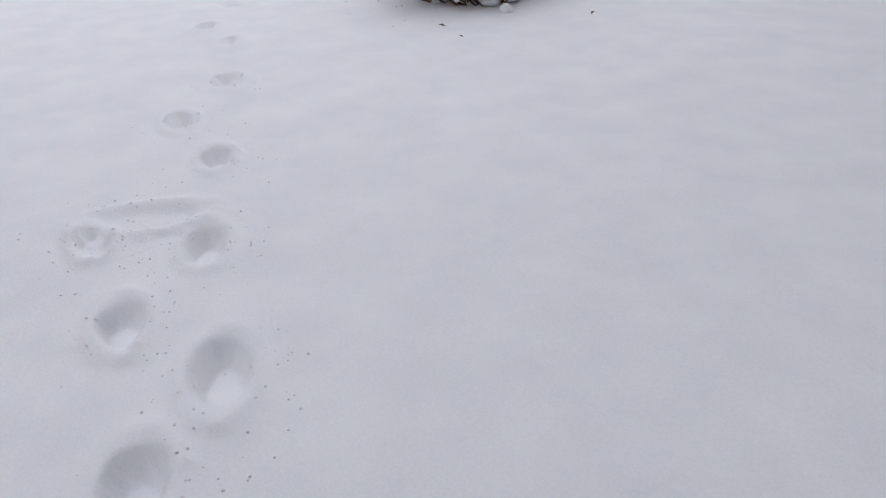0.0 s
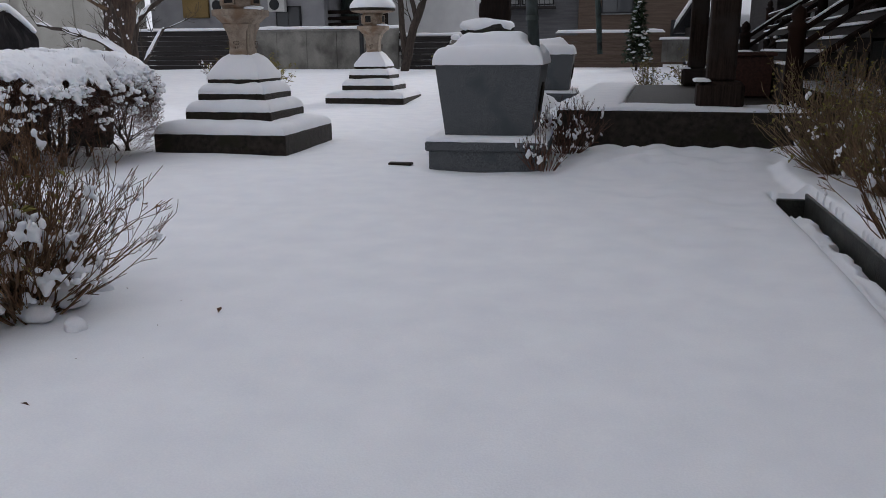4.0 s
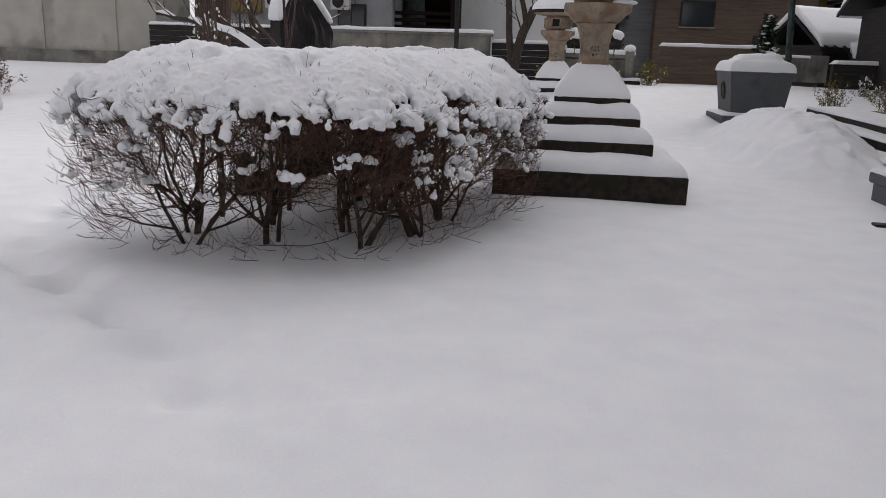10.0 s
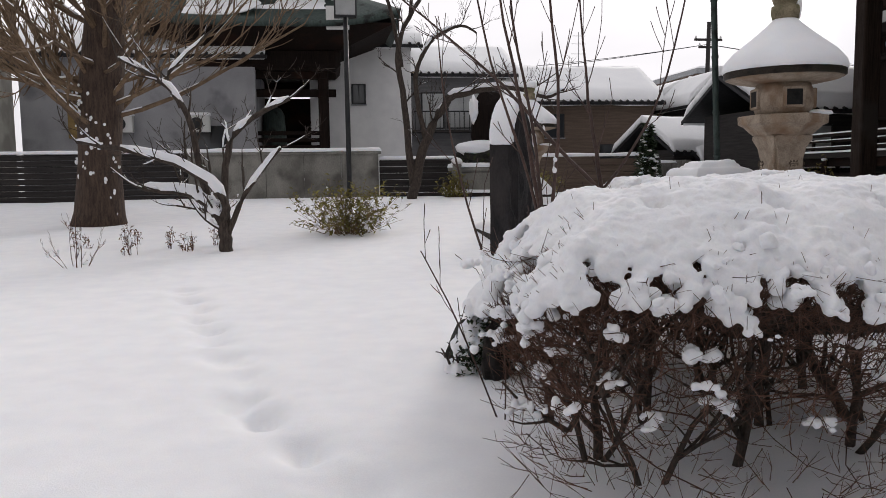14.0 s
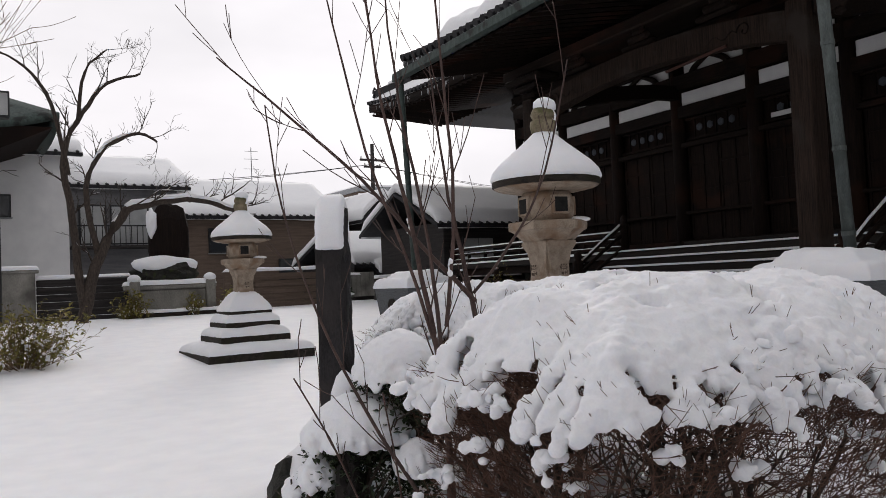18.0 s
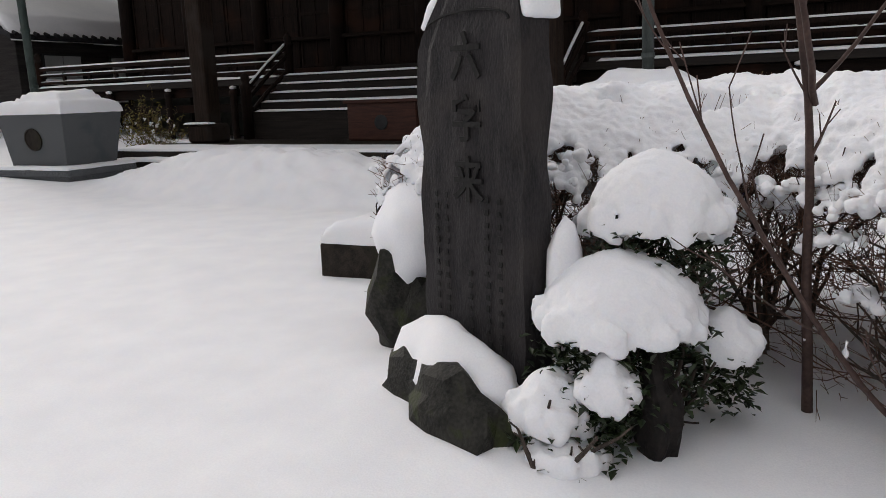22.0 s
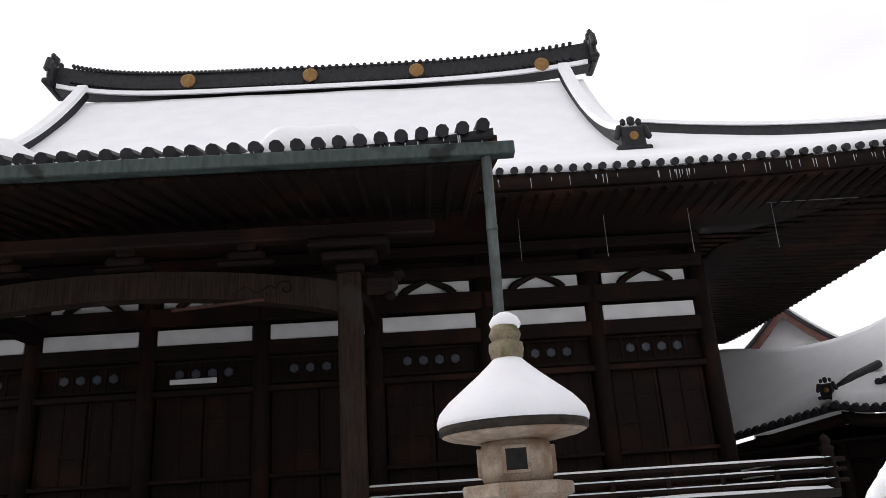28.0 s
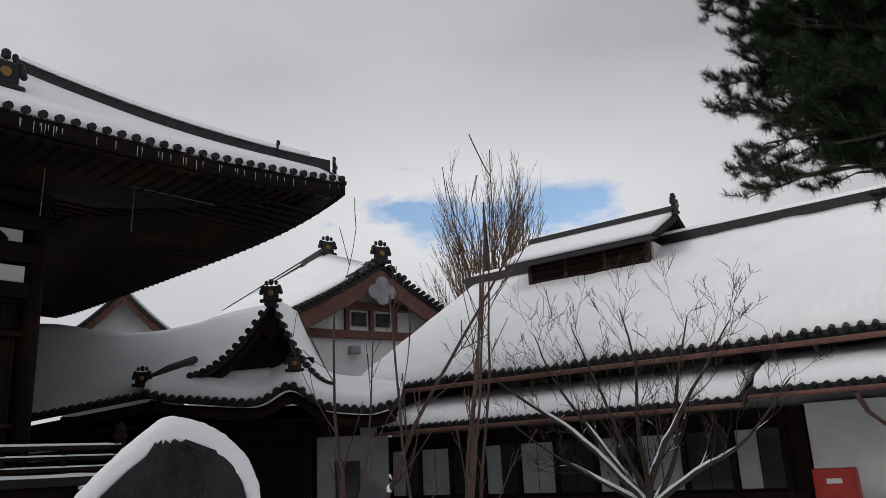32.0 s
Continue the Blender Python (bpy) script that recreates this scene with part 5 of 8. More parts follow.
def lantern(at, seed, text):
    ob = thing("stone_lantern", "tall tan stone lantern on a stepped dark plinth, capped with snow", "stone lantern", at, "stone lanterns")
    rows = ((1.96, -0.15, 0.27), (1.30, 0.27, 0.555), (1.02, 0.555, 0.80), (0.80, 0.80, 1.0))
    for i, (w_, a, b) in enumerate(rows):
        tier(w_, a, b, ob, seed)
        inner = rows[i + 1][0] if i < 3 else 0
        if i < 3:
            part("plinth_snow", moved(pillow(w_ - 0.01, w_ - 0.01, 0.12, 20, 0.012, seed + i, 0.10, 0.0, lambda x, y: 0.10 * max(0.0, 1 - (w_ / 2 - max(abs(x), abs(y))) * 0 - max(abs(x), abs(y)) / (w_ / 2)) ** 0.5), (0, 0, b)), SNOW, ob, "snow on the plinth", True)
        else:
            part("plinth_snow", moved(pillow(w_, w_, 0.12, 22, 0.012, seed + i, 0.10, 0.005, lambda x, y: 0.34 * max(0.0, 1 - max(abs(x), abs(y)) / 0.42) ** 0.75), (0, 0, b)), SNOW, ob, "snow heaped round the post", True)
    bm = bmesh.new()
    prof = ((0.24, 1.0), (0.235, 1.12), (0.19, 1.27), (0.165, 1.42), (0.165, 1.54), (0.185, 1.65), (0.215, 1.74), (0.225, 1.77))
    rings = []
    for r, z in prof:
        rings.append([bm.verts.new((r * math.cos(math.pi / 4 + math.pi / 2 * k) * 1.3, r * math.sin(math.pi / 4 + math.pi / 2 * k) * 1.3, z)) for k in range(4)])
    bm.faces.new(rings[0][::-1])
    bm.faces.new(rings[-1])
    for r, s in zip(rings, rings[1:]):
        for i in range(4):
            bm.faces.new((r[i], r[(i + 1) % 4], s[(i + 1) % 4], s[i]))
    bmesh.ops.bevel(bm, geom=[e for e in bm.edges if abs(e.verts[0].co.z - e.verts[1].co.z) > 0.02], offset=0.03, segments=2, affect="EDGES")
    post = part("post", bm, TAN_STONE, ob, "flared tan stone post")
    cup = part("platform", lathe([(0.24, 1.765), (0.27, 1.78), (0.36, 1.865), (0.405, 1.885), (0.41, 1.955), (0.395, 1.97), (0.28, 1.975)], 6, math.pi / 6), TAN_STONE, ob, "six-sided tan stone platform")
    part("platform_snow", moved(blob(0.15, (0.27, -0.14, 1.985), (1.0, 0.9, 0.22), 0.15, seed), (0, 0, 0)), SNOW, ob, "snow on the platform", True)
    fire = lathe([(0.22, 1.97), (0.25, 1.985), (0.272, 2.05), (0.275, 2.13), (0.262, 2.22), (0.24, 2.275)], 28)
    part("firebox", fire, TAN_STONE, ob, "barrel-shaped tan stone firebox", True)
    for a in (170, 260, -10, 80):
        q = pose(0.258 * math.cos(radians(a)), 0.258 * math.sin(radians(a)), 2.125, 0, 0, a)
        fr = bmesh.new()
        for yy, zz, sy, sz in ((0.085, 0, 0.03, 0.19), (-0.085, 0, 0.03, 0.19), (0, 0.085, 0.15, 0.03), (0, -0.085, 0.15, 0.03)):
            box((0.05, sy, sz), (0, yy, zz), 0.006, fr)
        win = part("window_frame", fr, TAN_STONE, ob)
        win.matrix_local = q
        # the firebox is solid; a near-black block paints the opening's shade
        hole = part("window_dark", box((0.045, 0.15, 0.15), (0.0, 0, 0), 0.0), INK, win, "dark block painted as the shade of a window opening")
    part("roof_stone", lathe([(0.2, 2.27), (0.36, 2.28), (0.5, 2.31), (0.553, 2.335), (0.553, 2.385), (0.5, 2.43), (0.3, 2.6), (0.12, 2.78), (0.08, 2.8)], 36), WET_STONE, ob, "round roof stone, dark at the rim", True)
    part("roof_under", lathe([(0.19, 2.266), (0.34, 2.272), (0.49, 2.302), (0.535, 2.322), (0.3, 2.33)], 36), TAN_STONE, ob, "tan underside of the roof stone", True)
    part("roof_snow", moved(lathe([(0.545, 2.383), (0.562, 2.39), (0.567, 2.42), (0.545, 2.485), (0.47, 2.57), (0.36, 2.66), (0.25, 2.75), (0.16, 2.83), (0.09, 2.9), (0.02, 2.95)], 40), (0, 0, 0)), SNOW, ob, "smooth cone of snow on the roof", True)
    part("finial", lathe([(0.08, 2.78), (0.115, 2.80), (0.125, 2.835), (0.1, 2.86), (0.085, 2.87), (0.12, 2.885), (0.135, 2.95), (0.13, 3.0), (0.1, 3.015), (0.11, 3.03), (0.125, 3.07), (0.1, 3.13), (0.05, 3.17), (0.01, 3.2)], 18), MOSS_STONE, ob, "mossy jewel finial", True)
    part("finial_snow", blob(0.125, (0.02, -0.01, 3.165), (1.0, 0.95, 0.72), 0.12, seed), SNOW, ob, "snow on the finial", True)
    part("finial_snow", blob(0.07, (0.09, -0.05, 3.0), (0.6, 0.8, 1.8), 0.2, seed + 3), SNOW, ob, "", True)
    for a, yy in ((180, 0), (90, 0), (-90, 0), (0, 0)):
        text_mesh("carved_character", "常", 0.115, CARVED, post, (0.214 * math.cos(radians(a)), 0.214 * math.sin(radians(a)), 1.47), a + 90, 90, 0.003)
    return ob


L1 = lantern((-6.12, 11.78, 0), 1.0, True)
L2 = lantern((-6.5, 20.1, 0.0), 7.0, True)

# ---- water troughs ----


def trough(at, seed):
    ob = thing("stone_trough", "grey granite rainwater trough heaped with snow", "water trough", at, "rainwater troughs")
    part("pedestal", box((1.42, 1.68, 0.46), (0, 0, -0.03), 0.02), GRANITE, ob, "granite pedestal block")
    part("cornice", box((1.50, 1.76, 0.12), (0, 0, 0.245), 0.02), GRANITE, ob, "granite pedestal slab")
    part("pedestal_snow", moved(pillow(1.49, 1.75, 0.06, 16, 0.008, seed, 0.05, 0.0), (0, 0, 0.303)), SNOW, ob, "snow on the pedestal", True)
    bm = frustum((1.06, 1.26), (1.28, 1.50), 0.32, 1.22, 0.025)
    part("basin", bm, GRANITE, ob, "tapering granite basin")
    for a in (180, 0):
        part("emblem", moved(lathe([(0.19, 0), (0.19, 0.025), (0.165, 0.03), (0.16, 0.018), (0.02, 0.018)], 28), (math.cos(radians(a)) * 0.590, 0, 0.80), 0, (0, -97 if a else 97)), WET_STONE, ob, "round carved emblem")
    part("basin_snow", moved(pillow(1.27, 1.49, 0.21, 28, 0.03, seed + 2, 0.11, 0.035, lambda x, y: 0.17 * smooth((0.60 - max(abs(x) * 1.16, abs(y))) / 0.26)), (0, 0, 1.215)), SNOW, ob, "deep snow heaped on the basin", True)
    return ob


trough((-2.30, 11.00, 0), 2.0)
trough((-2.22, 20.95, 0.05), 9.0)
solid("drain_cover", box((0.3, 0.12, 0.03), (0, 0, 0), 0.005), WET_STONE, "dark slab edge showing through the snow", "slab", (-3.4, 10.3, 0.0))

# ---- the hedge ----
rng = random.Random(5)
HEDGE = [(-9.68, 7.42), (-8.6, 7.18), (-7.6, 7.38), (-7.1, 8.25), (-6.70, 9.2), (-6.62, 9.8), (-6.85, 10.6), (-7.2, 11.2), (-7.75, 11.6), (-8.45, 11.5), (-8.6, 10.6), (-8.5, 9.6), (-9.1, 9.0), (-9.7, 8.5)]


def inside(x, y):
    """Distance from the hedge's outline, positive within."""
    best, c = 1e9, False
    n = len(HEDGE)
    for i in range(n):
        (ax, ay), (bx, by) = HEDGE[i], HEDGE[(i + 1) % n]
        t = min(1, max(0, ((x - ax) * (bx - ax) + (y - ay) * (by - ay)) / ((bx - ax) ** 2 + (by - ay) ** 2)))
        best = min(best, math.hypot(x - ax - t * (bx - ax), y - ay - t * (by - ay)))
        if (ay > y) != (by > y) and x < (bx - ax) * (y - ay) / (by - ay) + ax:
            c = not c
    return best if c else -best


def hedge_top(x, y, d):
    k = min(1.0, max(0.0, (d + 0.05) / 0.62))
    return 0.64 + 0.72 * math.sqrt(max(0.0, 1 - (1 - k) ** 2)) + 0.05 * nz(x, y, 0, 1.1) + 0.045 * nz(x, y, 3, 3.2)


hedge = thing("hedge", "leafless red-brown clipped hedge under a thick snow mantle", "hedge", (0, 0, 0))
# snow mantle
step = 0.035
nx_, ny_ = round(3.6 / step), round(4.95 / step)
cells, top = {}, {}
for i in range(nx_ + 1):
    for j in range(ny_ + 1):
        x, y = -10.0 + i * step, 6.95 + j * step
        d = inside(x, y)
        ragged = 0.11 + 0.07 * nz(x, y, 1.0, 3.0) + 0.14 * nz(x, y, 6.0, 7.0)
        if d + 0.05 > ragged - 0.02:
            gap = d + 0.05 - ragged
            z = hedge_top(x, y, d) + 0.02
            top[i, j] = (x + 0.012 * nz(x, y, 8, 9), y + 0.012 * nz(x, y, 9, 9), z, 0.02 + 0.14 * smooth(gap / 0.22))
index, hv, hf = {}, [], []
for k, (x, y, z, t) in top.items():
    index[k] = len(hv)
    lump = 0.05 * nz(x, y, 2, 2.6) + 0.030 * nz(x, y, 2, 6.0) + 0.018 * nz(x, y, 2, 12.0) - 0.12 * smooth((nz(x, y, 31.0, 4.5) - 0.36) / 0.12)
    hv += [(x, y, z + lump), (x, y, z - t)]
edge_count = {}
for (i, j) in top:
    q = [(i, j), (i + 1, j), (i + 1, j + 1), (i, j + 1)]
    if all(p in top for p in q):
        a = [index[p] for p in q]
        hf += [tuple(a), tuple(v + 1 for v in a[::-1])]
        for m_ in range(4):
            e = (a[m_], a[(m_ + 1) % 4])
            edge_count[e] = edge_count.get(e, 0) + 1
for (a, b) in edge_count:
    if (b, a) not in edge_count:
        hf.append((a, a + 1, b + 1, b))
# fingers of snow that run over the shoulder, and clots caught lower down
lumps = []


def slope_out(x, y):
    d = inside(x, y)
    g = Vector((d - inside(x + 0.04, y), d - inside(x, y + 0.04), 0))
    return g.normalized() if g.length > 1e-6 else Vector((1, 0, 0))


for k in range(7500):
    x, y = rng.uniform(-9.95, -6.5), rng.uniform(7.0, 11.75)
    d = inside(x, y)
    if not 0.02 < d < 0.20:
        continue
    g = slope_out(x, y)
    n = 0.45 * nz(x, y, 17.0, 2.4) + 0.75 * nz(x, y, 5.0, 5.5) + 0.5 * nz(x, y, 2.0, 11.0)
    if n < -0.25:
        continue
    p = Vector((x, y, hedge_top(x, y, d) - 0.02))
    run = max(1, int(2.2 + 4 * n + rng.uniform(-1.5, 1.0)))
    s = rng.uniform(0.020, 0.045)
    tip = 0.35
    for q in range(min(run, 4)):
        lumps.append((tuple(p), (s * rng.uniform(0.8, 1.25), s * rng.uniform(0.8, 1.25), s * rng.uniform(0.75, 1.15))))
        tip = min(1.3, tip + 0.28)
        p = p + g * (0.045 * math.cos(tip)) + Vector((rng.uniform(-0.014, 0.014), rng.uniform(-0.014, 0.014), -0.050 * math.sin(tip)))
        s = max(0.017, s * rng.uniform(0.80, 1.15))
snow_mass("snow_mantle", joined([(hv, hf), balls(lumps)]), hedge, "thick lumpy mantle of snow", 0.0125, 1, "", 0.030)
lumps = []
for k in range(6800):
    x, y = rng.uniform(-9.95, -6.5), rng.uniform(7.0, 11.75)
    d = inside(x, y)
    if not -0.01 < d < 0.16:
        continue
    # many small clots under the shoulder, thinning out towards the foot
    fall = rng.random() ** (1.6 if x < -8.75 else 2.0)
    if nz(x, y, 3.0 + fall * 2.5, 4.5) < -0.05 + (0.40 if x < -8.75 else 0.45) * fall:
        continue
    z = hedge_top(x, y, max(d, 0.05)) - 0.03 - 0.78 * fall
    g = slope_out(x, y)
    size = rng.uniform(0.55, 1.0) * (1.15 - 0.35 * fall)
    for q in range(rng.randint(4, 9)):
        s = rng.uniform(0.016, 0.034) * size
        c = Vector((x, y, z)) + g * rng.uniform(-0.03, 0.05) + Vector((rng.gauss(0, 0.036), rng.gauss(0, 0.036), rng.gauss(0, 0.020))) * size
        lumps.append((tuple(c), (s * rng.uniform(0.8, 1.3), s * rng.uniform(0.8, 1.3), s * rng.uniform(0.8, 1.1))))
snow_mass("caught_snow", balls(lumps), hedge, "clots of snow caught in the twigs", 0.009, 1, "stuff", 0.028)
# trunks
trunks, tw = [], []
STEMS = [(-9.08, 7.96), (-8.52, 8.16), (-7.53, 8.7), (-7.9, 8.2), (-9.2, 8.35), (-8.75, 8.8), (-8.1, 8.7), (-7.4, 9.3), (-8.0, 9.5), (-7.7, 10.2), (-8.2, 10.3), (-7.6, 10.9), (-8.1, 11.1), (-8.3, 9.8)]
for sx, sy in STEMS:
    for k in range(rng.randint(2, 4)):
        lean = Vector((rng.uniform(-0.5, 0.5), rng.uniform(-0.5, 0.5), 1))
        grow(rng, Vector((sx + rng.uniform(-0.06, 0.06), sy + rng.uniform(-0.06, 0.06), -0.05)), lean, rng.uniform(0.8, 1.0), rng.uniform(0.014, 0.03), 2, trunks, 0.22, 4, 0.55, 0.6, 0.10, 5, 0.0025)
trunks = [q for q in trunks if max(p.z for p in q[0]) < 1.12 and all(inside(p.x, p.y) > -0.08 for p in q[0])]
part("stem_mass", tubes(plain(trunks), 5), BARK, hedge, "dark forked stems", True, "stuff")
# boughs that sweep outwards from the stems, and a thick shell of fine twigs on the flanks
for k in range(1500):
    sx, sy = rng.choice(STEMS)
    p0 = Vector((sx, sy, rng.uniform(0.12, 0.55)))
    x, y = rng.uniform(-9.95, -6.5), rng.uniform(7.0, 11.75)
    d = inside(x, y)
    if not -0.02 < d < 0.25 or (Vector((x, y, 0)) - Vector((sx, sy, 0))).length > 1.25:
        continue
    p3 = Vector((x, y, rng.uniform(0.10, 1.0)))
    mid = p0.lerp(p3, 0.5) + Vector((rng.uniform(-0.06, 0.06), rng.uniform(-0.06, 0.06), rng.uniform(-0.12, 0.10)))
    tip = p3 + slope_out(x, y) * rng.uniform(0.02, 0.10) + Vector((0, 0, rng.uniform(-0.02, 0.14)))
    r = rng.uniform(0.003, 0.006)
    tw.append(([p0, p0.lerp(mid, 0.55) + Vector((0, 0, rng.uniform(-0.03, 0.05))), mid, mid.lerp(p3, 0.55), p3, tip], [r, r * 0.9, r * 0.75, r * 0.6, r * 0.5, r * 0.3]))
    for q in range(3):
        o = mid.lerp(p3, rng.random())
        way = (slope_out(x, y) + Vector((rng.uniform(-0.9, 0.9), rng.uniform(-0.9, 0.9), rng.uniform(-0.3, 0.8)))).normalized()
        tw.append(([o, o + way * rng.uniform(0.06, 0.12), o + (way + Vector((0, 0, 0.25))) * rng.uniform(0.14, 0.22)], [r * 0.5, r * 0.4, r * 0.25]))
made = 0
while made < 13000:
    x, y = rng.uniform(-9.95, -6.5), rng.uniform(7.0, 11.75)
    d = inside(x, y)
    if d < 0.0 or (d > 0.30 and rng.random() < 0.80):
        continue
    z = rng.uniform(0.10, 1.08) if d < 0.30 else rng.uniform(0.7, 1.1)
    if z < 0.45 and rng.random() < 0.72:
        continue
    made += 1
    way = slope_out(x, y) * rng.uniform(0.2, 1.1) + Vector((rng.uniform(-0.7, 0.7), rng.uniform(-0.7, 0.7), rng.uniform(-0.25, 0.9)))
    way.normalize()
    p = Vector((x, y, z))
    ln = rng.uniform(0.10, 0.24)
    pts = [p]
    for s in range(2):
        way = (way + Vector((rng.uniform(-0.4, 0.4), rng.uniform(-0.4, 0.4), rng.uniform(-0.1, 0.4)))).normalized()
        pts.append(pts[-1] + way * ln / 2)
    r = rng.uniform(0.0014, 0.0028)
    tw.append((pts, [r, r * 0.8, r * 0.5]))
    side = (way + Vector((rng.uniform(-0.8, 0.8), rng.uniform(-0.8, 0.8), rng.uniform(-0.2, 0.7)))).normalized()
    tw.append(([pts[1], pts[1] + side * ln * 0.5], [r * 0.7, r * 0.4]))
# fine tips that pierce the snow, thickest on the shoulder
for k in range(5000):
    x, y = rng.uniform(-9.95, -6.5), rng.uniform(7.0, 11.75)
    d = inside(x, y)
    if d < 0.0 or (d > 0.34 and rng.random() < 0.975):
        continue
    if d < 0.34 and nz(x, y, 23.0, 4.0) < 0.12 + 0.5 * d:
        continue
    p = Vector((x, y, hedge_top(x, y, d) - 0.05))
    out = slope_out(x, y) * (0.9 if d < 0.3 else 0.1)
    way = (out + Vector((rng.uniform(-0.35, 0.35), rng.uniform(-0.35, 0.35), 1.0))).normalized()
    q = p + way * rng.uniform(0.075, 0.115)
    tw.append(([p, q], [0.0019, 0.0012]))
    if rng.random() < 0.4:
        o = p.lerp(q, 0.6)
        tw.append(([o, o + (way + Vector((rng.uniform(-0.7, 0.7), rng.uniform(-0.7, 0.7), 0.2))) * 0.028], [0.0017, 0.0011]))


def clipped(q):
    """True for a twig that ends within the clipped outline and just under or over the snow."""
    e = q[0][-1]
    d = inside(e.x, e.y)
    return d > -0.07 - 0.05 * (e.z < 0.35) and e.z < hedge_top(e.x, e.y, max(d, 0.04)) + 0.07


tw = [q for q in tw if clipped(q)]
part("twig_mass", tubes(tw, 3), TWIG_RED, hedge, "dense red-brown twigs", False, "stuff")

# ---- leafless shrubs ----


def shrub(at, radius, height, stems, seed, label, leaf_share=0.0, leaf_mat=None, snow_bits=30, mat=TWIG_TAN, name="shrub", up=0.9, leaf_size=0.06, spread=1.0, roots=((0, 0),), fine=3, gather=1.0, thick=(0.0045, 0.008), bit=(0.008, 0.026)):
    r = random.Random(seed)
    ob = thing(name, label, "shrub", at)
    lines = []
    for k in range(stems):
        a = r.uniform(0, 2 * math.pi)
        f = r.random() ** 0.6
        ox, oy = r.choice(roots)
        base = Vector((ox + 0.16 * math.cos(a) * f, oy + 0.16 * math.sin(a) * f, -0.04))
        tip = Vector((gather * ox + math.cos(a) * f * radius * spread, gather * oy + math.sin(a) * f * radius * spread, height * (0.10 + 0.90 * math.sqrt(max(0, 1 - (f * 0.97) ** 2))) * r.uniform(0.72, 1.02)))
        way = (tip - base)
        start = way * 1.0
        start.z *= 0.8
        grow(r, base, start, way.length * 0.95, r.uniform(*thick), 2, lines, 0.14, fine, 0.34, 0.33, 0.15 - 0.09 * f, 5, 0.002)
    part("branchwork", tubes(plain(lines), 4), mat, ob, "thin bare upright twigs", False, "stuff")
    tips = [p[-1] for p, q, d in lines if d <= 1]
    mids = [p[len(p) // 2] for p, q, d in lines if d >= 1]
    bits = []
    for k in range(snow_bits):
        c = r.choice(mids if r.random() < 0.85 else tips)
        if c.z > height * 0.72 and r.random() < 0.75:
            continue
        s = r.uniform(*bit)
        for q in range(r.randint(2, 6)):
            bits.append((tuple(c + Vector((r.uniform(-1.4, 1.4), r.uniform(-1.4, 1.4), r.uniform(-2.2, 2.2))) * s), (s * r.uniform(0.6, 1.1), s * r.uniform(0.6, 1.1), s * r.uniform(0.8, 1.6))))
    if bits:
        snow_mass("caught_snow", balls(bits), ob, "bits of snow held in the twigs", 0.011, 1, "stuff", 0.014)
    if leaf_share:
        spots = [c for c in tips + mids if r.random() < leaf_share]
        part("foliage", leaves(spots, leaf_size, r), leaf_mat, ob, "a few withered leaves", False, "stuff")
    return ob


big = shrub((-4.30, 4.32, 0), 0.92, 0.96, 330, 11, "bare brown shrub with withered leaves and snow in its twigs", 0.03, LEAF_BROWN, 150, TWIG_BROWN, roots=((0.2, -0.05), (0.27, 0.0), (0.15, 0.05), (0.1, -0.08), (0.05, 0.08), (-0.15, 0.0), (-0.32, 0.08)), fine=3, gather=0.25, thick=(0.005, 0.0085), bit=(0.010, 0.024))
more = random.Random(19)
heap = [((more.gauss(0.02, 0.25), more.gauss(0.06, 0.2), more.uniform(-0.02, 0.07)), (more.uniform(0.05, 0.12), more.uniform(0.05, 0.12), more.uniform(0.03, 0.07))) for k in range(60)]
for k in range(85):
    a, f = more.uniform(0, 6.283), 0.66 * math.sqrt(more.random())
    c = Vector((f * math.cos(a), f * math.sin(a), 0.16 + 0.50 * more.random() * (1.0 - 0.4 * f)))
    for q in range(more.randint(4, 10)):
        e = more.uniform(0.012, 0.028)
        heap.append((tuple(c + Vector((more.gauss(0, 0.026), more.gauss(0, 0.026), more.gauss(0, 0.034)))), (e, e, e * more.uniform(0.8, 1.7))))
part("stool", joined([blob(0.10, (more.gauss(0.12, 0.10), more.gauss(0.0, 0.06), 0.03), (1, 0.9, 0.9), 0.6, k, 2, 2.5) for k in range(7)]), BLACK_BARK, big, "dark woody stool")
snow_mass("snow_heap", balls(heap), big, "snow heaped among the stems", 0.012, 1, "", 0.022)
spots = []
while len(spots) < 110:
    p = Vector((more.uniform(-0.8, 0.8), more.uniform(-0.8, 0.8), more.uniform(0.10, 0.85)))
    if (p.x ** 2 + p.y ** 2) / (0.30 + 0.50 * p.z) ** 2 < 1.0 and p.length < 0.92:
        spots.append(p)
part("foliage", leaves(spots, 0.085, more), LEAF_OLIVE, big, "olive and yellow leaves", False, "stuff")
shrub((1.25, 4.45, 0.1), 0.72, 0.72, 70, 12, "bare grey shrub beside the drain with dry flower heads", 0.05, LEAF_BROWN, 90, TWIG_TAN, spread=1.2)
shrub((1.15, 6.5, 0.12), 0.55, 0.85, 60, 16, "bare brown shrub over the drain", 0.06, LEAF_BROWN, 60, TWIG_BROWN, spread=1.1)
shrub((1.7, 8.2, 0.12), 0.9, 0.95, 210, 13, "shrub with small yellow-green leaves at the hall's foot", 0.42, LEAF_OLIVE, 60, TWIG_TAN, leaf_size=0.05)
shrub((1.55, 9.55, 0.1), 0.95, 1.1, 190, 14, "brown shrub with a few green leaves at the hall's foot", 0.22, LEAF_OLIVE, 50, TWIG_TAN, leaf_size=0.05)
shrub((-1.35, 11.35, 0.08), 0.55, 0.66, 60, 15, "bare brown shrub beside the granite trough", 0.04, LEAF_BROWN, 70, TWIG_RED)
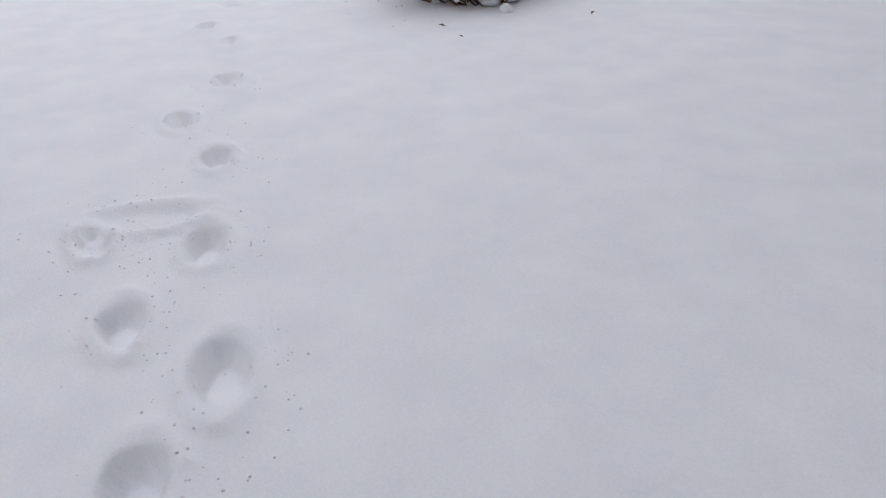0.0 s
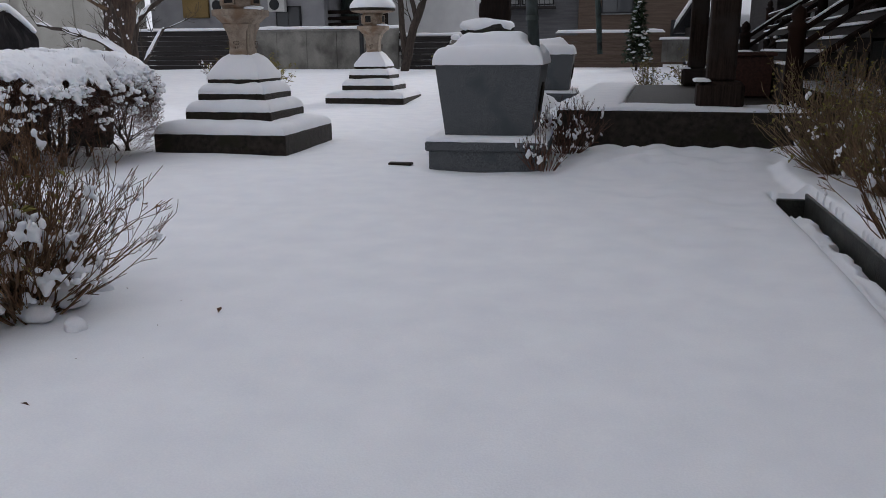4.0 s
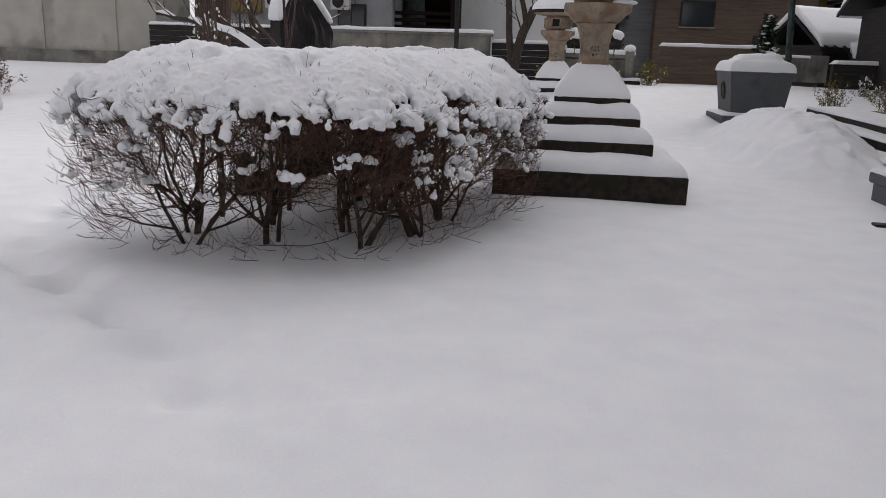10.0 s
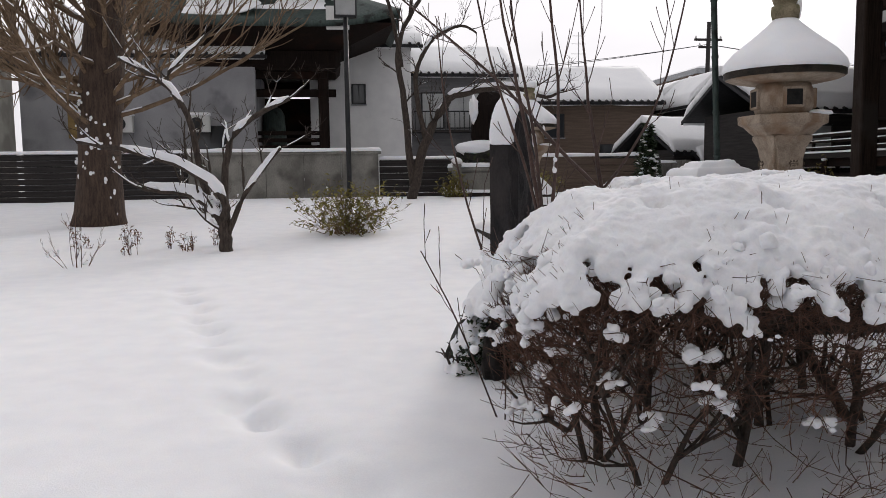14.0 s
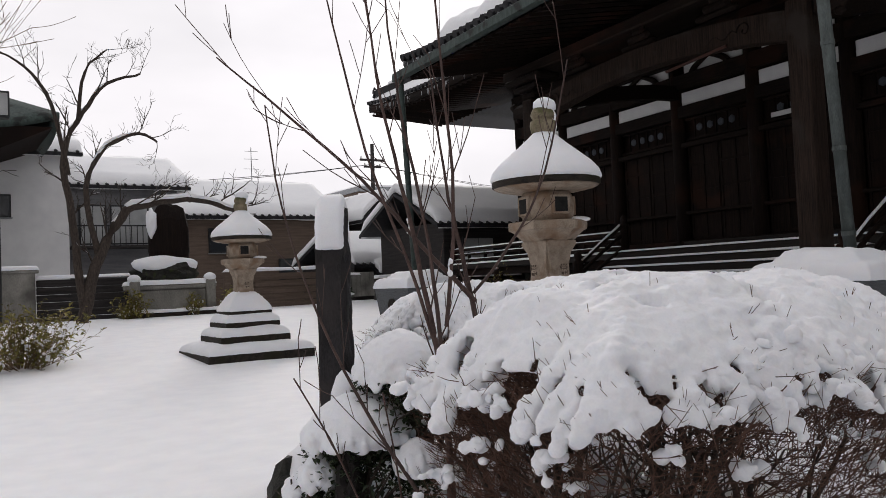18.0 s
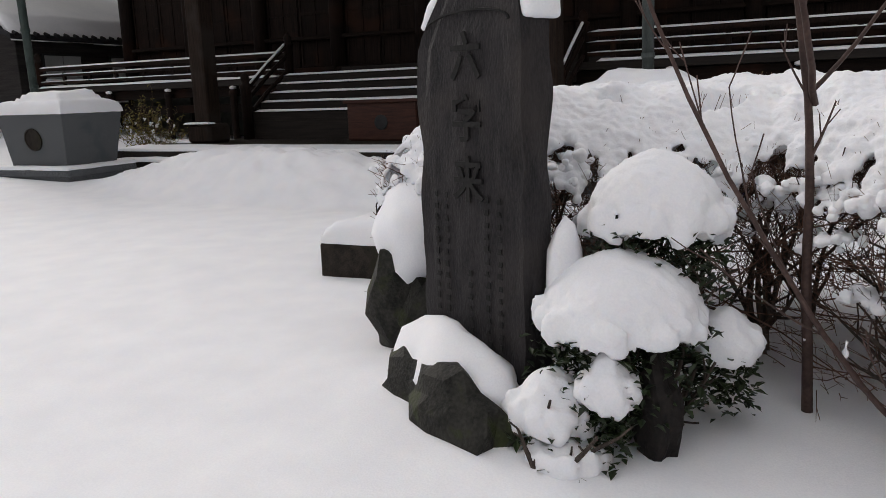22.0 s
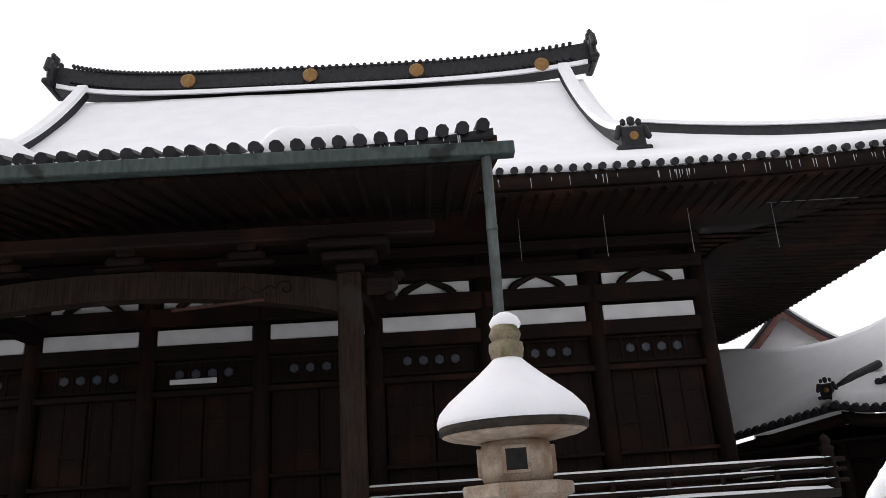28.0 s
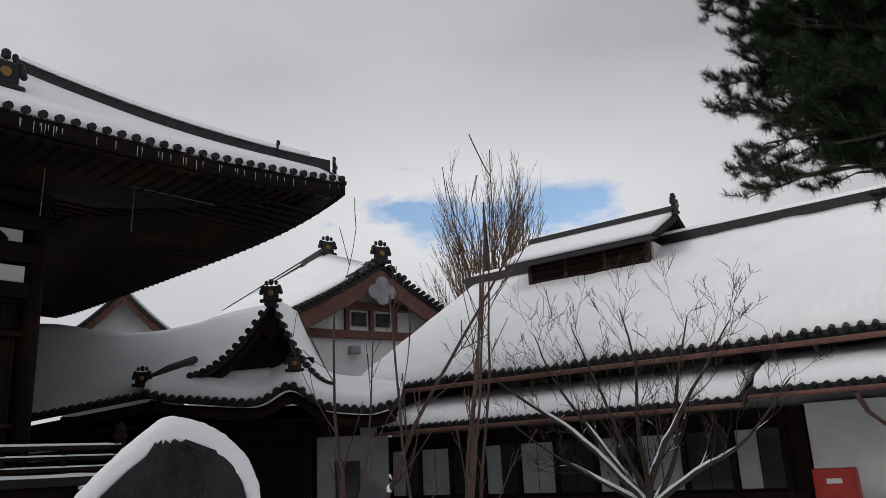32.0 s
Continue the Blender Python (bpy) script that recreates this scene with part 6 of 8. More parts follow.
shrub((-1.6, 9.9, 0.05), 0.35, 0.5, 24, 25, "small bare shrub under snow", 0.0, LEAF_BROWN, 25, TWIG_RED)
fallen = random.Random(3)
for k in range(26):
    a, f = fallen.uniform(0, 6.28), fallen.uniform(0.3, 1.3)
    p = Vector((-4.0 + f * math.cos(a), 3.95 + 0.7 * f * math.sin(a), 0))
    p.z = ground_height(p.x, p.y) + 0.006
    solid("fallen_leaf", leaves([Vector((0, 0, 0))], fallen.choice((0.015, 0.02, 0.05)), fallen, 0.0), LEAF_BROWN, "dry brown leaf lying on the snow", "leaf", tuple(p), group="fallen leaves")

# ---- inscribed stone ----
stele = thing("memorial_stone", "tall dark inscribed slate stone with a snow cap", "memorial stone", (-9.12, 10.68, 0), turn=-120.5)


def slab_edges(z):
    """The slab's two edges at a height: a slanting shoulder on one side, a fuller one on the other."""
    low = min(1.0, max(0.0, (z - 1.56) / 0.39))
    full = min(1.0, max(0.0, (z - 1.64) / 0.31))
    chip = 0.008 * nz(0, 0, z, 3)
    return 0.03 - (0.39 + chip) * (1 - low ** 1.45), 0.03 + (0.30 + chip) * (1 - full ** 2.4) ** 0.6


sv, sf = [], []
NZ, NX = 34, 12
for side in (0, 1):
    for i in range(NZ + 1):
        z = 0.12 + 1.83 * i / NZ
        xa, xb = slab_edges(z)
        xa, xb = min(xa, -0.02), max(xb, 0.08)
        for j in range(NX + 1):
            s = 2 * j / NX - 1
            bulge = 0.05 * (1 - s * s) ** 0.5
            d = -0.02 if side == 0 else 0.13 + bulge * 0.6
            sv.append(((xa + xb) / 2 + s * (xb - xa) / 2 + 0.02 * nz(s, z, side, 4), d + (0.012 * nz(s * 2, z * 2, side * 5, 2.0) if side == 0 else 0.04 * nz(s * 2, z * 2, 5, 2)), z + 0.03 * nz(s, z, 2 + side, 5)))
W_, H_ = NX + 1, (NX + 1) * (NZ + 1)
for i in range(NZ):
    for j in range(NX):
        a, b, c, d = i * W_ + j, i * W_ + j + 1, (i + 1) * W_ + j + 1, (i + 1) * W_ + j
        sf += [(a, b, c, d), (H_ + a, H_ + d, H_ + c, H_ + b)]
    for j, flip in ((0, 0), (NX, 1)):
        a, b = i * W_ + j, (i + 1) * W_ + j
        sf.append((a, b, H_ + b, H_ + a) if not flip else (a, H_ + a, H_ + b, b))
for j in range(NX):
    a, b = NZ * W_ + j, NZ * W_ + j + 1
    sf.append((a, b, H_ + b, H_ + a))
slab = part("slab", (sv, sf), SLATE, stele, "rough dark slate slab", False)
for i, ch in enumerate("六字来"):
    text_mesh("carved_character", ch, 0.205, INK, slab, (0.0, -0.032, 1.52 - 0.255 * i), 0, 90, 0.004)
marks = random.Random(9)
for cx in (-0.23, -0.16, 0.0, 0.12, 0.20):
    for i in range(14 if cx else 11):
        z = (0.95 if cx else 0.62) - i * 0.052
        if z < 0.1:
            continue
        glyph = [((cx + marks.uniform(-0.006, 0.006), -0.033, z), (0.022 * marks.uniform(0.6, 1.2), 0.004, 0.026 * marks.uniform(0.6, 1.1))),
                 ((cx + marks.uniform(-0.004, 0.004), -0.0335, z - 0.010), (0.030 * marks.uniform(0.5, 1.1), 0.004, 0.008))]
        part("worn_glyph", boxes(glyph), INK, slab)
arch = [Vector((0.27 * math.cos(math.pi * k / 16), -0.028, 1.66 + 0.055 * math.sin(math.pi * k / 16))) for k in range(17)]
part("panel_groove", tubes([(arch, [0.006] * 17)], 5), INK, slab, "shallow arched groove over the writing")
cap = []
for i in range(60):
    # from one shoulder over the top to the other
    u = i / 59
    side = 0 if u < 0.5 else 1
    z = 1.66 + 0.29 * (1 - (abs(2 * u - 1)) ** 1.7) if not side else 1.66 + 0.29 * (1 - (abs(2 * u - 1)) ** 2.6)
    x = slab_edges(z)[side]
    thick = 0.022 + 0.036 * math.sin(math.pi * u) ** 0.8
    for dy in (0.02, 0.06, 0.10, 0.13):
        cap.append(((x + (0.012 if side else -0.012) * abs(2 * u - 1), dy, z + thick * 0.75), (thick + 0.014, 0.042, thick * 1.05)))
snow_mass("snow_cap", balls(cap), stele, "smooth thick snow along the stone's top", 0.014, 4, "", 0.012)
part("side_snow", joined([blob(0.12, (0.40, 0.14, 0.62), (0.5, 0.8, 2.3), 0.2, 3)]), SNOW, stele, "snow plastered on the stone's flank", True)


def boulder(at, r, squash, seed, label, snow=0.12, snow_at=(0, 0, 0), turn=0):
    ob = thing("boulder", label, "rock", at, turn=turn)
    part("rock", blob(r, (0, 0, 0), squash, 0.5, seed, 3, 1.3), ROCK, ob, "rough dark rock")
    if snow:
        part("rock_snow", blob(r * 0.98, (snow_at[0], snow_at[1], r * squash[2] * 0.35 + snow_at[2]), (squash[0] * 0.98, squash[1] * 0.98, squash[2] * 0.85), 0.25, seed + 1, 3, 1.5), SNOW, ob, "snow on the rock", True)
    return ob


boulder((-9.29, 10.74, 0.04), 0.44, (1.02, 0.48, 0.60), 4, "dark rock at the foot of the memorial stone under snow", 0.10, (0.10, -0.07, 0.035), 53)
boulder((-8.40, 11.26, 0.22), 0.36, (0.82, 0.75, 1.0), 9, "upright mossy rock half covered by snow", 0.12, (0.0, 0.0, 0.30), 20)

# ---- cloud-pruned azalea, saplings ----


def azalea(at, domes, seed, label, stub=None):
    """An evergreen with leafy pads under domes of snow: domes are (x, y, z, radius, height)."""
    r = random.Random(seed)
    ob = thing("azalea", label, "evergreen shrub", at)
    lines = []
    for n, (x, y, z, rad, ht) in enumerate(domes):
        spots = []
        for k in range(int(8500 * rad * rad) + 320):
            a, f = r.uniform(0, 6.283), math.sqrt(r.random())
            zz = z - 0.12 - 0.25 * rad + r.uniform(-0.17, 0.13) + 0.10 * (1 - f)
            spots.append(Vector((x + f * rad * 1.07 * math.cos(a), y + f * rad * 1.07 * math.sin(a), zz - 0.10 * r.random() * (1.1 - f))))
        part("leaf_pad", leaves(spots, 0.048, r, 0.0), LEAF_DARK, ob, "small dark green leaves", False, "stuff")

        def dome(u, v, x=x, y=y, z=z, rad=rad, ht=ht, n=n):
            f = v
            a = 2 * math.pi * u
            rr = rad * f * (1 + 0.10 * nz(math.cos(a) * 2, math.sin(a) * 2, n + seed, 1.0) + 0.05 * nz(math.cos(a) * 5, math.sin(a) * 5, n + seed))
            drop = 0.05 * max(0.0, nz(math.cos(a) * 4, math.sin(a) * 4, n * 3 + seed, 1.6)) * smooth((f - 0.8) / 0.2)
            return (x + rr * math.cos(a), y + rr * math.sin(a), z + ht * math.sqrt(max(0.0, 1 - f ** 2.2)) - 0.05 * f - drop + 0.02 * nz(rr * math.cos(a), rr * math.sin(a), n, 5))
        rows = [((x + rad * (0.80 + 0.2 * r.random()) * math.cos(a), y + rad * (0.80 + 0.2 * r.random()) * math.sin(a), z - 0.02 - r.random() ** 2 * 0.06), (0.025 + 0.06 * rad * r.random(), 0.04 + 0.1 * rad * r.random(), 0.045 + 0.03 * r.random())) for a in [6.2832 * q / 26 + r.uniform(-0.1, 0.1) for q in range(26)]]
        snow_mass("snow_dome", joined([sheet(dome, 40, 10, lambda u, v: 0.045 + 0.05 * (1 - v)), balls(rows)]), ob, "dome of snow with a ragged rim", 0.014, 2, "", 0.022)
        for k in range(5):
            grow(r, Vector((r.uniform(-0.08, 0.08), r.uniform(-0.08, 0.08), 0)), Vector((x, y, max(0.1, z - 0.05))) + Vector((r.uniform(-0.2, 0.2), r.uniform(-0.2, 0.2), 0)), math.sqrt(x * x + y * y + z * z) * 0.72, 0.014, 1, lines, 0.12, 3, 0.5, 0.25, 0.02, 5, 0.004)
    part("branchwork", tubes(plain(lines), 5), BARK, ob, "dark branches", False, "stuff")
    if stub:
        part("trunk", blob(0.11, (0, 0, 0.16), (0.85, 0.8, 2.4), 0.35, seed, 3, 1.6), BLACK_BARK, ob, "thick black trunk stub")
    return ob


azalea((-9.38, 9.86, 0), [(0.40, 0.08, 0.90, 0.28, 0.24), (0.15, 0.18, 0.55, 0.33, 0.22), (0.34, -0.20, 0.42, 0.13, 0.11)], 5, "dark evergreen azalea pruned into pads under domes of snow", True)
azalea((-9.60, 10.22, 0), [(0.14, 0.03, 0.21, 0.16, 0.14), (0.09, -0.19, 0.34, 0.09, 0.12), (0.05, -0.05, 0.07, 0.13, 0.05)], 6, "low evergreen azalea half buried in snow")


def sapling(at, stems, seed, label, mat=TWIG_SAP, twig=(0.22, 0.55), every=2):
    """stems: rows of (points of the stem, radius at the foot)."""
    r = random.Random(seed)
    ob = thing("sapling", label, "young tree", at)
    main, small = [], []
    limbs_from(r, [[Vector(p) for p in pts] for pts, _ in stems], [(w_, 0.004) for _, w_ in stems], main)
    for pts, rad, d in main:
        part("stem", tubes([(pts, rad)], 7), mat, ob, "slim red-brown stem", True)
    twig_out(r, main, small, every, twig, 1, 0.36, 2, 0.07, 0.05, 0.45, 5, 0.0024, 0.42)
    part("twig_mass", tubes(plain(small), 4), mat, ob, "fine upright twigs", False, "stuff")
    bits = []
    for pts, rad, d in main:
        if rad[0] > 0.011:
            c = pts[r.randint(2, len(pts) // 3)]
            for m_ in range(4):
                e = r.uniform(0.007, 0.017)
                bits.append((tuple(c + Vector((r.uniform(-0.012, 0.012), r.uniform(-0.012, 0.012), 0.02 * m_))), (e, e, e * 1.4)))
    if bits:
        snow_mass("caught_snow", balls(bits), ob, "snow caught in the forks", 0.009, 1, "stuff")
    return ob


sapling((-9.24, 8.98, 0), [
    ([(0, 0, -0.05), (0.0, 0.03, 0.6), (-0.03, 0.06, 1.1), (-0.14, 0.10, 1.8), (-0.24, 0.13, 2.3), (-0.32, 0.14, 2.95)], 0.022),
    ([(-0.02, 0.03, 0.05), (-0.02, 0.0, 0.5), (-0.05, -0.02, 1.0), (-0.10, -0.02, 1.6), (-0.22, 0.0, 2.3), (-0.28, 0.02, 2.95)], 0.018),
    ([(0.0, 0.03, 0.9), (-0.10, 0.10, 1.4), (-0.30, 0.22, 2.1), (-0.45, 0.30, 2.9)], 0.012),
    ([(0.0, 0.0, 1.2), (0.02, -0.08, 1.8), (-0.05, -0.14, 2.4), (-0.12, -0.18, 3.0)], 0.012),
    ([(0.0, 0.05, 0.15), (-0.12, 0.28, 0.45), (-0.26, 0.52, 0.85), (-0.38, 0.78, 1.35), (-0.46, 0.98, 1.9), (-0.50, 1.08, 2.5)], 0.012),
], 21, "slender red-brown sapling with several bare stems")
sapling((-8.78, 9.33, 0), [
    ([(0, 0, -0.05), (0.0, 0.03, 0.7), (0.0, 0.05, 1.2), (-0.05, 0.12, 1.7), (-0.08, 0.2, 2.1), (-0.12, 0.24, 2.7)], 0.024),
    ([(0.0, 0.04, 1.30), (-0.30, 0.10, 1.62), (-0.62, 0.2, 2.0), (-1.00, 0.3, 2.35), (-1.34, 0.4, 2.65)], 0.015),
    ([(0.0, 0.05, 1.35), (0.12, -0.16, 1.62), (0.22, -0.36, 2.0), (0.3, -0.5, 2.6)], 0.010),
], 22, "slender bare sapling with a leaning limb in front of the hedge")
sapling((-9.62, 9.05, 0), [
    ([(0.1, 0.05, -0.05), (-0.05, 0.08, 0.35), (-0.20, 0.10, 0.7), (-0.35, 0.15, 1.0)], 0.006),
    ([(0.12, 0.0, -0.05), (0.12, 0.0, 0.4), (0.05, 0.02, 0.9)], 0.005),
], 23, "thin bare shoots beside the hedge", TWIG_SAP, (0.12, 0.25))

# ---- trees on the north side ----


def snowy_tree(at, limbs, seed, label, name="plum_tree", mat=BARK, depth=3, snow_min=0.008, forks=3, spread=0.55, wander=0.16, lift=0.05, shrink=0.55, snow=True, sides=6):
    """limbs: rows of (direction, length, radius)."""
    r = random.Random(seed)
    ob = thing(name, label, "tree", at)
    lines = []
    for way, ln, rad in limbs:
        grow(r, Vector((r.uniform(-0.05, 0.05), r.uniform(-0.05, 0.05), -0.1)), Vector(way), ln, rad, depth, lines, wander, forks, spread, shrink, lift, 7, 0.004)
    part("trunk", tubes([q[:2] for q in lines if q[2] >= depth], 9), mat, ob, "dark rough trunk and limbs", True)
    part("branchwork", tubes([q[:2] for q in lines if q[2] < depth], sides - 2), mat, ob, "bare branches", False, "stuff")
    if snow:
        part("branch_snow", tubes(snow_lines(lines, snow_min, 0.9, 1.15, r, 0.85), 5), SNOW, ob, "snow lying along the branches", True, "stuff")
    return ob


def trained_tree(name, at, limbs, seed, label, mat=BARK, every=3, twig=(0.5, 1.1), forks=3, depth=2, snow_min=0.02, snow_thick=1.1, lift=0.08, shrink=0.5, thin=0.45, snow_keep=0.9, spread=0.5):
    """limbs: rows of (points, radius at the foot, radius at the tip)."""
    r = random.Random(seed)
    ob = thing(name, label, "tree", at)
    main, small = [], []
    limbs_from(r, [[Vector(p) for p in pts] for pts, *_ in limbs], [(a, b) for _, a, b in limbs], main)
    for n, (pts, rad, d) in enumerate(main):
        part("trunk" if n == 0 else "limb", tubes([(pts, rad)], 9), mat, ob, "dark rough limb", True)
    twig_out(r, main, small, every, twig, depth, spread, forks, lift, 0.16, thin, 4, 0.004, shrink)
    part("branchwork", tubes(plain(small), 4), mat, ob, "bare branches", False, "stuff")
    part("limb_snow", tubes(snow_lines(main, snow_min, 0.86, snow_thick, r, 0.97), 7), SNOW, ob, "thick snow lying along the limbs", True, "stuff")
    part("branch_snow", tubes(snow_lines(small, 0.007, 0.85, 1.1, r, snow_keep * 0.75), 5), SNOW, ob, "snow lying along the branches", True, "stuff")
    return ob


trained_tree("plum_tree", (-12.45, 18.9, 0.12), [
    ([(0.1, 0, -0.15), (0.05, 0, 0.35), (-0.1, 0.1, 0.7), (-0.65, 0.3, 1.05), (-1.4, 0.5, 1.12)], 0.13, 0.05),
    ([(0.0, 0, 0.4), (0.1, -0.1, 0.9), (-0.5, -0.2, 1.45), (-1.3, -0.3, 1.75), (-2.25, -0.3, 1.92)], 0.085, 0.035),
    ([(-0.1, 0.1, 0.6), (-0.3, 0.2, 1.3), (-0.52, 0.2, 2.4), (-0.95, 0.1, 3.0), (-1.6, 0.0, 3.35)], 0.075, 0.03),
    ([(0.1, 0, 0.4), (0.12, 0.1, 1.5), (0.4, 0.2, 2.2), (1.25, 0.3, 2.7)], 0.075, 0.04),
    ([(0.1, 0, 0.2), (0.45, -0.1, 1.0), (1.1, -0.2, 1.8)], 0.06, 0.03),
    ([(-0.62, 0.2, 2.55), (-0.85, 0.3, 3.05), (-0.5, 0.3, 3.5), (0.1, 0.3, 4.0)], 0.045, 0.015),
], 31, "spreading old plum tree with snow along its bare limbs", BARK, 2, (0.5, 1.0), 3, 2, 0.02, 1.5)
trained_tree("garden_tree", (-8.0, 29.3, 0.55), [
    ([(0, 0, -0.2), (0.4, 0, 1.6), (1.1, 0, 3.0), (1.9, 0, 3.45), (3.3, 0, 3.6), (4.4, 0, 3.3), (5.0, 0, 3.5)], 0.17, 0.05),
    ([(0.1, 0, 0.5), (-0.15, 0.1, 3.0), (-0.3, 0.2, 4.8), (0.2, 0.2, 6.0), (0.9, 0.2, 6.9), (1.8, 0.2, 7.3)], 0.12, 0.03),
    ([(-0.2, 0.1, 4.2), (-0.6, 0.2, 6.2), (-1.2, 0.3, 7.2), (-2.0, 0.3, 7.6)], 0.07, 0.02),
    ([(0.5, 0, 2.0), (0.2, -0.2, 3.8), (0.7, -0.3, 5.0), (1.6, -0.3, 5.4), (2.1, -0.3, 5.2)], 0.09, 0.03),
    ([(0.1, 0.2, 5.8), (0.3, 0.2, 7.2), (0.9, 0.2, 7.9)], 0.06, 0.02),
], 33, "twisted bare garden tree with one long snowy bough", BARK, 2, (0.7, 1.3), 4, 2, 0.05, 1.0, 0.06, 0.5, 0.4, 0.3)

# the big ginkgo
r = random.Random(41)
ginkgo = thing("ginkgo_tree", "massive old bare tree with upswept ochre branches", "tree", (-15.85, 23.8, 0.3))
trunk = [Vector((-0.05, 0, -0.3)), Vector((0.0, 0, 0.3)), Vector((0.06, 0, 1.5)), Vector((0.14, 0, 2.8)), Vector((0.30, 0, 4.2)), Vector((0.52, 0, 6.5)), Vector((0.7, 0, 9.5)), Vector((0.9, 0.1, 13))]
part("trunk", tubes([(trunk, [0.72, 0.56, 0.46, 0.50, 0.46, 0.36, 0.24, 0.08])], 18), TREE_BARK, ginkgo, "thick furrowed trunk", True)
lines = []
for k in range(110):
    z = 2.2 + 8.5 * r.random() ** 1.15
    a = r.uniform(0, 6.283)
    base = Vector((0.12 + (z - 2.8) * 0.08, 0, z)) + Vector((0.3 * math.cos(a), 0.3 * math.sin(a), 0))
    up = r.uniform(-0.1, 1.2) if z < 4.5 else r.uniform(0.3, 1.5)
    grow(r, base, Vector((math.cos(a), math.sin(a), up)), r.uniform(2.8, 5.2) * (1.15 - 0.05 * z), 0.058 * (1.2 - 0.06 * z), 2, lines, 0.09, 7, 0.40, 0.48, 0.07, 7, 0.005)
part("branchwork", tubes(plain(lines), 4), GINKGO, ginkgo, "dense upswept ochre branches", False, "stuff")
part("branch_snow", tubes(snow_lines(lines, 0.024, 0.7, 0.9, r, 0.35), 4), SNOW, ginkgo, "snow in the forks", True, "stuff")
bits = []
for k in range(70):
    a, z = r.uniform(3.4, 6.0), 0.2 + 3.2 * r.random() ** 1.5
    c = Vector((0.06 + 0.47 * math.cos(a), 0.47 * math.sin(a), z))
    for q in range(r.randint(1, 3)):
        s = r.uniform(0.012, 0.035)
        bits.append((tuple(c + Vector((r.uniform(-0.05, 0.05), 0, r.uniform(-0.08, 0.08)))), (s * 1.3, s, s * 1.6)))
part("trunk_snow", balls(bits), SNOW, ginkgo, "snow stuck to the bark", True, "stuff")

shrub((-10.15, 20.9, 0.17), 1.25, 0.95, 110, 51, "low shrub with yellow-green leaves and snow on top", 0.75, LEAF_OLIVE, 190, TWIG_TAN, leaf_size=0.11)
shrub((-6.45, 30.2, 0.6), 0.6, 0.75, 45, 52, "small shrub with yellow-green leaves by the wall", 0.8, LEAF_OLIVE, 25, TWIG_TAN, leaf_size=0.12)
shrub((-4.6, 30.3, 0.62), 0.5, 0.6, 30, 53, "small yellowing shrub by the stone bed", 0.6, LEAF_OLIVE, 20, TWIG_TAN, leaf_size=0.11)
shrub((-3.3, 30.4, 0.62), 0.6, 0.7, 35, 54, "small yellowing shrub by the stone bed", 0.7, LEAF_OLIVE, 20, TWIG_TAN, leaf_size=0.11)
shrub((-13.6, 26.0, 0.42), 0.8, 0.8, 40, 55, "bare low shrub under snow", 0.05, LEAF_BROWN, 80, TWIG_RED)
for k, (x, y) in enumerate([(-13.4, 19.3), (-13.0, 19.0), (-14.2, 19.9), (-12.6, 19.6), (-15.0, 19.6), (-13.9, 18.6)]):
    shrub((x, y, 0.1), 0.22, 0.42, 6, 60 + k, "dry weed stalk standing in the snow", 0.9, LEAF_BROWN, 5, TWIG_RED, name="weed", leaf_size=0.05)
shrub((-14.4, 17.3, 0.05), 0.5, 0.9, 9, 70, "thin bare shrub leaning out of the snow", 0.0, LEAF_BROWN, 6, TWIG_RED)

# ---- boundary wall, stone bed, fence ----
bound = thing("wall_north", "stained concrete boundary wall with a snowy coping", "wall", (0, 0, 0), kind="structure")
for k in range(5):
    x = -14.6 + 1.28 * k
    part("panel", box((1.27, 0.2, 1.75), (x, 32.0, 1.25), 0.01), CONCRETE, bound, "stained concrete panel")
part("coping", box((6.6, 0.32, 0.1), (-12.05, 32.0, 2.17), 0.02), CONCRETE, bound)
part("coping_snow", moved(pillow(6.6, 0.34, 0.12, 14, 0.02, 2.0, 0.06), (-12.05, 32.0, 2.22)), SNOW, bound, "snow on the coping", True)
for k in range(9):
    part("slat", box((6.8, 0.06, 0.19), (-18.7, 32.3, 0.5 + 0.2 * k), 0.02, None, 0, (8, 0)), DARK_WALL, bound, "dark corrugated fence board")
part("coping_snow", moved(pillow(6.8, 0.2, 0.10, 12, 0.02, 3.0, 0.05), (-18.7, 32.3, 2.22)), SNOW, bound, "snow on the fence", True)
for k in range(6):
    part("slat", box((2.9, 0.06, 0.22), (-7.35, 32.2, 0.65 + 0.23 * k), 0.02, None, 0, (6, 0)), DARK_WALL, bound, "dark fence board")
part("coping_snow", moved(pillow(2.9, 0.2, 0.09, 10, 0.02, 4.0, 0.05), (-7.35, 32.2, 1.95)), SNOW, bound, "snow on the fence", True)
for k in range(5):
    part("slat", box((4.2, 0.08, 0.24), (-0.6, 33.4, 0.75 + 0.26 * k), 0.02), BROWN_WALL, bound, "brown fence board")
part("coping_snow", moved(pillow(4.2, 0.25, 0.12, 10, 0.02, 5.0, 0.06), (-0.6, 33.4, 2.0)), SNOW, bound, "snow on the fence", True)
for k in range(9):
    part("board", box((0.19, 0.06, 0.95), (1.5 + 0.2 * k, 33.1, 1.35), 0.01), CONCRETE, bound, "pale weathered fence board")
part("coping_snow", moved(pillow(1.2, 0.2, 0.09, 10, 0.02, 5.5, 0.05), (1.9, 33.0, 1.72)), SNOW, bound, "snow on the fence", True)
part("slat", box((9.0, 0.3, 0.9), (8.0, 33.6, 1.1), 0.02), DARK_WALL, bound, "dark low wall")
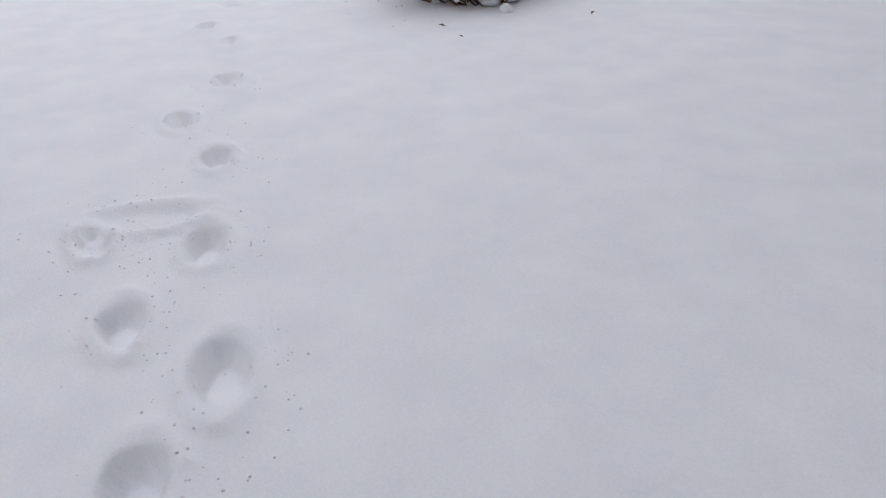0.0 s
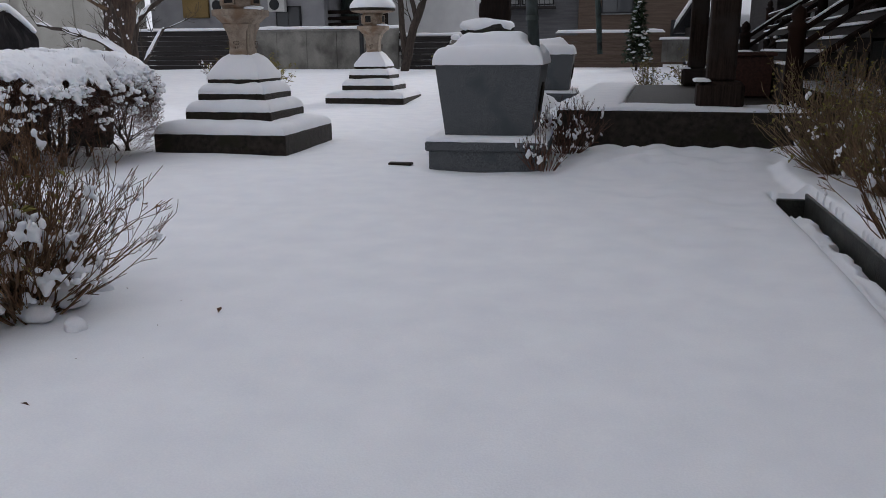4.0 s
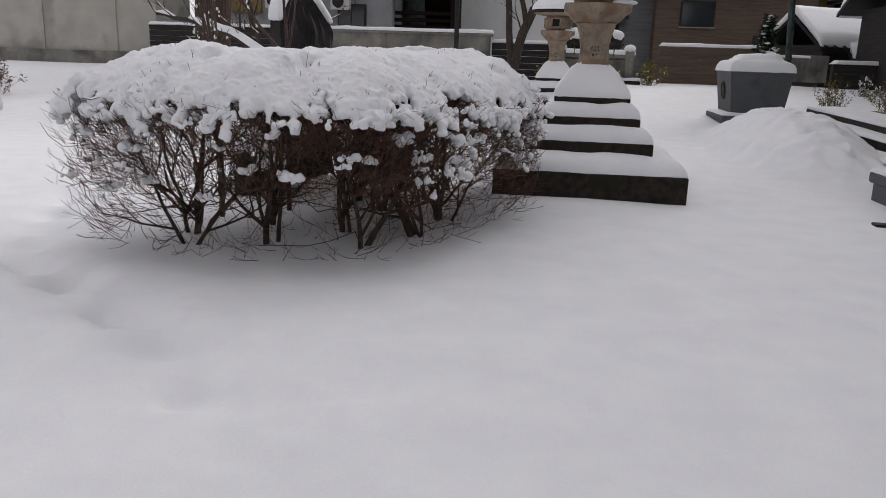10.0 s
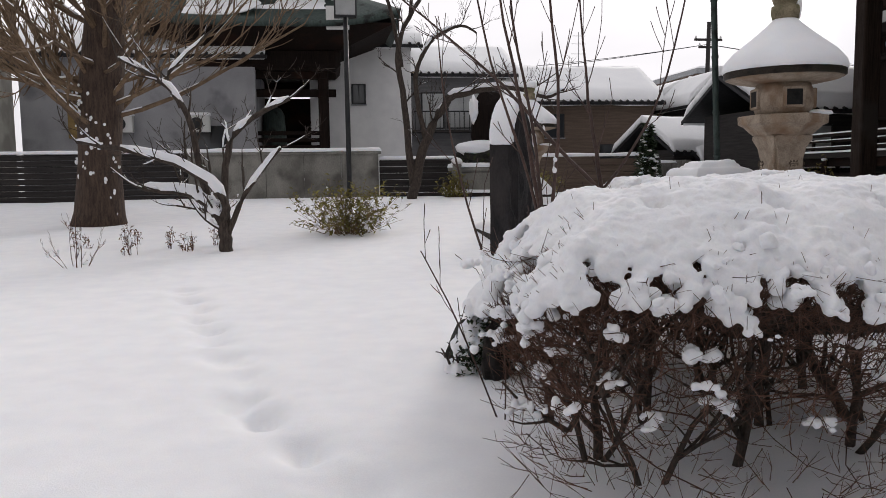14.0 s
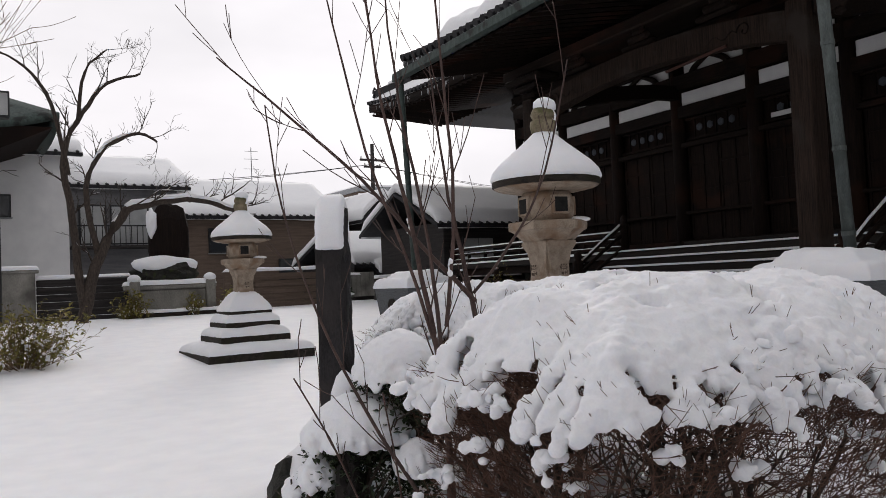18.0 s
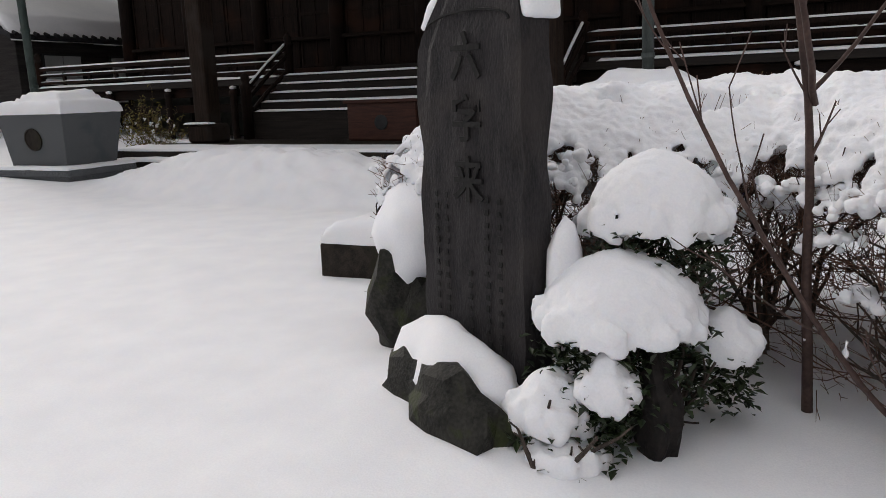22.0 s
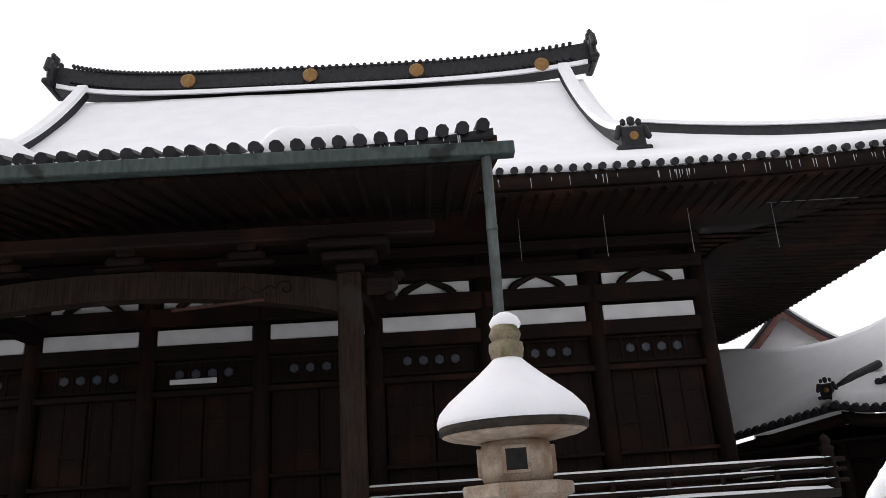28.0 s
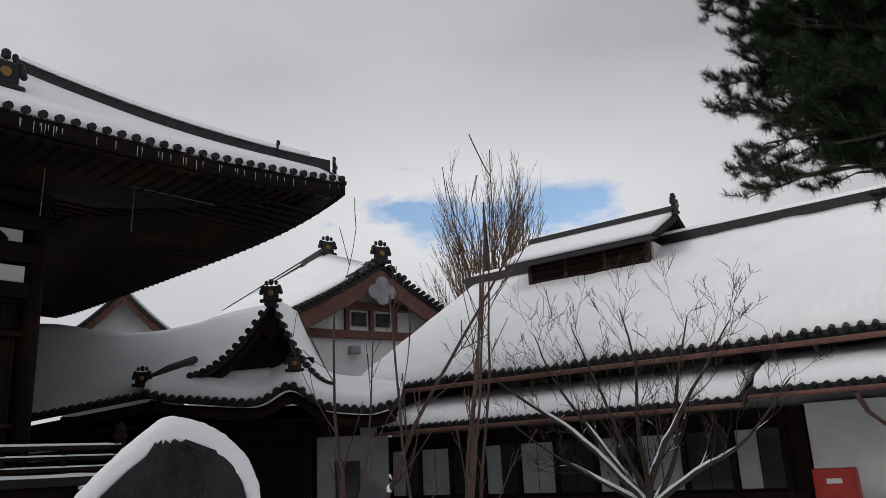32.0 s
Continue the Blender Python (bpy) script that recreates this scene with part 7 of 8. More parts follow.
part("coping_snow", moved(pillow(9.0, 0.4, 0.14, 12, 0.02, 6.5, 0.06), (8.0, 33.6, 1.55)), SNOW, bound, "snow on the wall", True)

bed = thing("stone_bed", "raised stone bed with posts, carrying a snowy rock", "stone bed", (-5.15, 31.0, 0.5))
part("bed_wall", box((2.4, 0.6, 0.95), (0, 0, 0.5), 0.04), CONCRETE, bed, "grey stone retaining wall")
part("bed_base", box((3.1, 0.9, 0.35), (0, -0.25, 0.1), 0.05), WET_STONE, bed, "dark stone kerb")
part("base_snow", moved(pillow(3.1, 0.5, 0.10, 14, 0.02, 2.6, 0.06), (0, -0.45, 0.27)), SNOW, bed, "snow on the kerb", True)
part("bed_cap", box((2.7, 0.75, 0.14), (0, 0, 1.05), 0.03), CONCRETE, bed)
part("cap_snow", moved(pillow(2.7, 0.75, 0.15, 14, 0.02, 1.5, 0.08), (0, 0, 1.12)), SNOW, bed, "snow on the cap stones", True)
for x in (-1.15, 1.15):
    part("post", box((0.3, 0.3, 1.3), (x, -0.32, 0.6), 0.04), CONCRETE, bed, "square stone post")
    part("post_snow", blob(0.2, (x, -0.32, 1.32), (1, 1, 0.7), 0.1, x, 2), SNOW, bed, "", True)
boulder((-5.2, 31.3, 1.95), 0.72, (1.4, 0.7, 0.55), 14, "long rock on the stone bed covered by snow", 0.1, (0, 0, 0.14))
dark = thing("standing_stone", "tall dark brown standing stone with snow on one side", "rock", (-4.95, 31.8, 1.9))
part("rock", blob(0.75, (0, 0, 1.15), (0.85, 0.5, 1.75), 0.22, 77, 3, 1.2), WOOD, dark, "dark brown stone")
part("rock_snow", blob(0.3, (-0.55, -0.05, 1.7), (0.5, 0.9, 1.6), 0.3, 12, 3), SNOW, dark, "snow on the stone's shoulder", True)

lamp = thing("floodlight", "box floodlight on a black steel post", "lamp post", (-9.9, 30.4, 0.5))
part("post", tubes([([Vector((0, 0, -0.2)), Vector((0, 0, 6.6))], [0.085, 0.075])], 10), BLACK_STEEL, lamp, "black steel post", True)
head = part("lamp_head", box((0.72, 0.35, 0.75), (0, 0, 6.3), 0.02), BLACK_STEEL, lamp, "black lamp housing")
part("lens", box((0.62, 0.02, 0.62), (0, -0.185, 6.3), 0.0), BLIND, head, "pale lamp glass")
post_ = thing("marker_post", "short white marker post", "post", (-17.4, 17.2, 0.08))
part("post", box((0.12, 0.12, 0.95), (0, 0, 0.45), 0.03), OFF_WHITE, post_)
pole2 = thing("warning_pole", "black and yellow striped pole leaning in the snow", "pole", (-18.1, 17.4, 0.05))
for k in range(6):
    part("stripe", tubes([([Vector((-0.02 * k, 0, 0.16 * k)), Vector((-0.02 * (k + 1), 0, 0.16 * (k + 1)))], [0.045, 0.045])], 8), GILT if k % 2 else BLACK_STEEL, pole2, "yellow band" if k % 2 else "black band")

# snowy conifer
con = thing("conifer", "small dark conifer dusted with snow", "tree", (0.35, 30.5, 0.6))
r = random.Random(81)
part("trunk", tubes([([Vector((0, 0, -0.1)), Vector((0, 0, 2.4))], [0.05, 0.01])], 6), BARK, con)
spots, dust = [], []
for k in range(900):
    z = r.uniform(0.3, 2.4)
    rad = 0.62 * (1 - z / 2.6) * math.sqrt(r.random())
    a = r.uniform(0, 6.283)
    spots.append(Vector((rad * math.cos(a), rad * math.sin(a), z)))
    if k % 9 == 0:
        dust.append(blob(r.uniform(0.05, 0.10), (rad * math.cos(a), rad * math.sin(a), z + 0.05), (1.2, 1.2, 0.5), 0.4, k, 1))
part("needle_mass", leaves(spots, 0.22, r, 0.2), NEEDLE, con, "dark green sprays", False, "stuff")
part("snow_dust", joined(dust), SNOW, con, "snow on the sprays", True, "stuff")

# ---- bell tower ----
tower = thing("bell_tower", "dark open wooden bell tower with a snow-dusted gabled roof", "bell tower", (-12.8, 38.5, -0.95))
part("base", box((6.4, 6.0, 3.6), (0, 0, 0.3), 0.05), CONCRETE, tower, "stone base")
for x in (-2.1, 2.1):
    for y in (-2.0, 2.0):
        part("post", box((0.42, 0.42, 5.6), (x * (1 if y < 0 else 1), y, 4.2), 0.04, None, 0, (0, 0)), WOOD, tower, "dark square post")
for z in (2.4, 3.0, 5.6, 6.3):
    for y in (-2.0, 2.0):
        part("tie", box((5.2, 0.22, 0.3), (0, y, z), 0.02), WOOD, tower, "dark tie beam")
    for x in (-2.1, 2.1):
        part("tie", box((0.22, 4.6, 0.3), (x, 0, z), 0.02), WOOD, tower, "dark tie beam")
part("rail_snow", moved(pillow(4.6, 0.24, 0.08, 10, 0.02, 1.0, 0.05), (0, -2.0, 3.16)), SNOW, tower, "snow on the rail", True)
part("bell", lathe([(0.5, 3.6), (0.52, 3.7), (0.48, 4.2), (0.44, 4.9), (0.3, 5.15), (0.1, 5.25)], 18), COPPER, tower, "bronze bell", True)
part("bracketing", box((5.6, 5.2, 0.9), (0, 0, 6.9), 0.2), WOOD, tower, "dark bracket work")
# added panel: keeps bright sky from showing through the open tower
part("back_board", box((4.0, 0.08, 3.0), (0, 1.9, 4.1), 0.01), WOOD, tower, "dark panel added to block the sky behind the bell")
for k in range(4):
    part("railing", box((4.4, 0.1, 0.16), (0, -1.95, 3.2 + 0.28 * k), 0.02), WOOD, tower, "dark rail")
part("roof_under", frustum((9.6, 8.6), (5.6, 5.0), 0, -0.75, 0.0), WOOD, tower, "dark eaves").location = (0, 0, 7.95)


def tower_eave(u, v):
    s = 2 * u - 1
    return (s * (5.0 - 1.9 * v), -4.4 + 2.2 * v, 7.95 + 1.5 * v + 0.5 * abs(s) ** 4 * (1 - v))


part("lower_roof", sheet(tower_eave, 24, 6, 0.2), COPPER, tower, "green copper lower roof", True)
part("roof_snow", sheet(lambda u, v: (lambda p: (p[0], p[1] + 0.1, p[2] + 0.07 + 0.05 * nz(p[0], p[1], 6, 1.2)))(tower_eave(0.30 + 0.68 * u, 0.35 + 0.6 * v)), 20, 6, 0.07), SNOW_FAR, tower, "thin snow on the copper", True)
part("lower_roof", sheet(lambda u, v: (-tower_eave(u, v)[0], -tower_eave(u, v)[1], tower_eave(u, v)[2]), 24, 6, 0.2), COPPER, tower, "", True)
for k in (-1, 1):
    part("lower_roof", sheet(lambda u, v: (k * (5.0 - 1.9 * v), (2 * u - 1) * (4.4 - 2.2 * v), 7.95 + 1.5 * v + 0.5 * abs(2 * u - 1) ** 4 * (1 - v)), 20, 6, 0.2), COPPER, tower, "green copper lower roof", True)
    part("upper_roof", sheet(lambda u, v: (k * (3.3 - 3.3 * v), -2.9 + 5.8 * u, 9.1 + 2.5 * (0.7 * v + 0.3 * v * v)), 8, 8, 0.16), TILE, tower, "dark upper roof", True)
    part("roof_snow", sheet(lambda u, v: (k * (3.2 - 3.2 * v), -2.8 + 5.6 * u, 9.2 + 2.5 * (0.7 * v + 0.3 * v * v)), 8, 8, 0.06), SNOW_FAR, tower, "snow on the upper roof", True)
    part("gable_board", tubes([([Vector((k * 3.35, -3.0, 9.0)), Vector((k * 1.6, -3.0, 10.15)), Vector((0, -3.0, 11.5))], [0.2, 0.18, 0.16])], 4), WOOD, tower, "dark gable board")
part("gable_wall", ([(-3.0, -2.6, 9.1), (3.0, -2.6, 9.1), (0, -2.6, 11.4), (-3.0, -2.4, 9.1), (3.0, -2.4, 9.1), (0, -2.4, 11.4)], [(0, 1, 2), (5, 4, 3), (0, 3, 4, 1), (1, 4, 5, 2), (2, 5, 3, 0)]), WOOD, tower, "dark lattice gable")
oni((0, -3.0, 11.45), 1.0, 90, tower)
part("roof_snow", sheet(lambda u, v: (lambda p: (p[0] * 0.5 - 2.4, p[1], p[2] + 0.06))(tower_eave(u, 0.15 + 0.6 * v)), 16, 5, 0.06), SNOW_FAR, tower, "patch of snow on the copper", True)
part("eave_panel", box((0.85, 0.1, 0.85), (2.7, -4.3, 8.1), 0.02), OFF_WHITE, tower, "pale square panel under the eaves")

# ---- pale building beyond the west end ----
pale = thing("pale_building", "long pale plastered building beyond the garden", "building", (-29.5, 34.2, 0.3))
part("wall", box((15.0, 3.0, 5.2), (0, 0, 2.6), 0.02), PALE_WALL, pale, "pale plastered wall")
part("roof_edge", box((15.4, 3.4, 0.3), (0, 0, 5.3), 0.03), TILE, pale, "dark roof edge")
part("roof_snow", moved(pillow(15.4, 3.4, 0.3, 14, 0.03, 4.0, 0.15), (0, 0, 5.44)), SNOW_FAR, pale, "snow on the roof", True)
for k in range(5):
    part("pilaster", box((0.12, 0.06, 5.0), (-6.6 + 3.1 * k, -1.53, 2.5), 0.01), PALE_WALL, pale)
part("plinth", box((15.0, 0.12, 0.9), (0, -1.56, 0.4), 0.02), CONCRETE, pale, "stained plinth")
for k in range(7):
    shrub((-19.5 - 1.1 * k, 19.8 + 0.9 * (k % 3) + 0.5 * k, 0.15), 0.6, 0.75, 22, 200 + k, "withered brown shrub under snow", 0.8, LEAF_BROWN, 40, TWIG_RED, leaf_size=0.09)

# ---- houses behind the wall ----


def house(at, w_, d_, eave, ridge, wall, label, along="x", windows=(), over=0.5, snow=0.36, turn=0, name="house", roof_mat=TILE, balcony=None):
    """A gabled house: its front faces -y. windows: rows of (x, z, width, height, pane)."""
    ob = thing(name, label, "house", at, turn=turn)
    part("wall", box((w_, d_, eave), (0, 0, eave / 2), 0.02), wall, ob, "house wall")
    if along == "x":
        top = lambda u, v, k, up: ((u - 0.5) * (w_ + 2 * over), k * (d_ / 2 + over) * (1 - v), eave + (ridge - eave) * v - 0.12 * (1 - v) + up)
    else:
        top = lambda u, v, k, up: (k * (w_ / 2 + over) * (1 - v), (u - 0.5) * (d_ + 2 * over), eave + (ridge - eave) * v - 0.12 * (1 - v) + up)
        part("gable", ([(-w_ / 2, -d_ / 2, eave - 0.02), (w_ / 2, -d_ / 2, eave - 0.02), (0, -d_ / 2, ridge - 0.1), (-w_ / 2, -d_ / 2 + 0.1, eave - 0.02), (w_ / 2, -d_ / 2 + 0.1, eave - 0.02), (0, -d_ / 2 + 0.1, ridge - 0.1)], [(0, 1, 2), (5, 4, 3), (0, 3, 4, 1), (1, 4, 5, 2), (2, 5, 3, 0)]), wall, ob)
    for k in (-1, 1):
        roof = part("roof", sheet(lambda u, v: top(u, v, k, 0.0), 6, 3, 0.14), roof_mat, ob, "dark roof edge")
        part("roof_snow", sheet(lambda u, v: (lambda p: (p[0], p[1], p[2] + 0.04 * nz(p[0] + at[0], p[1], k, 0.8)))(top(0.5 + (u - 0.5) * 0.985, 0.02 + 0.98 * v, k, 0.03 + snow * smooth(v / 0.08 + 0.35))), 24, 10, snow * 0.9), SNOW_FAR, roof, "thick snow on the roof", True)
    if along == "x":
        n = int(w_ / 0.3)
        part("eave_tile_row", tubes([([Vector(((i + 0.5) / n * (w_ + 2 * over) - (w_ + 2 * over) / 2, -d_ / 2 - over - 0.06, eave - 0.12)), Vector(((i + 0.5) / n * (w_ + 2 * over) - (w_ + 2 * over) / 2, -d_ / 2 - over + 0.2, eave - 0.02))], [0.07, 0.07]) for i in range(n)], 6), roof_mat, ob, "row of tile ends", kind="stuff")
    for x, z, a, b, pane in windows:
        win = part("window", box((a + 0.12, 0.10, b + 0.12), (x, -d_ / 2 - 0.02, z), 0.01), BLACK_STEEL, ob, "dark window frame")
        part("pane", box((a / 2 - 0.03, 0.03, b), (x - a / 4, -d_ / 2 - 0.075, z), 0.0), pane, win, "window pane")
        part("pane", box((a / 2 - 0.03, 0.03, b), (x + a / 4, -d_ / 2 - 0.085, z), 0.0), pane, win, "window pane")
        part("sill", box((a + 0.2, 0.12, 0.05), (x, -d_ / 2 - 0.06, z - b / 2 - 0.09), 0.01), STEEL, win)
    if balcony:
        x, z, a, b = balcony
        bal = part("balcony", box((a, 0.9, 0.12), (x, -d_ / 2 - 0.45, z), 0.02), DARK_WALL, ob, "dark balcony")
        part("balcony_rail", boxes([((x, -d_ / 2 - 0.88, z + b), (a, 0.05, 0.06))] + [((x - a / 2 + 0.06 + i * (a - 0.12) / 14, -d_ / 2 - 0.88, z + b / 2), (0.03, 0.03, b)) for i in range(15)]), BLACK_STEEL, bal, "black balcony rail")
    return ob


house((-17.6, 40.0, 0.5), 8.6, 8.0, 5.6, 7.4, GREY_PLASTER, "grey plastered house behind the boundary wall", "x", [(-2.0, 4.0, 0.9, 1.0, BLIND), (2.6, 2.2, 1.1, 1.2, PANE)])
for x in (-15.4, -18.2):
    ac = thing("air_conditioner", "white air conditioner unit on a house wall, snow on top", "air conditioner", (x, 35.65, 3.1))
    body = part("case", box((0.8, 0.3, 0.62), (0, 0, 0.31), 0.02), OFF_WHITE, ac)
    part("fan_grille", moved(lathe([(0.24, 0), (0.24, 0.02), (0.2, 0.03), (0.03, 0.03)], 18), (-0.08, -0.15, 0.31), 0, (90, 0)), BLACK_STEEL, body, "round dark fan grille")
    part("case_snow", moved(pillow(0.82, 0.32, 0.12, 8, 0.01, x, 0.06), (0, 0, 0.62)), SNOW, ac, "snow on the case", True)
solid("ochre_panel", box((1.3, 0.12, 1.3), (0, 0, 0), 0.02), OCHRE_WALL, "ochre panel on the grey house wall", "panel", (-19.55, 35.93, 3.55))
house((-9.1, 42.6, 0.5), 4.4, 6.5, 6.6, 7.6, PLASTER, "white plastered house with dark trim", "x", [(-0.1, 4.4, 0.5, 0.75, PANE)])
house((-4.5, 45.4, 0.5), 5.0, 6.6, 5.7, 7.1, GREY_WALL, "grey two-storey house with a snowy roof and a balcony", "x", [(-1.1, 3.9, 1.0, 1.6, BLIND), (0.4, 3.9, 1.5, 1.6, BLIND)], balcony=(-0.4, 2.9, 3.4, 0.9))
house((1.45, 43.9, 0.5), 7.0, 5.8, 4.3, 5.9, BROWN_WALL, "low brown house with a thick snow roof", "x", [(-1.65, 3.1, 1.4, 1.0, PANE), (1.55, 1.6, 1.2, 1.1, PANE)])
house((7.6, 47.0, 0.5), 4.4, 6.0, 3.9, 5.2, OCHRE_WALL, "ochre-brown house with its gable to the garden", "y", [], 0.4)
flat = thing("apartment_block", "flat-roofed brown building in the distance", "building", (23.0, 64.0, 0))
part("wall", box((13.0, 8.0, 8.6), (0, 0, 4.3), 0.02), BROWN_WALL, flat)
part("roof_edge", box((13.2, 8.2, 0.4), (0, 0, 8.7), 0.02), STEEL, flat)
part("roof_snow", moved(pillow(13, 8, 0.2, 10, 0.02, 3.0, 0.1), (0, 0, 8.9)), SNOW_FAR, flat, "", True)
for x in (-4.6, -2.0, 1.5, 4.0):
    win = part("window", box((1.3, 0.1, 1.3), (x, -4.0, 6.9), 0.01), BLACK_STEEL, flat)
    part("pane", box((1.1, 0.04, 1.1), (x, -4.06, 6.9), 0.0), PANE, win)
house((10.5, 43.0, 0.4), 4.6, 6.0, 4.0, 5.4, DARK_WALL, "dark wooden house under a snowy roof", "x", [(-0.6, 2.9, 0.6, 0.9, BLIND), (1.0, 2.9, 0.9, 0.9, PANE)])
house((7.6, 42.2, 0.4), 2.0, 4.0, 4.2, 5.3, DARK_WALL, "narrow dark gabled house", "y", [], 0.35)
house((4.6, 38.2, 0.4), 2.6, 3.2, 1.9, 3.1, DARK_WALL, "low shed with a thick snow roof", "x", [], 0.4, 0.3, 20, "shed")
house((6.6, 37.4, 0.4), 2.6, 2.6, 1.5, 2.2, DARK_WALL, "low shed with a thick snow roof", "x", [], 0.4, 0.3, 0, "shed")
# annex beyond the hall
annex = house((9.0, 33.2, 0.4), 8.0, 5.0, 3.2, 4.6, DARK_WALL, "dark wooden annex with a railed gallery", "x", [(-2.4, 2.1, 1.4, 0.9, BLIND), (0.2, 2.1, 1.2, 0.9, BLIND), (2.2, 2.1, 1.0, 0.9, PANE)], 0.7)
for z in (1.0, 1.35, 1.7):
    part("gallery_rail", box((8.0, 0.08, 0.09), (0, -3.3, z), 0.01), WOOD, annex, "dark gallery rail")
    part("rail_snow", moved(pillow(8.0, 0.09, 0.05, 8, 0.006, z, 0.03), (0, -3.3, z + 0.045)), SNOW, annex, "snow on the rail", True)
part("gallery_floor", box((8.2, 1.2, 0.16), (0, -2.95, 0.8), 0.02), WOOD, annex, "dark gallery floor")
for k in range(5):
    part("gallery_post", box((0.16, 0.16, 1.9), (-3.9 + 1.95 * k, -3.3, 0.9), 0.01), WOOD, annex)
for k in range(6):
    shrub((3.0 + 1.1 * k, 29.0 + 0.5 * (k % 2), 0.5), 0.6, 0.7, 30, 90 + k, "low evergreen shrub heaped with snow beyond the trough", 0.6, LEAF_DARK, 90, TWIG_RED)
shrub((1.6, 22.6, 0.3), 0.8, 1.05, 50, 98, "leafy evergreen shrub by the pillar, dusted with snow", 0.9, LEAF_OLIVE, 60, TWIG_TAN, leaf_size=0.08)
shrub((0.4, 23.6, 0.3), 0.6, 0.75, 35, 99, "low yellowish shrub by the platform", 0.9, LEAF_OLIVE, 30, TWIG_TAN, leaf_size=0.07)

# utility pole with wires and an aerial
up = thing("utility_pole", "concrete utility pole with cross-arms and sagging wires", "utility pole", (10.15, 46.0, -0.3))
part("pole", tubes([([Vector((0, 0, 0)), Vector((0.15, 0, 9.8))], [0.16, 0.11])], 10), DARK_WALL, up, "", True)
for z, w_ in ((8.85, 1.6), (8.45, 1.1)):
    part("cross_arm", box((w_, 0.12, 0.12), (0.12, 0, z), 0.01), DARK_WALL, up)
    for x in (-0.45 * w_, 0.0, 0.45 * w_):
        part("insulator", lathe([(0.05, 0), (0.06, 0.06), (0.04, 0.12), (0.01, 0.16)], 8), OFF_WHITE, up).location = (0.12 + x, 0, z + 0.06)
for i, (ex, ey, ez) in enumerate([(-30, 52, 7.6), (-32, 54, 7.2), (40, 62, 9.5), (42, 60, 9.2)]):
    part("wire", tubes([([Vector((0.1, 0, 8.6)).lerp(Vector((ex, ey - 46, ez)), t / 12) - Vector((0, 0, 3.2 * (t / 12) * (1 - t / 12))) for t in range(13)], [0.018] * 13)], 4), BLACK_STEEL, up, "sagging wire")
ant = thing("tv_aerial", "thin television aerial on a roof", "aerial", (2.2, 43.9, 6.3))
part("mast", tubes([([Vector((0, 0, 0)), Vector((0, 0, 2.2))], [0.025, 0.02])], 5), STEEL, ant)
for z in (1.1, 1.6, 2.0):
    part("element", box((0.9 - 0.2 * z / 2, 0.02, 0.02), (0, 0, z), 0.0), STEEL, ant)

# ---- south side: entrance porch beside the hall ----
AWAY = -141.45
entry = thing("entrance_porch", "dark temple entrance with a curved tiled roof deep in snow", "temple entrance", (7.67, -2.95, 0), turn=AWAY)


def wave(x):
    return math.exp(-((x - 1.45) / 0.62) ** 2)


def eave_line(x):
    """Height of the porch's wavy front eave."""
    return 4.05 - 0.104 * (x + 2.7) + 0.55 * wave(x) + 0.26 * smooth((x - 3.6) / 1.0) + 0.10 * smooth((-1.9 - x) / 0.8)


def front_roof_low(u, v):
    x = -2.75 + 7.35 * u
    rise = 0.74 + 0.22 * wave(x) - 0.35 * smooth((x - 3.4) / 1.2)
    return (x, -1.8 + 1.6 * v, eave_line(x) + rise * (0.75 * v + 0.25 * v * v))


def wing_roof(u, v):
    """The long slope that runs from the gable towards the hall."""
    x = -8.4 + 9.0 * u
    ridge = 6.42 + 0.75 * smooth((x + 4.2) / 4.2) + 0.5 * smooth((-4.6 - x) / 3.6)
    low = 4.19 + 0.15 * min(0.0, x + 3.0)
    return (x, -1.0 + 3.5 * v, low + (ridge - low) * (0.58 * v + 0.42 * v * v))


def laid(fn, depth, u0=0.005, v0=0.02, soft=0.05):
    """Snow over a roof: thick, rounded off at the eave, drooping between the tile ends."""
    def top(u, v):
        p = fn(u0 + (1 - 2 * u0) * u, v0 + (0.985 - v0) * v)
        return (p[0], p[1], p[2] + 0.05 + depth * smooth(v / 0.12 + 0.25) + soft * nz(p[0], p[1], 0, 0.9) + 0.025 * math.sin(p[0] * 22.0) * smooth((0.10 - v) / 0.10))
    return top


for fn, n, depth in ((front_roof_low, 30, 0.27), (wing_roof, 34, 0.22)):
    part("roof", sheet(fn, 44, 8, 0.16), TILE, entry, "curved black tile roof", True)
    part("roof_snow", sheet(laid(fn, depth), 200, 20, 0.2), SNOW_FAR, entry, "deep smooth snow on the roof", True)
    part("eave_tile_row", tubes([(lambda p: ([p + Vector((0, -0.10, -0.04)), p + Vector((0, 0.35, 0.1))], [0.10, 0.10]))(Vector(fn((i + 0.5) / n, 0))) for i in range(n)], 8), TILE, entry, "row of round tile ends", kind="stuff")
part("eave_board", sheet(lambda u, v: (-2.6 + 7.0 * u, -1.6 + 0.2 * v, eave_line(-2.6 + 7.0 * u) - 0.18), 40, 1, 0.34), WOOD_H, entry, "dark curved eaves board", True)
part("eave_board", sheet(lambda u, v: (-8.2 + 5.6 * u, -0.8 + 0.2 * v, 4.15 + 0.15 * (-5.2 + 5.6 * u) - 0.2), 12, 1, 0.3), WOOD_H, entry, "dark eaves board", True)
part("soffit", box((12.4, 2.6, 0.08), (-1.8, 0.2, 3.22), 0.01), WOOD_H, entry, "dark panel added to block the sky behind the bell under the eaves")
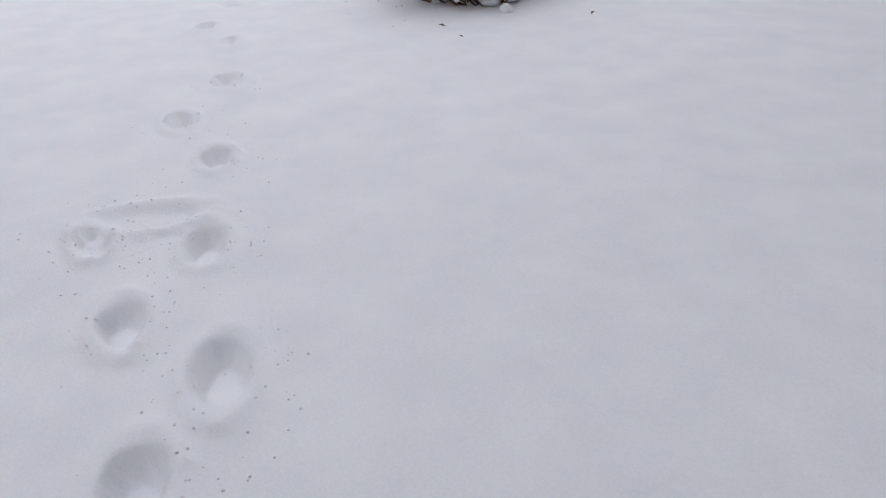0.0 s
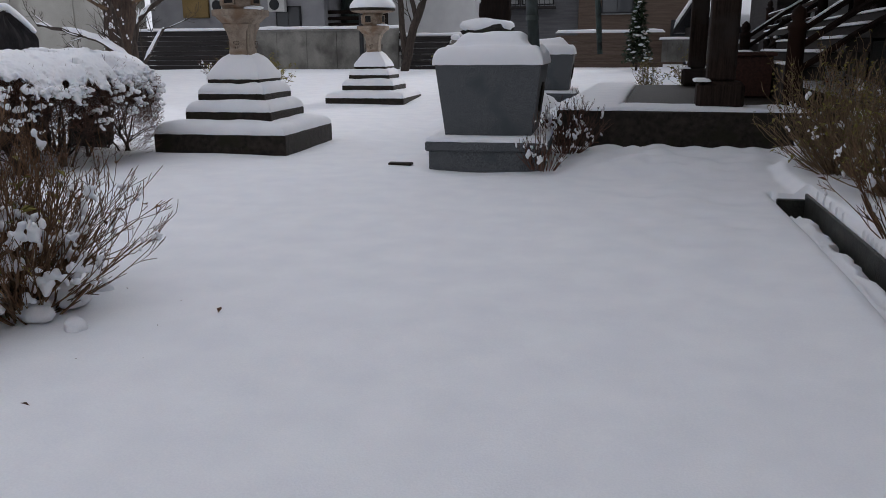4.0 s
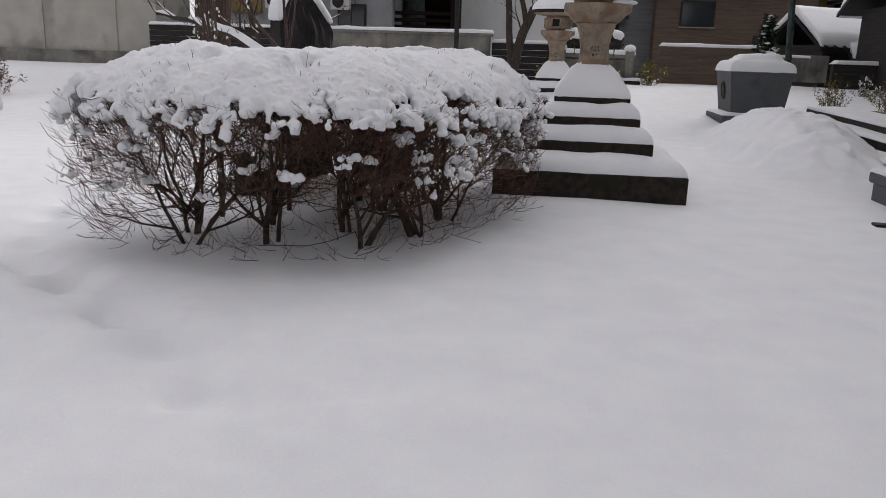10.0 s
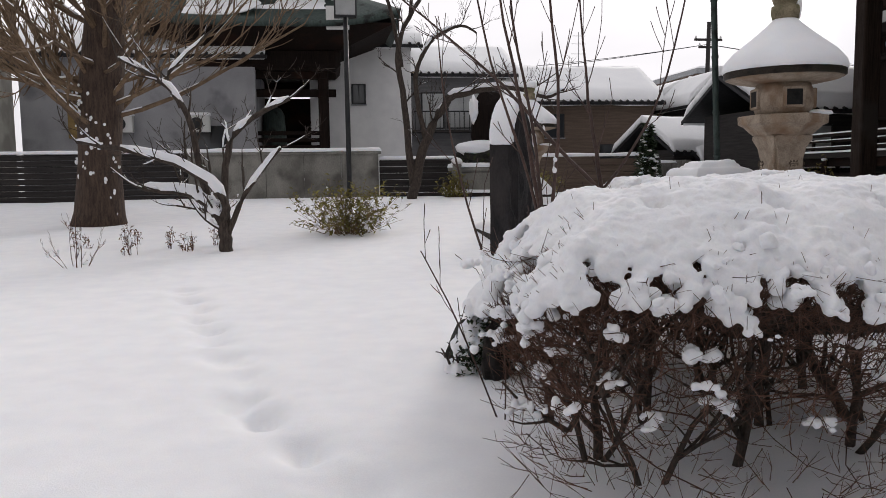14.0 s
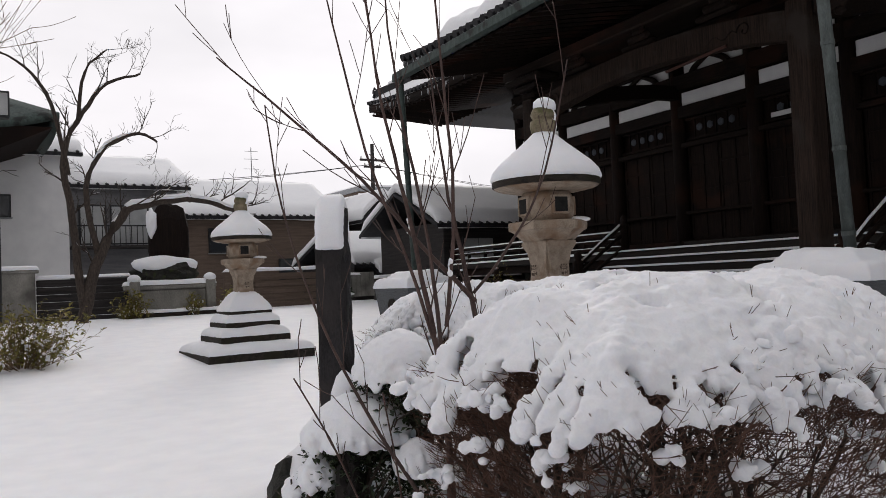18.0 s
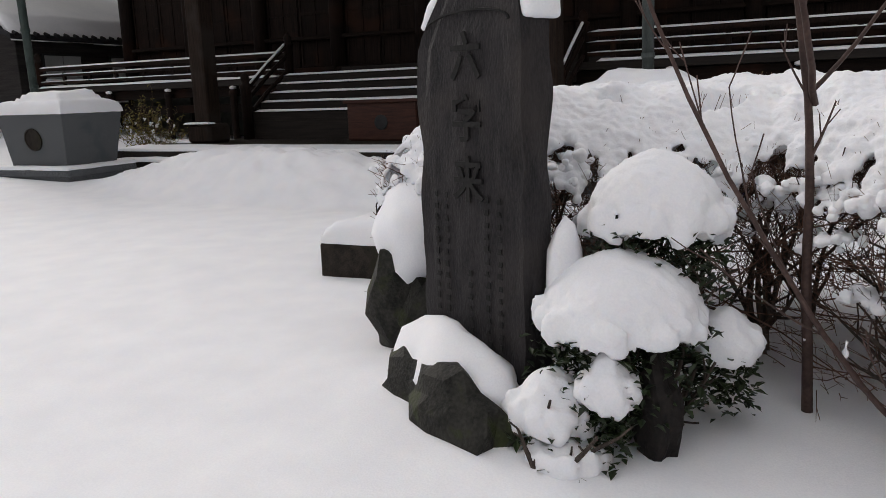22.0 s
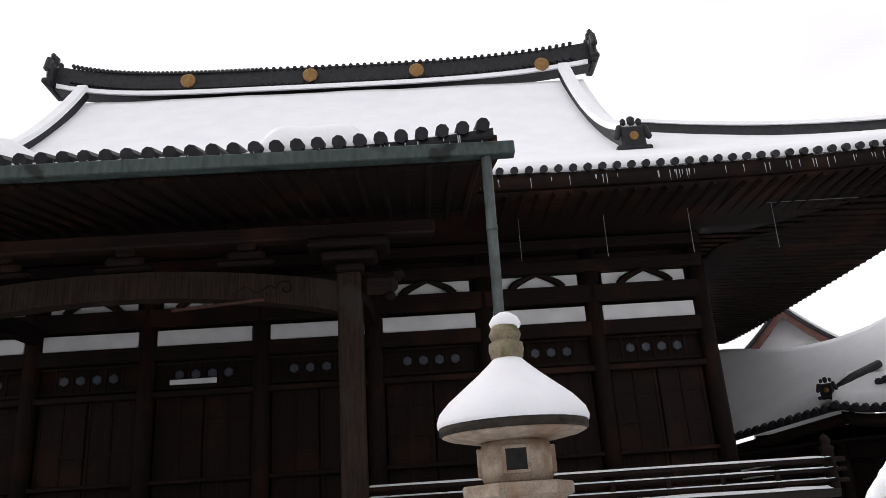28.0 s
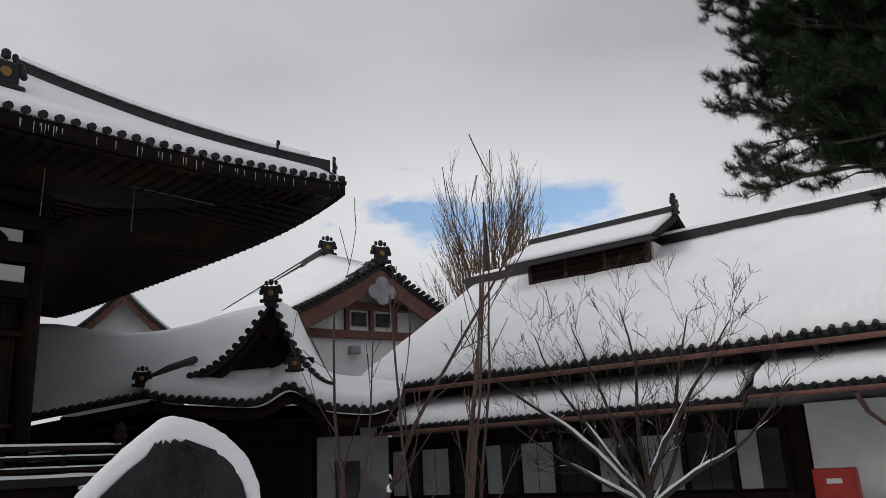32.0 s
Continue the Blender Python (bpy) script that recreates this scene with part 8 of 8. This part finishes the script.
# gable over the porch, its verges curving out to the foot
for k in (-1, 1):
    def gable_roof(u, v, k=k):
        if k < 0:
            return (0.7 - 2.45 * (1 - v), -0.95 + 4.2 * u, 4.62 + 2.2 * v ** 1.8 + 0.3 * u * v)
        return (0.7 + 1.85 * (1 - v), -0.95 + 4.2 * u, 4.16 + 2.66 * v ** 1.7 + 0.3 * u * v)
    part("gable_roof", sheet(gable_roof, 6, 14, 0.16), TILE, entry, "black tiled gable roof", True)
    part("gable_snow", sheet(lambda u, v: (lambda p: (p[0], p[1], p[2] + 0.20 * smooth(u / 0.12 + 0.3) + 0.02 * math.sin(v * 82) * smooth((0.12 - u) / 0.12)))(gable_roof(0.035 + 0.965 * u, 0.01 + 0.98 * v)), 20, 60, 0.16), SNOW_FAR, entry, "snow on the gable roof", True)
    part("verge_tile_row", tubes([(lambda p: ([p + Vector((0, -0.12, 0.02)), p + Vector((0, 0.3, 0.04))], [0.10, 0.10]))(Vector(gable_roof(0, (i + 0.5) / 13))) for i in range(13)], 8), TILE, entry, "stepped round verge tiles", kind="stuff")
    part("barge_board", sheet(lambda u, v: (lambda p: (p[0], p[1] + 0.08 + 0.12 * v, p[2] - 0.16))(gable_roof(0, u)), 14, 1, 0.34), WOOD, entry, "dark curved barge board", True)
part("gable_wall", ([(-1.3, -0.3, 4.4), (2.2, -0.3, 4.2), (0.7, -0.3, 6.5), (-1.3, -0.1, 4.4), (2.2, -0.1, 4.2), (0.7, -0.1, 6.5)], [(0, 1, 2), (5, 4, 3), (0, 3, 4, 1), (1, 4, 5, 2), (2, 5, 3, 0)]), WOOD, entry, "dark carved gable")
part("gable_tie", box((2.6, 0.18, 0.2), (0.6, -0.42, 5.0), 0.02), WOOD_H, entry, "dark tie beam")
part("gable_pendant", joined([moved(lathe([(0.20, 0), (0.20, 0.06), (0.06, 0.09)], 12), (0.7 + x, -0.8, z), 0, (90, 0)) for x, z in ((0, 6.22), (-0.18, 6.02), (0.18, 6.02), (0, 5.85))]), WOOD_H, entry, "dark carved gable pendant")
oni((0.7, -1.0, 6.72), 0.75, 90, entry)
oni((1.55, -1.72, 4.52), 0.62, 90, entry)
oni((-2.85, -1.6, 4.32), 0.62, 90, entry)
part("hip_ridge", tubes([([Vector((-2.85, -1.5, 4.42)), Vector((-2.4, -0.6, 4.95)), Vector((-1.9, 0.2, 5.3))], [0.13, 0.13, 0.12])], 8), TILE, entry, "black tile ridge under snow", True)
for c, q in (((-2.2, 1.2, 1.9), (8.4, 0.2, 3.8)), ((-0.6, 0.6, 3.0), (7.5, 0.4, 0.5)), ((-5.5, 1.05, 1.8), (5.0, 0.2, 3.5))):
    part("wall", box(q, c, 0.01), WOOD, entry, "dark porch wall")
part("plaster", box((2.2, 0.15, 3.2), (2.9, 0.7, 1.7), 0.01), GREY_PLASTER, entry, "grey plastered wall")
win = part("window", box((0.75, 0.12, 1.3), (2.75, 0.6, 1.35), 0.01), BLACK_STEEL, entry, "dark window")
part("pane", box((0.6, 0.03, 1.15), (2.75, 0.53, 1.35), 0.0), PANE, win)
for x in (-3.4, -0.9, 1.6):
    part("post", box((0.24, 0.24, 3.3), (x, 0.1, 1.65), 0.02), WOOD, entry, "dark porch post")

# ---- large gabled hall behind ----
big = thing("gabled_hall", "large hall with a snowy tiled roof and red-brown gable boards", "temple building", (12.16, -12.88, 0), turn=AWAY + 32)


def big_roof(u, v, k):
    return (k * 4.9 * (1 - v), -1.2 + 17.0 * u, 7.75 + 2.75 * (0.78 * v + 0.22 * v * v))


for k in (-1, 1):
    part("roof", sheet(lambda u, v: big_roof(u, v, k), 6, 8, 0.2), TILE, big, "black tile roof", True)
    part("roof_snow", sheet(lambda u, v: (lambda p: (p[0], p[1], p[2] + 0.16))(big_roof(0.04 + 0.96 * u, 0.02 + 0.95 * v, k)), 20, 10, 0.14), SNOW_FAR, big, "snow on the roof", True)
    part("barge_board", sheet(lambda u, v: (k * 4.8 * (1 - u), -1.1 + 0.16 * v, 7.7 + 2.75 * (0.78 * u + 0.22 * u * u)), 10, 1, 0.9), RED_TRIM, big, "red-brown barge board")
    part("verge_tile_row", tubes([(lambda p: ([p + Vector((0, -0.12, 0.1)), p + Vector((0, 0.3, 0.1))], [0.10, 0.10]))(Vector(big_roof(0, (i + 0.5) / 20, k))) for i in range(20)], 8), TILE, big, "round verge tiles", kind="stuff")
    for i in (1, 2):
        part("tile_ridge", tubes([([Vector(big_roof(0.0, 1 - 0.12 * i, k)) + Vector((0, 0, 0.22)), Vector(big_roof(1.0, 1 - 0.12 * i, k)) + Vector((0, 0, 0.22))], [0.14, 0.14])], 6), TILE, big, "black tile ridge")
part("gable_wall", ([(-4.6, 0.0, 7.5), (4.6, 0.0, 7.5), (0, 0.0, 10.2), (-4.6, 0.2, 7.5), (4.6, 0.2, 7.5), (0, 0.2, 10.2)], [(0, 1, 2), (5, 4, 3), (0, 3, 4, 1), (1, 4, 5, 2), (2, 5, 3, 0)]), PLASTER, big, "white plastered gable")
part("wall", box((8.6, 14.0, 7.6), (0, 7.1, 3.8), 0.02), PLASTER, big, "white plastered wall")
for z in (7.45, 8.75):
    part("gable_beam", box((8.8 - (z - 7.45) * 3.4, 0.3, 0.34), (0, -0.1, z), 0.02), RED_TRIM, big, "red-brown gable beam")
for x in (-1.2, 0.0, 1.2):
    part("gable_post", box((0.2, 0.24, 1.2), (x, -0.08, 8.1), 0.02), RED_TRIM, big)
part("gable_vent", box((0.7, 0.1, 0.6), (-0.6, -0.1, 8.15), 0.01), BLACK_STEEL, big, "dark gable vent")
part("gable_vent", box((0.7, 0.1, 0.6), (0.6, -0.1, 8.15), 0.01), BLACK_STEEL, big, "dark gable vent")
part("pendant", joined([moved(lathe([(0.34, 0), (0.34, 0.08), (0.1, 0.12)], 12), (x, -1.2, z), 0, (90, 0)) for x, z in ((0, 9.55), (-0.34, 9.2), (0.34, 9.2), (0, 8.95))]), GREY_PLASTER, big, "pale carved gable pendant")
part("wall_light", box((0.5, 0.3, 0.35), (-0.9, -0.2, 6.75), 0.03), STEEL, big, "small box on the wall")
oni((0, -1.2, 10.5), 1.1, 90, big)
oni((0, 4.6, 12.3), 1.1, 90, big)
hip = lambda u, v: Vector((0, -0.5, 10.62)).lerp(Vector((-9.5, -0.5, 5.3)), u).lerp(Vector((0, 4.75, 12.5)).lerp(Vector((-9.5, 4.75, 6.5)), u), v)
part("hip_snow", sheet(hip, 16, 8, 0.2), SNOW_FAR, big, "snow on the slope up to the main ridge", True)
for i in range(2):
    part("upper_ridge", box((0.45, 17.5, 0.45), (-1.2 * i, 13.4, 12.55 - 1.0 * i), 0.05), TILE, big, "black upper ridge")
    part("ridge_snow", box((0.34, 17.0, 0.12), (-1.2 * i, 13.5, 12.82 - 1.0 * i), 0.04), SNOW_FAR, big)
for k in (-1, 1):
    upper = lambda u, v: (k * 9.5 * (1 - v), 4.7 + 17.4 * u, 6.4 + 6.0 * (0.78 * v + 0.22 * v * v))
    part("upper_roof", sheet(upper, 6, 10, 0.2), TILE, big, "black upper roof", True)
    part("roof_snow", sheet(lambda u, v: (lambda p: (p[0], p[1], p[2] + 0.17 + 0.04 * nz(p[0], p[1], 4, 0.8)))(upper(0.02 + 0.97 * u, 0.97 * v)), 30, 16, 0.14), SNOW_FAR, big, "broad snow on the upper roof", True)
part("ridge", box((0.45, 17.0, 0.5), (0, 7.3, 10.55), 0.05), TILE, big, "black ridge")
part("ridge_snow", box((0.5, 16.0, 0.1), (0, 7.9, 10.83), 0.04), SNOW_FAR, big)
side = thing("side_gable", "smaller gabled roof with red-brown boards under snow", "temple building", (20.00, -5.51, 0), turn=AWAY + 14)
side.scale = (1.25, 1.1, 1.065)
for k in (-1, 1):
    part("roof", sheet(lambda u, v: (k * 2.1 * (1 - v), -0.8 + 6 * u, 7.0 + 2.2 * (0.75 * v + 0.25 * v * v)), 4, 6, 0.2), TILE, side, "black tile roof", True)
    part("roof_snow", sheet(lambda u, v: (k * 2.05 * (1 - v), -0.4 + 6 * u, 7.2 + 2.2 * (0.75 * v + 0.25 * v * v)), 10, 6, 0.15), SNOW_FAR, side, "snow on the roof", True)
    part("barge_board", sheet(lambda u, v: (k * 2.05 * (1 - u), -0.7 + 0.16 * v, 6.95 + 2.2 * (0.75 * u + 0.25 * u * u)), 8, 1, 0.45), RED_TRIM, side, "red-brown barge board")
part("gable_wall", ([(-1.9, 0.0, 6.8), (1.9, 0.0, 6.8), (0, 0.0, 8.95), (-1.9, 0.2, 6.8), (1.9, 0.2, 6.8), (0, 0.2, 8.95)], [(0, 1, 2), (5, 4, 3), (0, 3, 4, 1), (1, 4, 5, 2), (2, 5, 3, 0)]), PLASTER, side, "pale gable wall")
part("wall", box((3.6, 5.0, 6.9), (0, 2.7, 3.45), 0.02), GREY_PLASTER, side)

# ---- long house with a vented roof ----
longh = thing("long_house", "long low temple house with broad snow-covered roofs", "house", (0.268, 0.260, 0), turn=1.25)
LX0, LX1 = -18.0, 5.3


def long_top(u, v):
    x = LX0 + (LX1 + 0.6 - LX0) * u - 1.2 * v * smooth((u - 0.9) / 0.1)
    return (x, -6.1 - 5.9 * v, 4.15 + 4.1 * v + 0.08 * nz(x, v * 3, 0, 0.4))


part("roof", sheet(long_top, 20, 6, 0.2), TILE, longh, "black tile roof", True)
part("roof", sheet(lambda u, v: (lambda p: (p[0], -24.0 - p[1], p[2]))(long_top(u, v)), 20, 6, 0.2), TILE, longh, "black tile roof", True)
part("roof_snow", sheet(lambda u, v: (lambda p: (p[0] - 0.1, p[1], p[2] + 0.06 + 0.24 * smooth(v / 0.06 + 0.3) + 0.03 * nz(p[0], p[1], 2, 2.2) + 0.03 * math.sin(p[0] * 22.2) * (1 - v) ** 6))(long_top(u, 0.008 + 0.945 * v)), 420, 20, 0.22), SNOW_FAR, longh, "broad smooth snow on the roof", True)
part("ridge", box((23.0, 0.5, 0.55), (-6.4, -12.0, 8.4), 0.06), TILE, longh, "black ridge")
part("ridge_snow", moved(pillow(22.6, 0.4, 0.12, 12, 0.02, 1.0, 0.06), (-6.5, -12.0, 8.67)), SNOW_FAR, longh, "snow on the ridge", True)
part("eave_tile_row", tubes([(lambda p: ([p + Vector((0, 0.1, -0.02)), p + Vector((0, -0.5, 0.3))], [0.075, 0.075]))(Vector(long_top((i + 0.5) / 84, 0))) for i in range(84)], 8), TILE, longh, "row of round tile ends", kind="stuff")
part("gutter", box((24.0, 0.14, 0.12), (-6.0, -5.95, 3.95), 0.03), RED_TRIM, longh, "brown gutter")
part("wall", box((23.4, 9.0, 4.2), (-6.1, -12.2, 2.1), 0.02), GREY_PLASTER, longh, "grey plastered wall")
part("wall", box((23.0, 0.3, 0.9), (-6.2, -7.4, 3.75), 0.02), DARK_WALL, longh, "dark panel added to block the sky behind the bell under the eaves")
for a, b, dz in ((-6.7, 3.9, 0.0), (-18.0, -6.8, 0.14)):
    low = lambda u, v: (a + (b - a) * u, -5.1 - 2.2 * v, 2.86 + dz + 0.75 * v)
    part("lower_roof", sheet(low, 10, 3, 0.16), TILE, longh, "black tiled lower roof")
    part("lower_snow", sheet(lambda u, v: (lambda p: (p[0], p[1], p[2] + 0.04 + 0.20 * smooth(v / 0.1 + 0.3) + 0.03 * nz(p[0], p[1], 5, 2) + 0.025 * math.sin(p[0] * 25.1) * (1 - v) ** 2))(low(0.01 + 0.98 * u, 0.02 + 0.96 * v)), 220, 8, 0.2), SNOW_FAR, longh, "snow on the lower roof", True)
    part("eave_tile_row", tubes([(lambda p: ([p + Vector((0, 0.08, -0.02)), p + Vector((0, -0.4, 0.1))], [0.06, 0.06]))(Vector(low((i + 0.5) / 46, 0))) for i in range(46)], 6), TILE, longh, "row of round tile ends", kind="stuff")
    part("gutter", box((b - a, 0.12, 0.10), ((a + b) / 2, -5.0, 2.70 + dz), 0.03), RED_TRIM, longh, "brown gutter")
part("downpipe", tubes([([Vector((-8.9, -5.0, 2.75)), Vector((-8.9, -6.0, 2.4)), Vector((-9.1, -6.9, 2.1)), Vector((-9.1, -6.9, 0.2))], [0.05] * 4)], 8), RED_TRIM, longh, "brown downpipe", True)
part("wall", box((13.2, 0.16, 2.7), (-0.7, -7.55, 1.35), 0.01), WOOD, longh, "dark wooden front")
part("wall", box((10.5, 0.2, 2.75), (-12.6, -7.5, 1.37), 0.01), PLASTER, longh, "white plastered front")
for k in range(11):
    x = 5.4 - 1.22 * k
    part("post", box((0.12, 0.14, 2.7), (x, -7.4, 1.35), 0.01), WOOD, longh, "dark post")
    if k < 10:
        w2 = part("window", box((1.08, 0.06, 1.5), (x - 0.61, -7.44, 1.55), 0.01), WOOD, longh, "sliding window")
        part("pane", box((0.50, 0.02, 1.36), (x - 0.35, -7.40, 1.55), 0.0), BLIND if k % 3 != 2 else PANE, w2, "frosted pane")
        part("pane", box((0.50, 0.02, 1.36), (x - 0.88, -7.40, 1.55), 0.0), BLIND if k % 3 == 1 else PANE, w2, "dark pane")
part("sill", box((13.0, 0.2, 0.14), (-0.7, -7.4, 0.72), 0.01), WOOD, longh, "dark sill")
vent = thing("roof_vent", "small louvred roof lantern with its own snowy roof", "roof vent", (-0.07, -11.75, 6.5), turn=1.25)
part("vent_wall", box((4.4, 2.6, 1.9), (0, 0, 0.95), 0.02), RED_WOOD, vent, "brown wooden louvres")
for k in range(6):
    part("louvre", box((4.3, 0.08, 0.12), (0, 1.34, 0.75 + 0.18 * k), 0.01, None, 0, (-25, 0)), WOOD, vent, "dark louvre")
for x in (-2.15, -0.7, 0.75, 2.15):
    part("vent_post", box((0.14, 0.14, 1.9), (x, 1.32, 0.95), 0.01), RED_WOOD, vent)
part("vent_plaster", box((0.1, 2.2, 0.9), (-2.24, 0, 1.35), 0.01), PLASTER, vent, "white plastered end")
for k in (-1, 1):
    vt = lambda u, v: (-2.75 + 5.5 * u, k * 2.0 * (1 - v), 1.75 + 1.05 * v)
    part("vent_roof", sheet(vt, 6, 3, 0.14), TILE, vent, "black tile roof")
    part("vent_snow", sheet(lambda u, v: (lambda p: (p[0], p[1], p[2] + 0.2))(vt(0.01 + 0.98 * u, 0.03 + 0.92 * v)), 20, 6, 0.17), SNOW_FAR, vent, "snow on the vent roof", True)
    part("verge_board", tubes([([Vector((-2.72, k * 2.0, 1.7)), Vector((-2.72, 0, 2.75))], [0.12, 0.12])], 4), WOOD, vent)
part("vent_ridge", box((5.6, 0.35, 0.35), (0, 0, 2.95), 0.05), TILE, vent, "black ridge")
oni((-2.75, 0, 2.9), 0.7, 0, vent)
cabinet = thing("hose_cabinet", "red metal fire hose cabinet by the house wall", "cabinet", (-7.59, -6.21, 0), turn=1.25)
part("case", box((0.85, 0.32, 1.25), (0, 0, 0.68), 0.02), RED_PAINT, cabinet, "red painted case")
part("cabinet_door", box((0.75, 0.02, 1.05), (0, 0.168, 0.66), 0.005), RED_PAINT, cabinet, "red door")
part("plate", box((0.3, 0.01, 0.1), (0, 0.182, 1.05), 0.0), OFF_WHITE, cabinet, "small pale plate")

# trees on the south side
trained_tree("plum_tree", (-4.97, -2.75, 0), [
    ([(0, 0, -0.1), (0.05, 0, 0.8), (-0.1, 0.1, 1.4), (-0.7, 0.3, 2.2), (-1.5, 0.5, 3.2), (-2.2, 0.6, 4.1)], 0.105, 0.012),
    ([(0, 0, 0.7), (0.6, 0.1, 1.4), (1.5, 0.2, 2.3), (2.6, 0.2, 3.0), (3.5, 0.2, 3.7)], 0.077, 0.012),
    ([(0, 0, 0.9), (0.3, 0.3, 1.8), (0.6, 0.5, 3.0), (1.1, 0.6, 4.4)], 0.063, 0.012),
    ([(0, 0, 0.8), (-0.5, -0.2, 1.7), (-0.6, -0.4, 3.0), (-1.0, -0.5, 4.5)], 0.063, 0.012),
    ([(0, 0, 0.7), (1.0, -0.2, 1.2), (2.2, -0.3, 1.8), (3.4, -0.3, 2.6)], 0.063, 0.012),
    ([(0, 0, 0.8), (-1.0, 0.1, 1.4), (-2.1, 0.2, 2.0), (-3.0, 0.2, 3.0)], 0.063, 0.012),
    ([(0, 0, 1.0), (0.05, 0.2, 2.3), (-0.1, 0.3, 3.5), (0.1, 0.3, 4.7)], 0.056, 0.012),
    ([(0.2, 0, 1.0), (1.0, 0.2, 2.2), (1.8, 0.3, 3.4), (2.2, 0.3, 4.4)], 0.049, 0.012),
], 35, "broad bare plum tree with snow on its lower limbs", BARK, 1, (0.6, 1.3), 4, 2, 0.035, 0.9, 0.10, 0.5, 0.3, 0.4, 0.45)
r = random.Random(44)
pop = thing("poplar_tree", "tall dense bare tree behind the roofs", "tree", (13.82, -24.85, 0))
lines = []
part("trunk", tubes([([Vector((0, 0, 0)), Vector((0, 0, 9)), Vector((0, 0, 17))], [0.5, 0.35, 0.05])], 8), TREE_BARK, pop)
for k in range(75):
    z = r.uniform(5, 13)
    a = r.uniform(0, 6.283)
    grow(r, Vector((0.9 * math.cos(a), 0.9 * math.sin(a), z)), Vector((0.42 * math.cos(a), 0.42 * math.sin(a), 1)), r.uniform(4, 6.5) * (1.15 - z / 30), 0.06, 2, lines, 0.05, 5, 0.25, 0.5, 0.08, 6, 0.012)
part("branchwork", tubes(plain(lines), 3), GINKGO, pop, "upright tan branches", False, "stuff")

# pine reaching over from the side
r = random.Random(52)
pine = thing("pine_tree", "dark green pine with long drooping boughs", "pine tree", (-12.3, 1.6, 0))
part("trunk", tubes([([Vector((0, 0, -0.1)), Vector((-0.1, 0.0, 3)), Vector((0.1, 0.1, 6)), Vector((0.2, 0.1, 11))], [0.26, 0.22, 0.16, 0.05])], 10), TREE_BARK, pine, "rough brown trunk", True)
lines = []
for k in range(165):
    # boughs reach out towards the garden, thickest overhead, one hanging low
    s, deep = r.uniform(0.2, 3.25), r.uniform(-1.2, 1.8)
    low = k % 9 == 0
    z = r.uniform(4.5, 5.1) if low else r.uniform(5.5, 9.2) - 0.10 * s
    s = min(s, 2.7) if low else s
    tip = Vector((0.796 * s + 0.606 * deep, 0.606 * s - 0.796 * deep, z))
    base = Vector((0.1, 0.1, min(10.0, z + r.uniform(-0.2, 0.9))))
    way = tip - base
    grow(r, base, way, way.length * 0.9, 0.04, 2, lines, 0.12, 7, 0.42, 0.27, 0.03, 6, 0.006)
part("branchwork", tubes(plain(lines), 4), BARK, pine, "dark boughs", False, "stuff")
nv, nf = [], []
for pts, rad, d in lines:
    if d > 1:
        continue
    for q in range(1 if d else 0, len(pts)):
        c = pts[q]
        ahead = (pts[q] - pts[q - 1]).normalized() if q else Vector((0, 0, 1))
        for m_ in range(30):
            way = (ahead * r.uniform(0.2, 1.2) + Vector((r.uniform(-1, 1), r.uniform(-1, 1), r.uniform(-0.7, 1)))).normalized()
            tip = c + way * r.uniform(0.10, 0.17)
            sd = way.cross(Vector((0.3, 0.2, 1))).normalized() * 0.0042
            i = len(nv)
            nv += [c - sd, c + sd, tip]
            nf.append((i, i + 1, i + 2))
part("needle_mass", (nv, nf), NEEDLE, pine, "tufts of dark needles", False, "stuff")
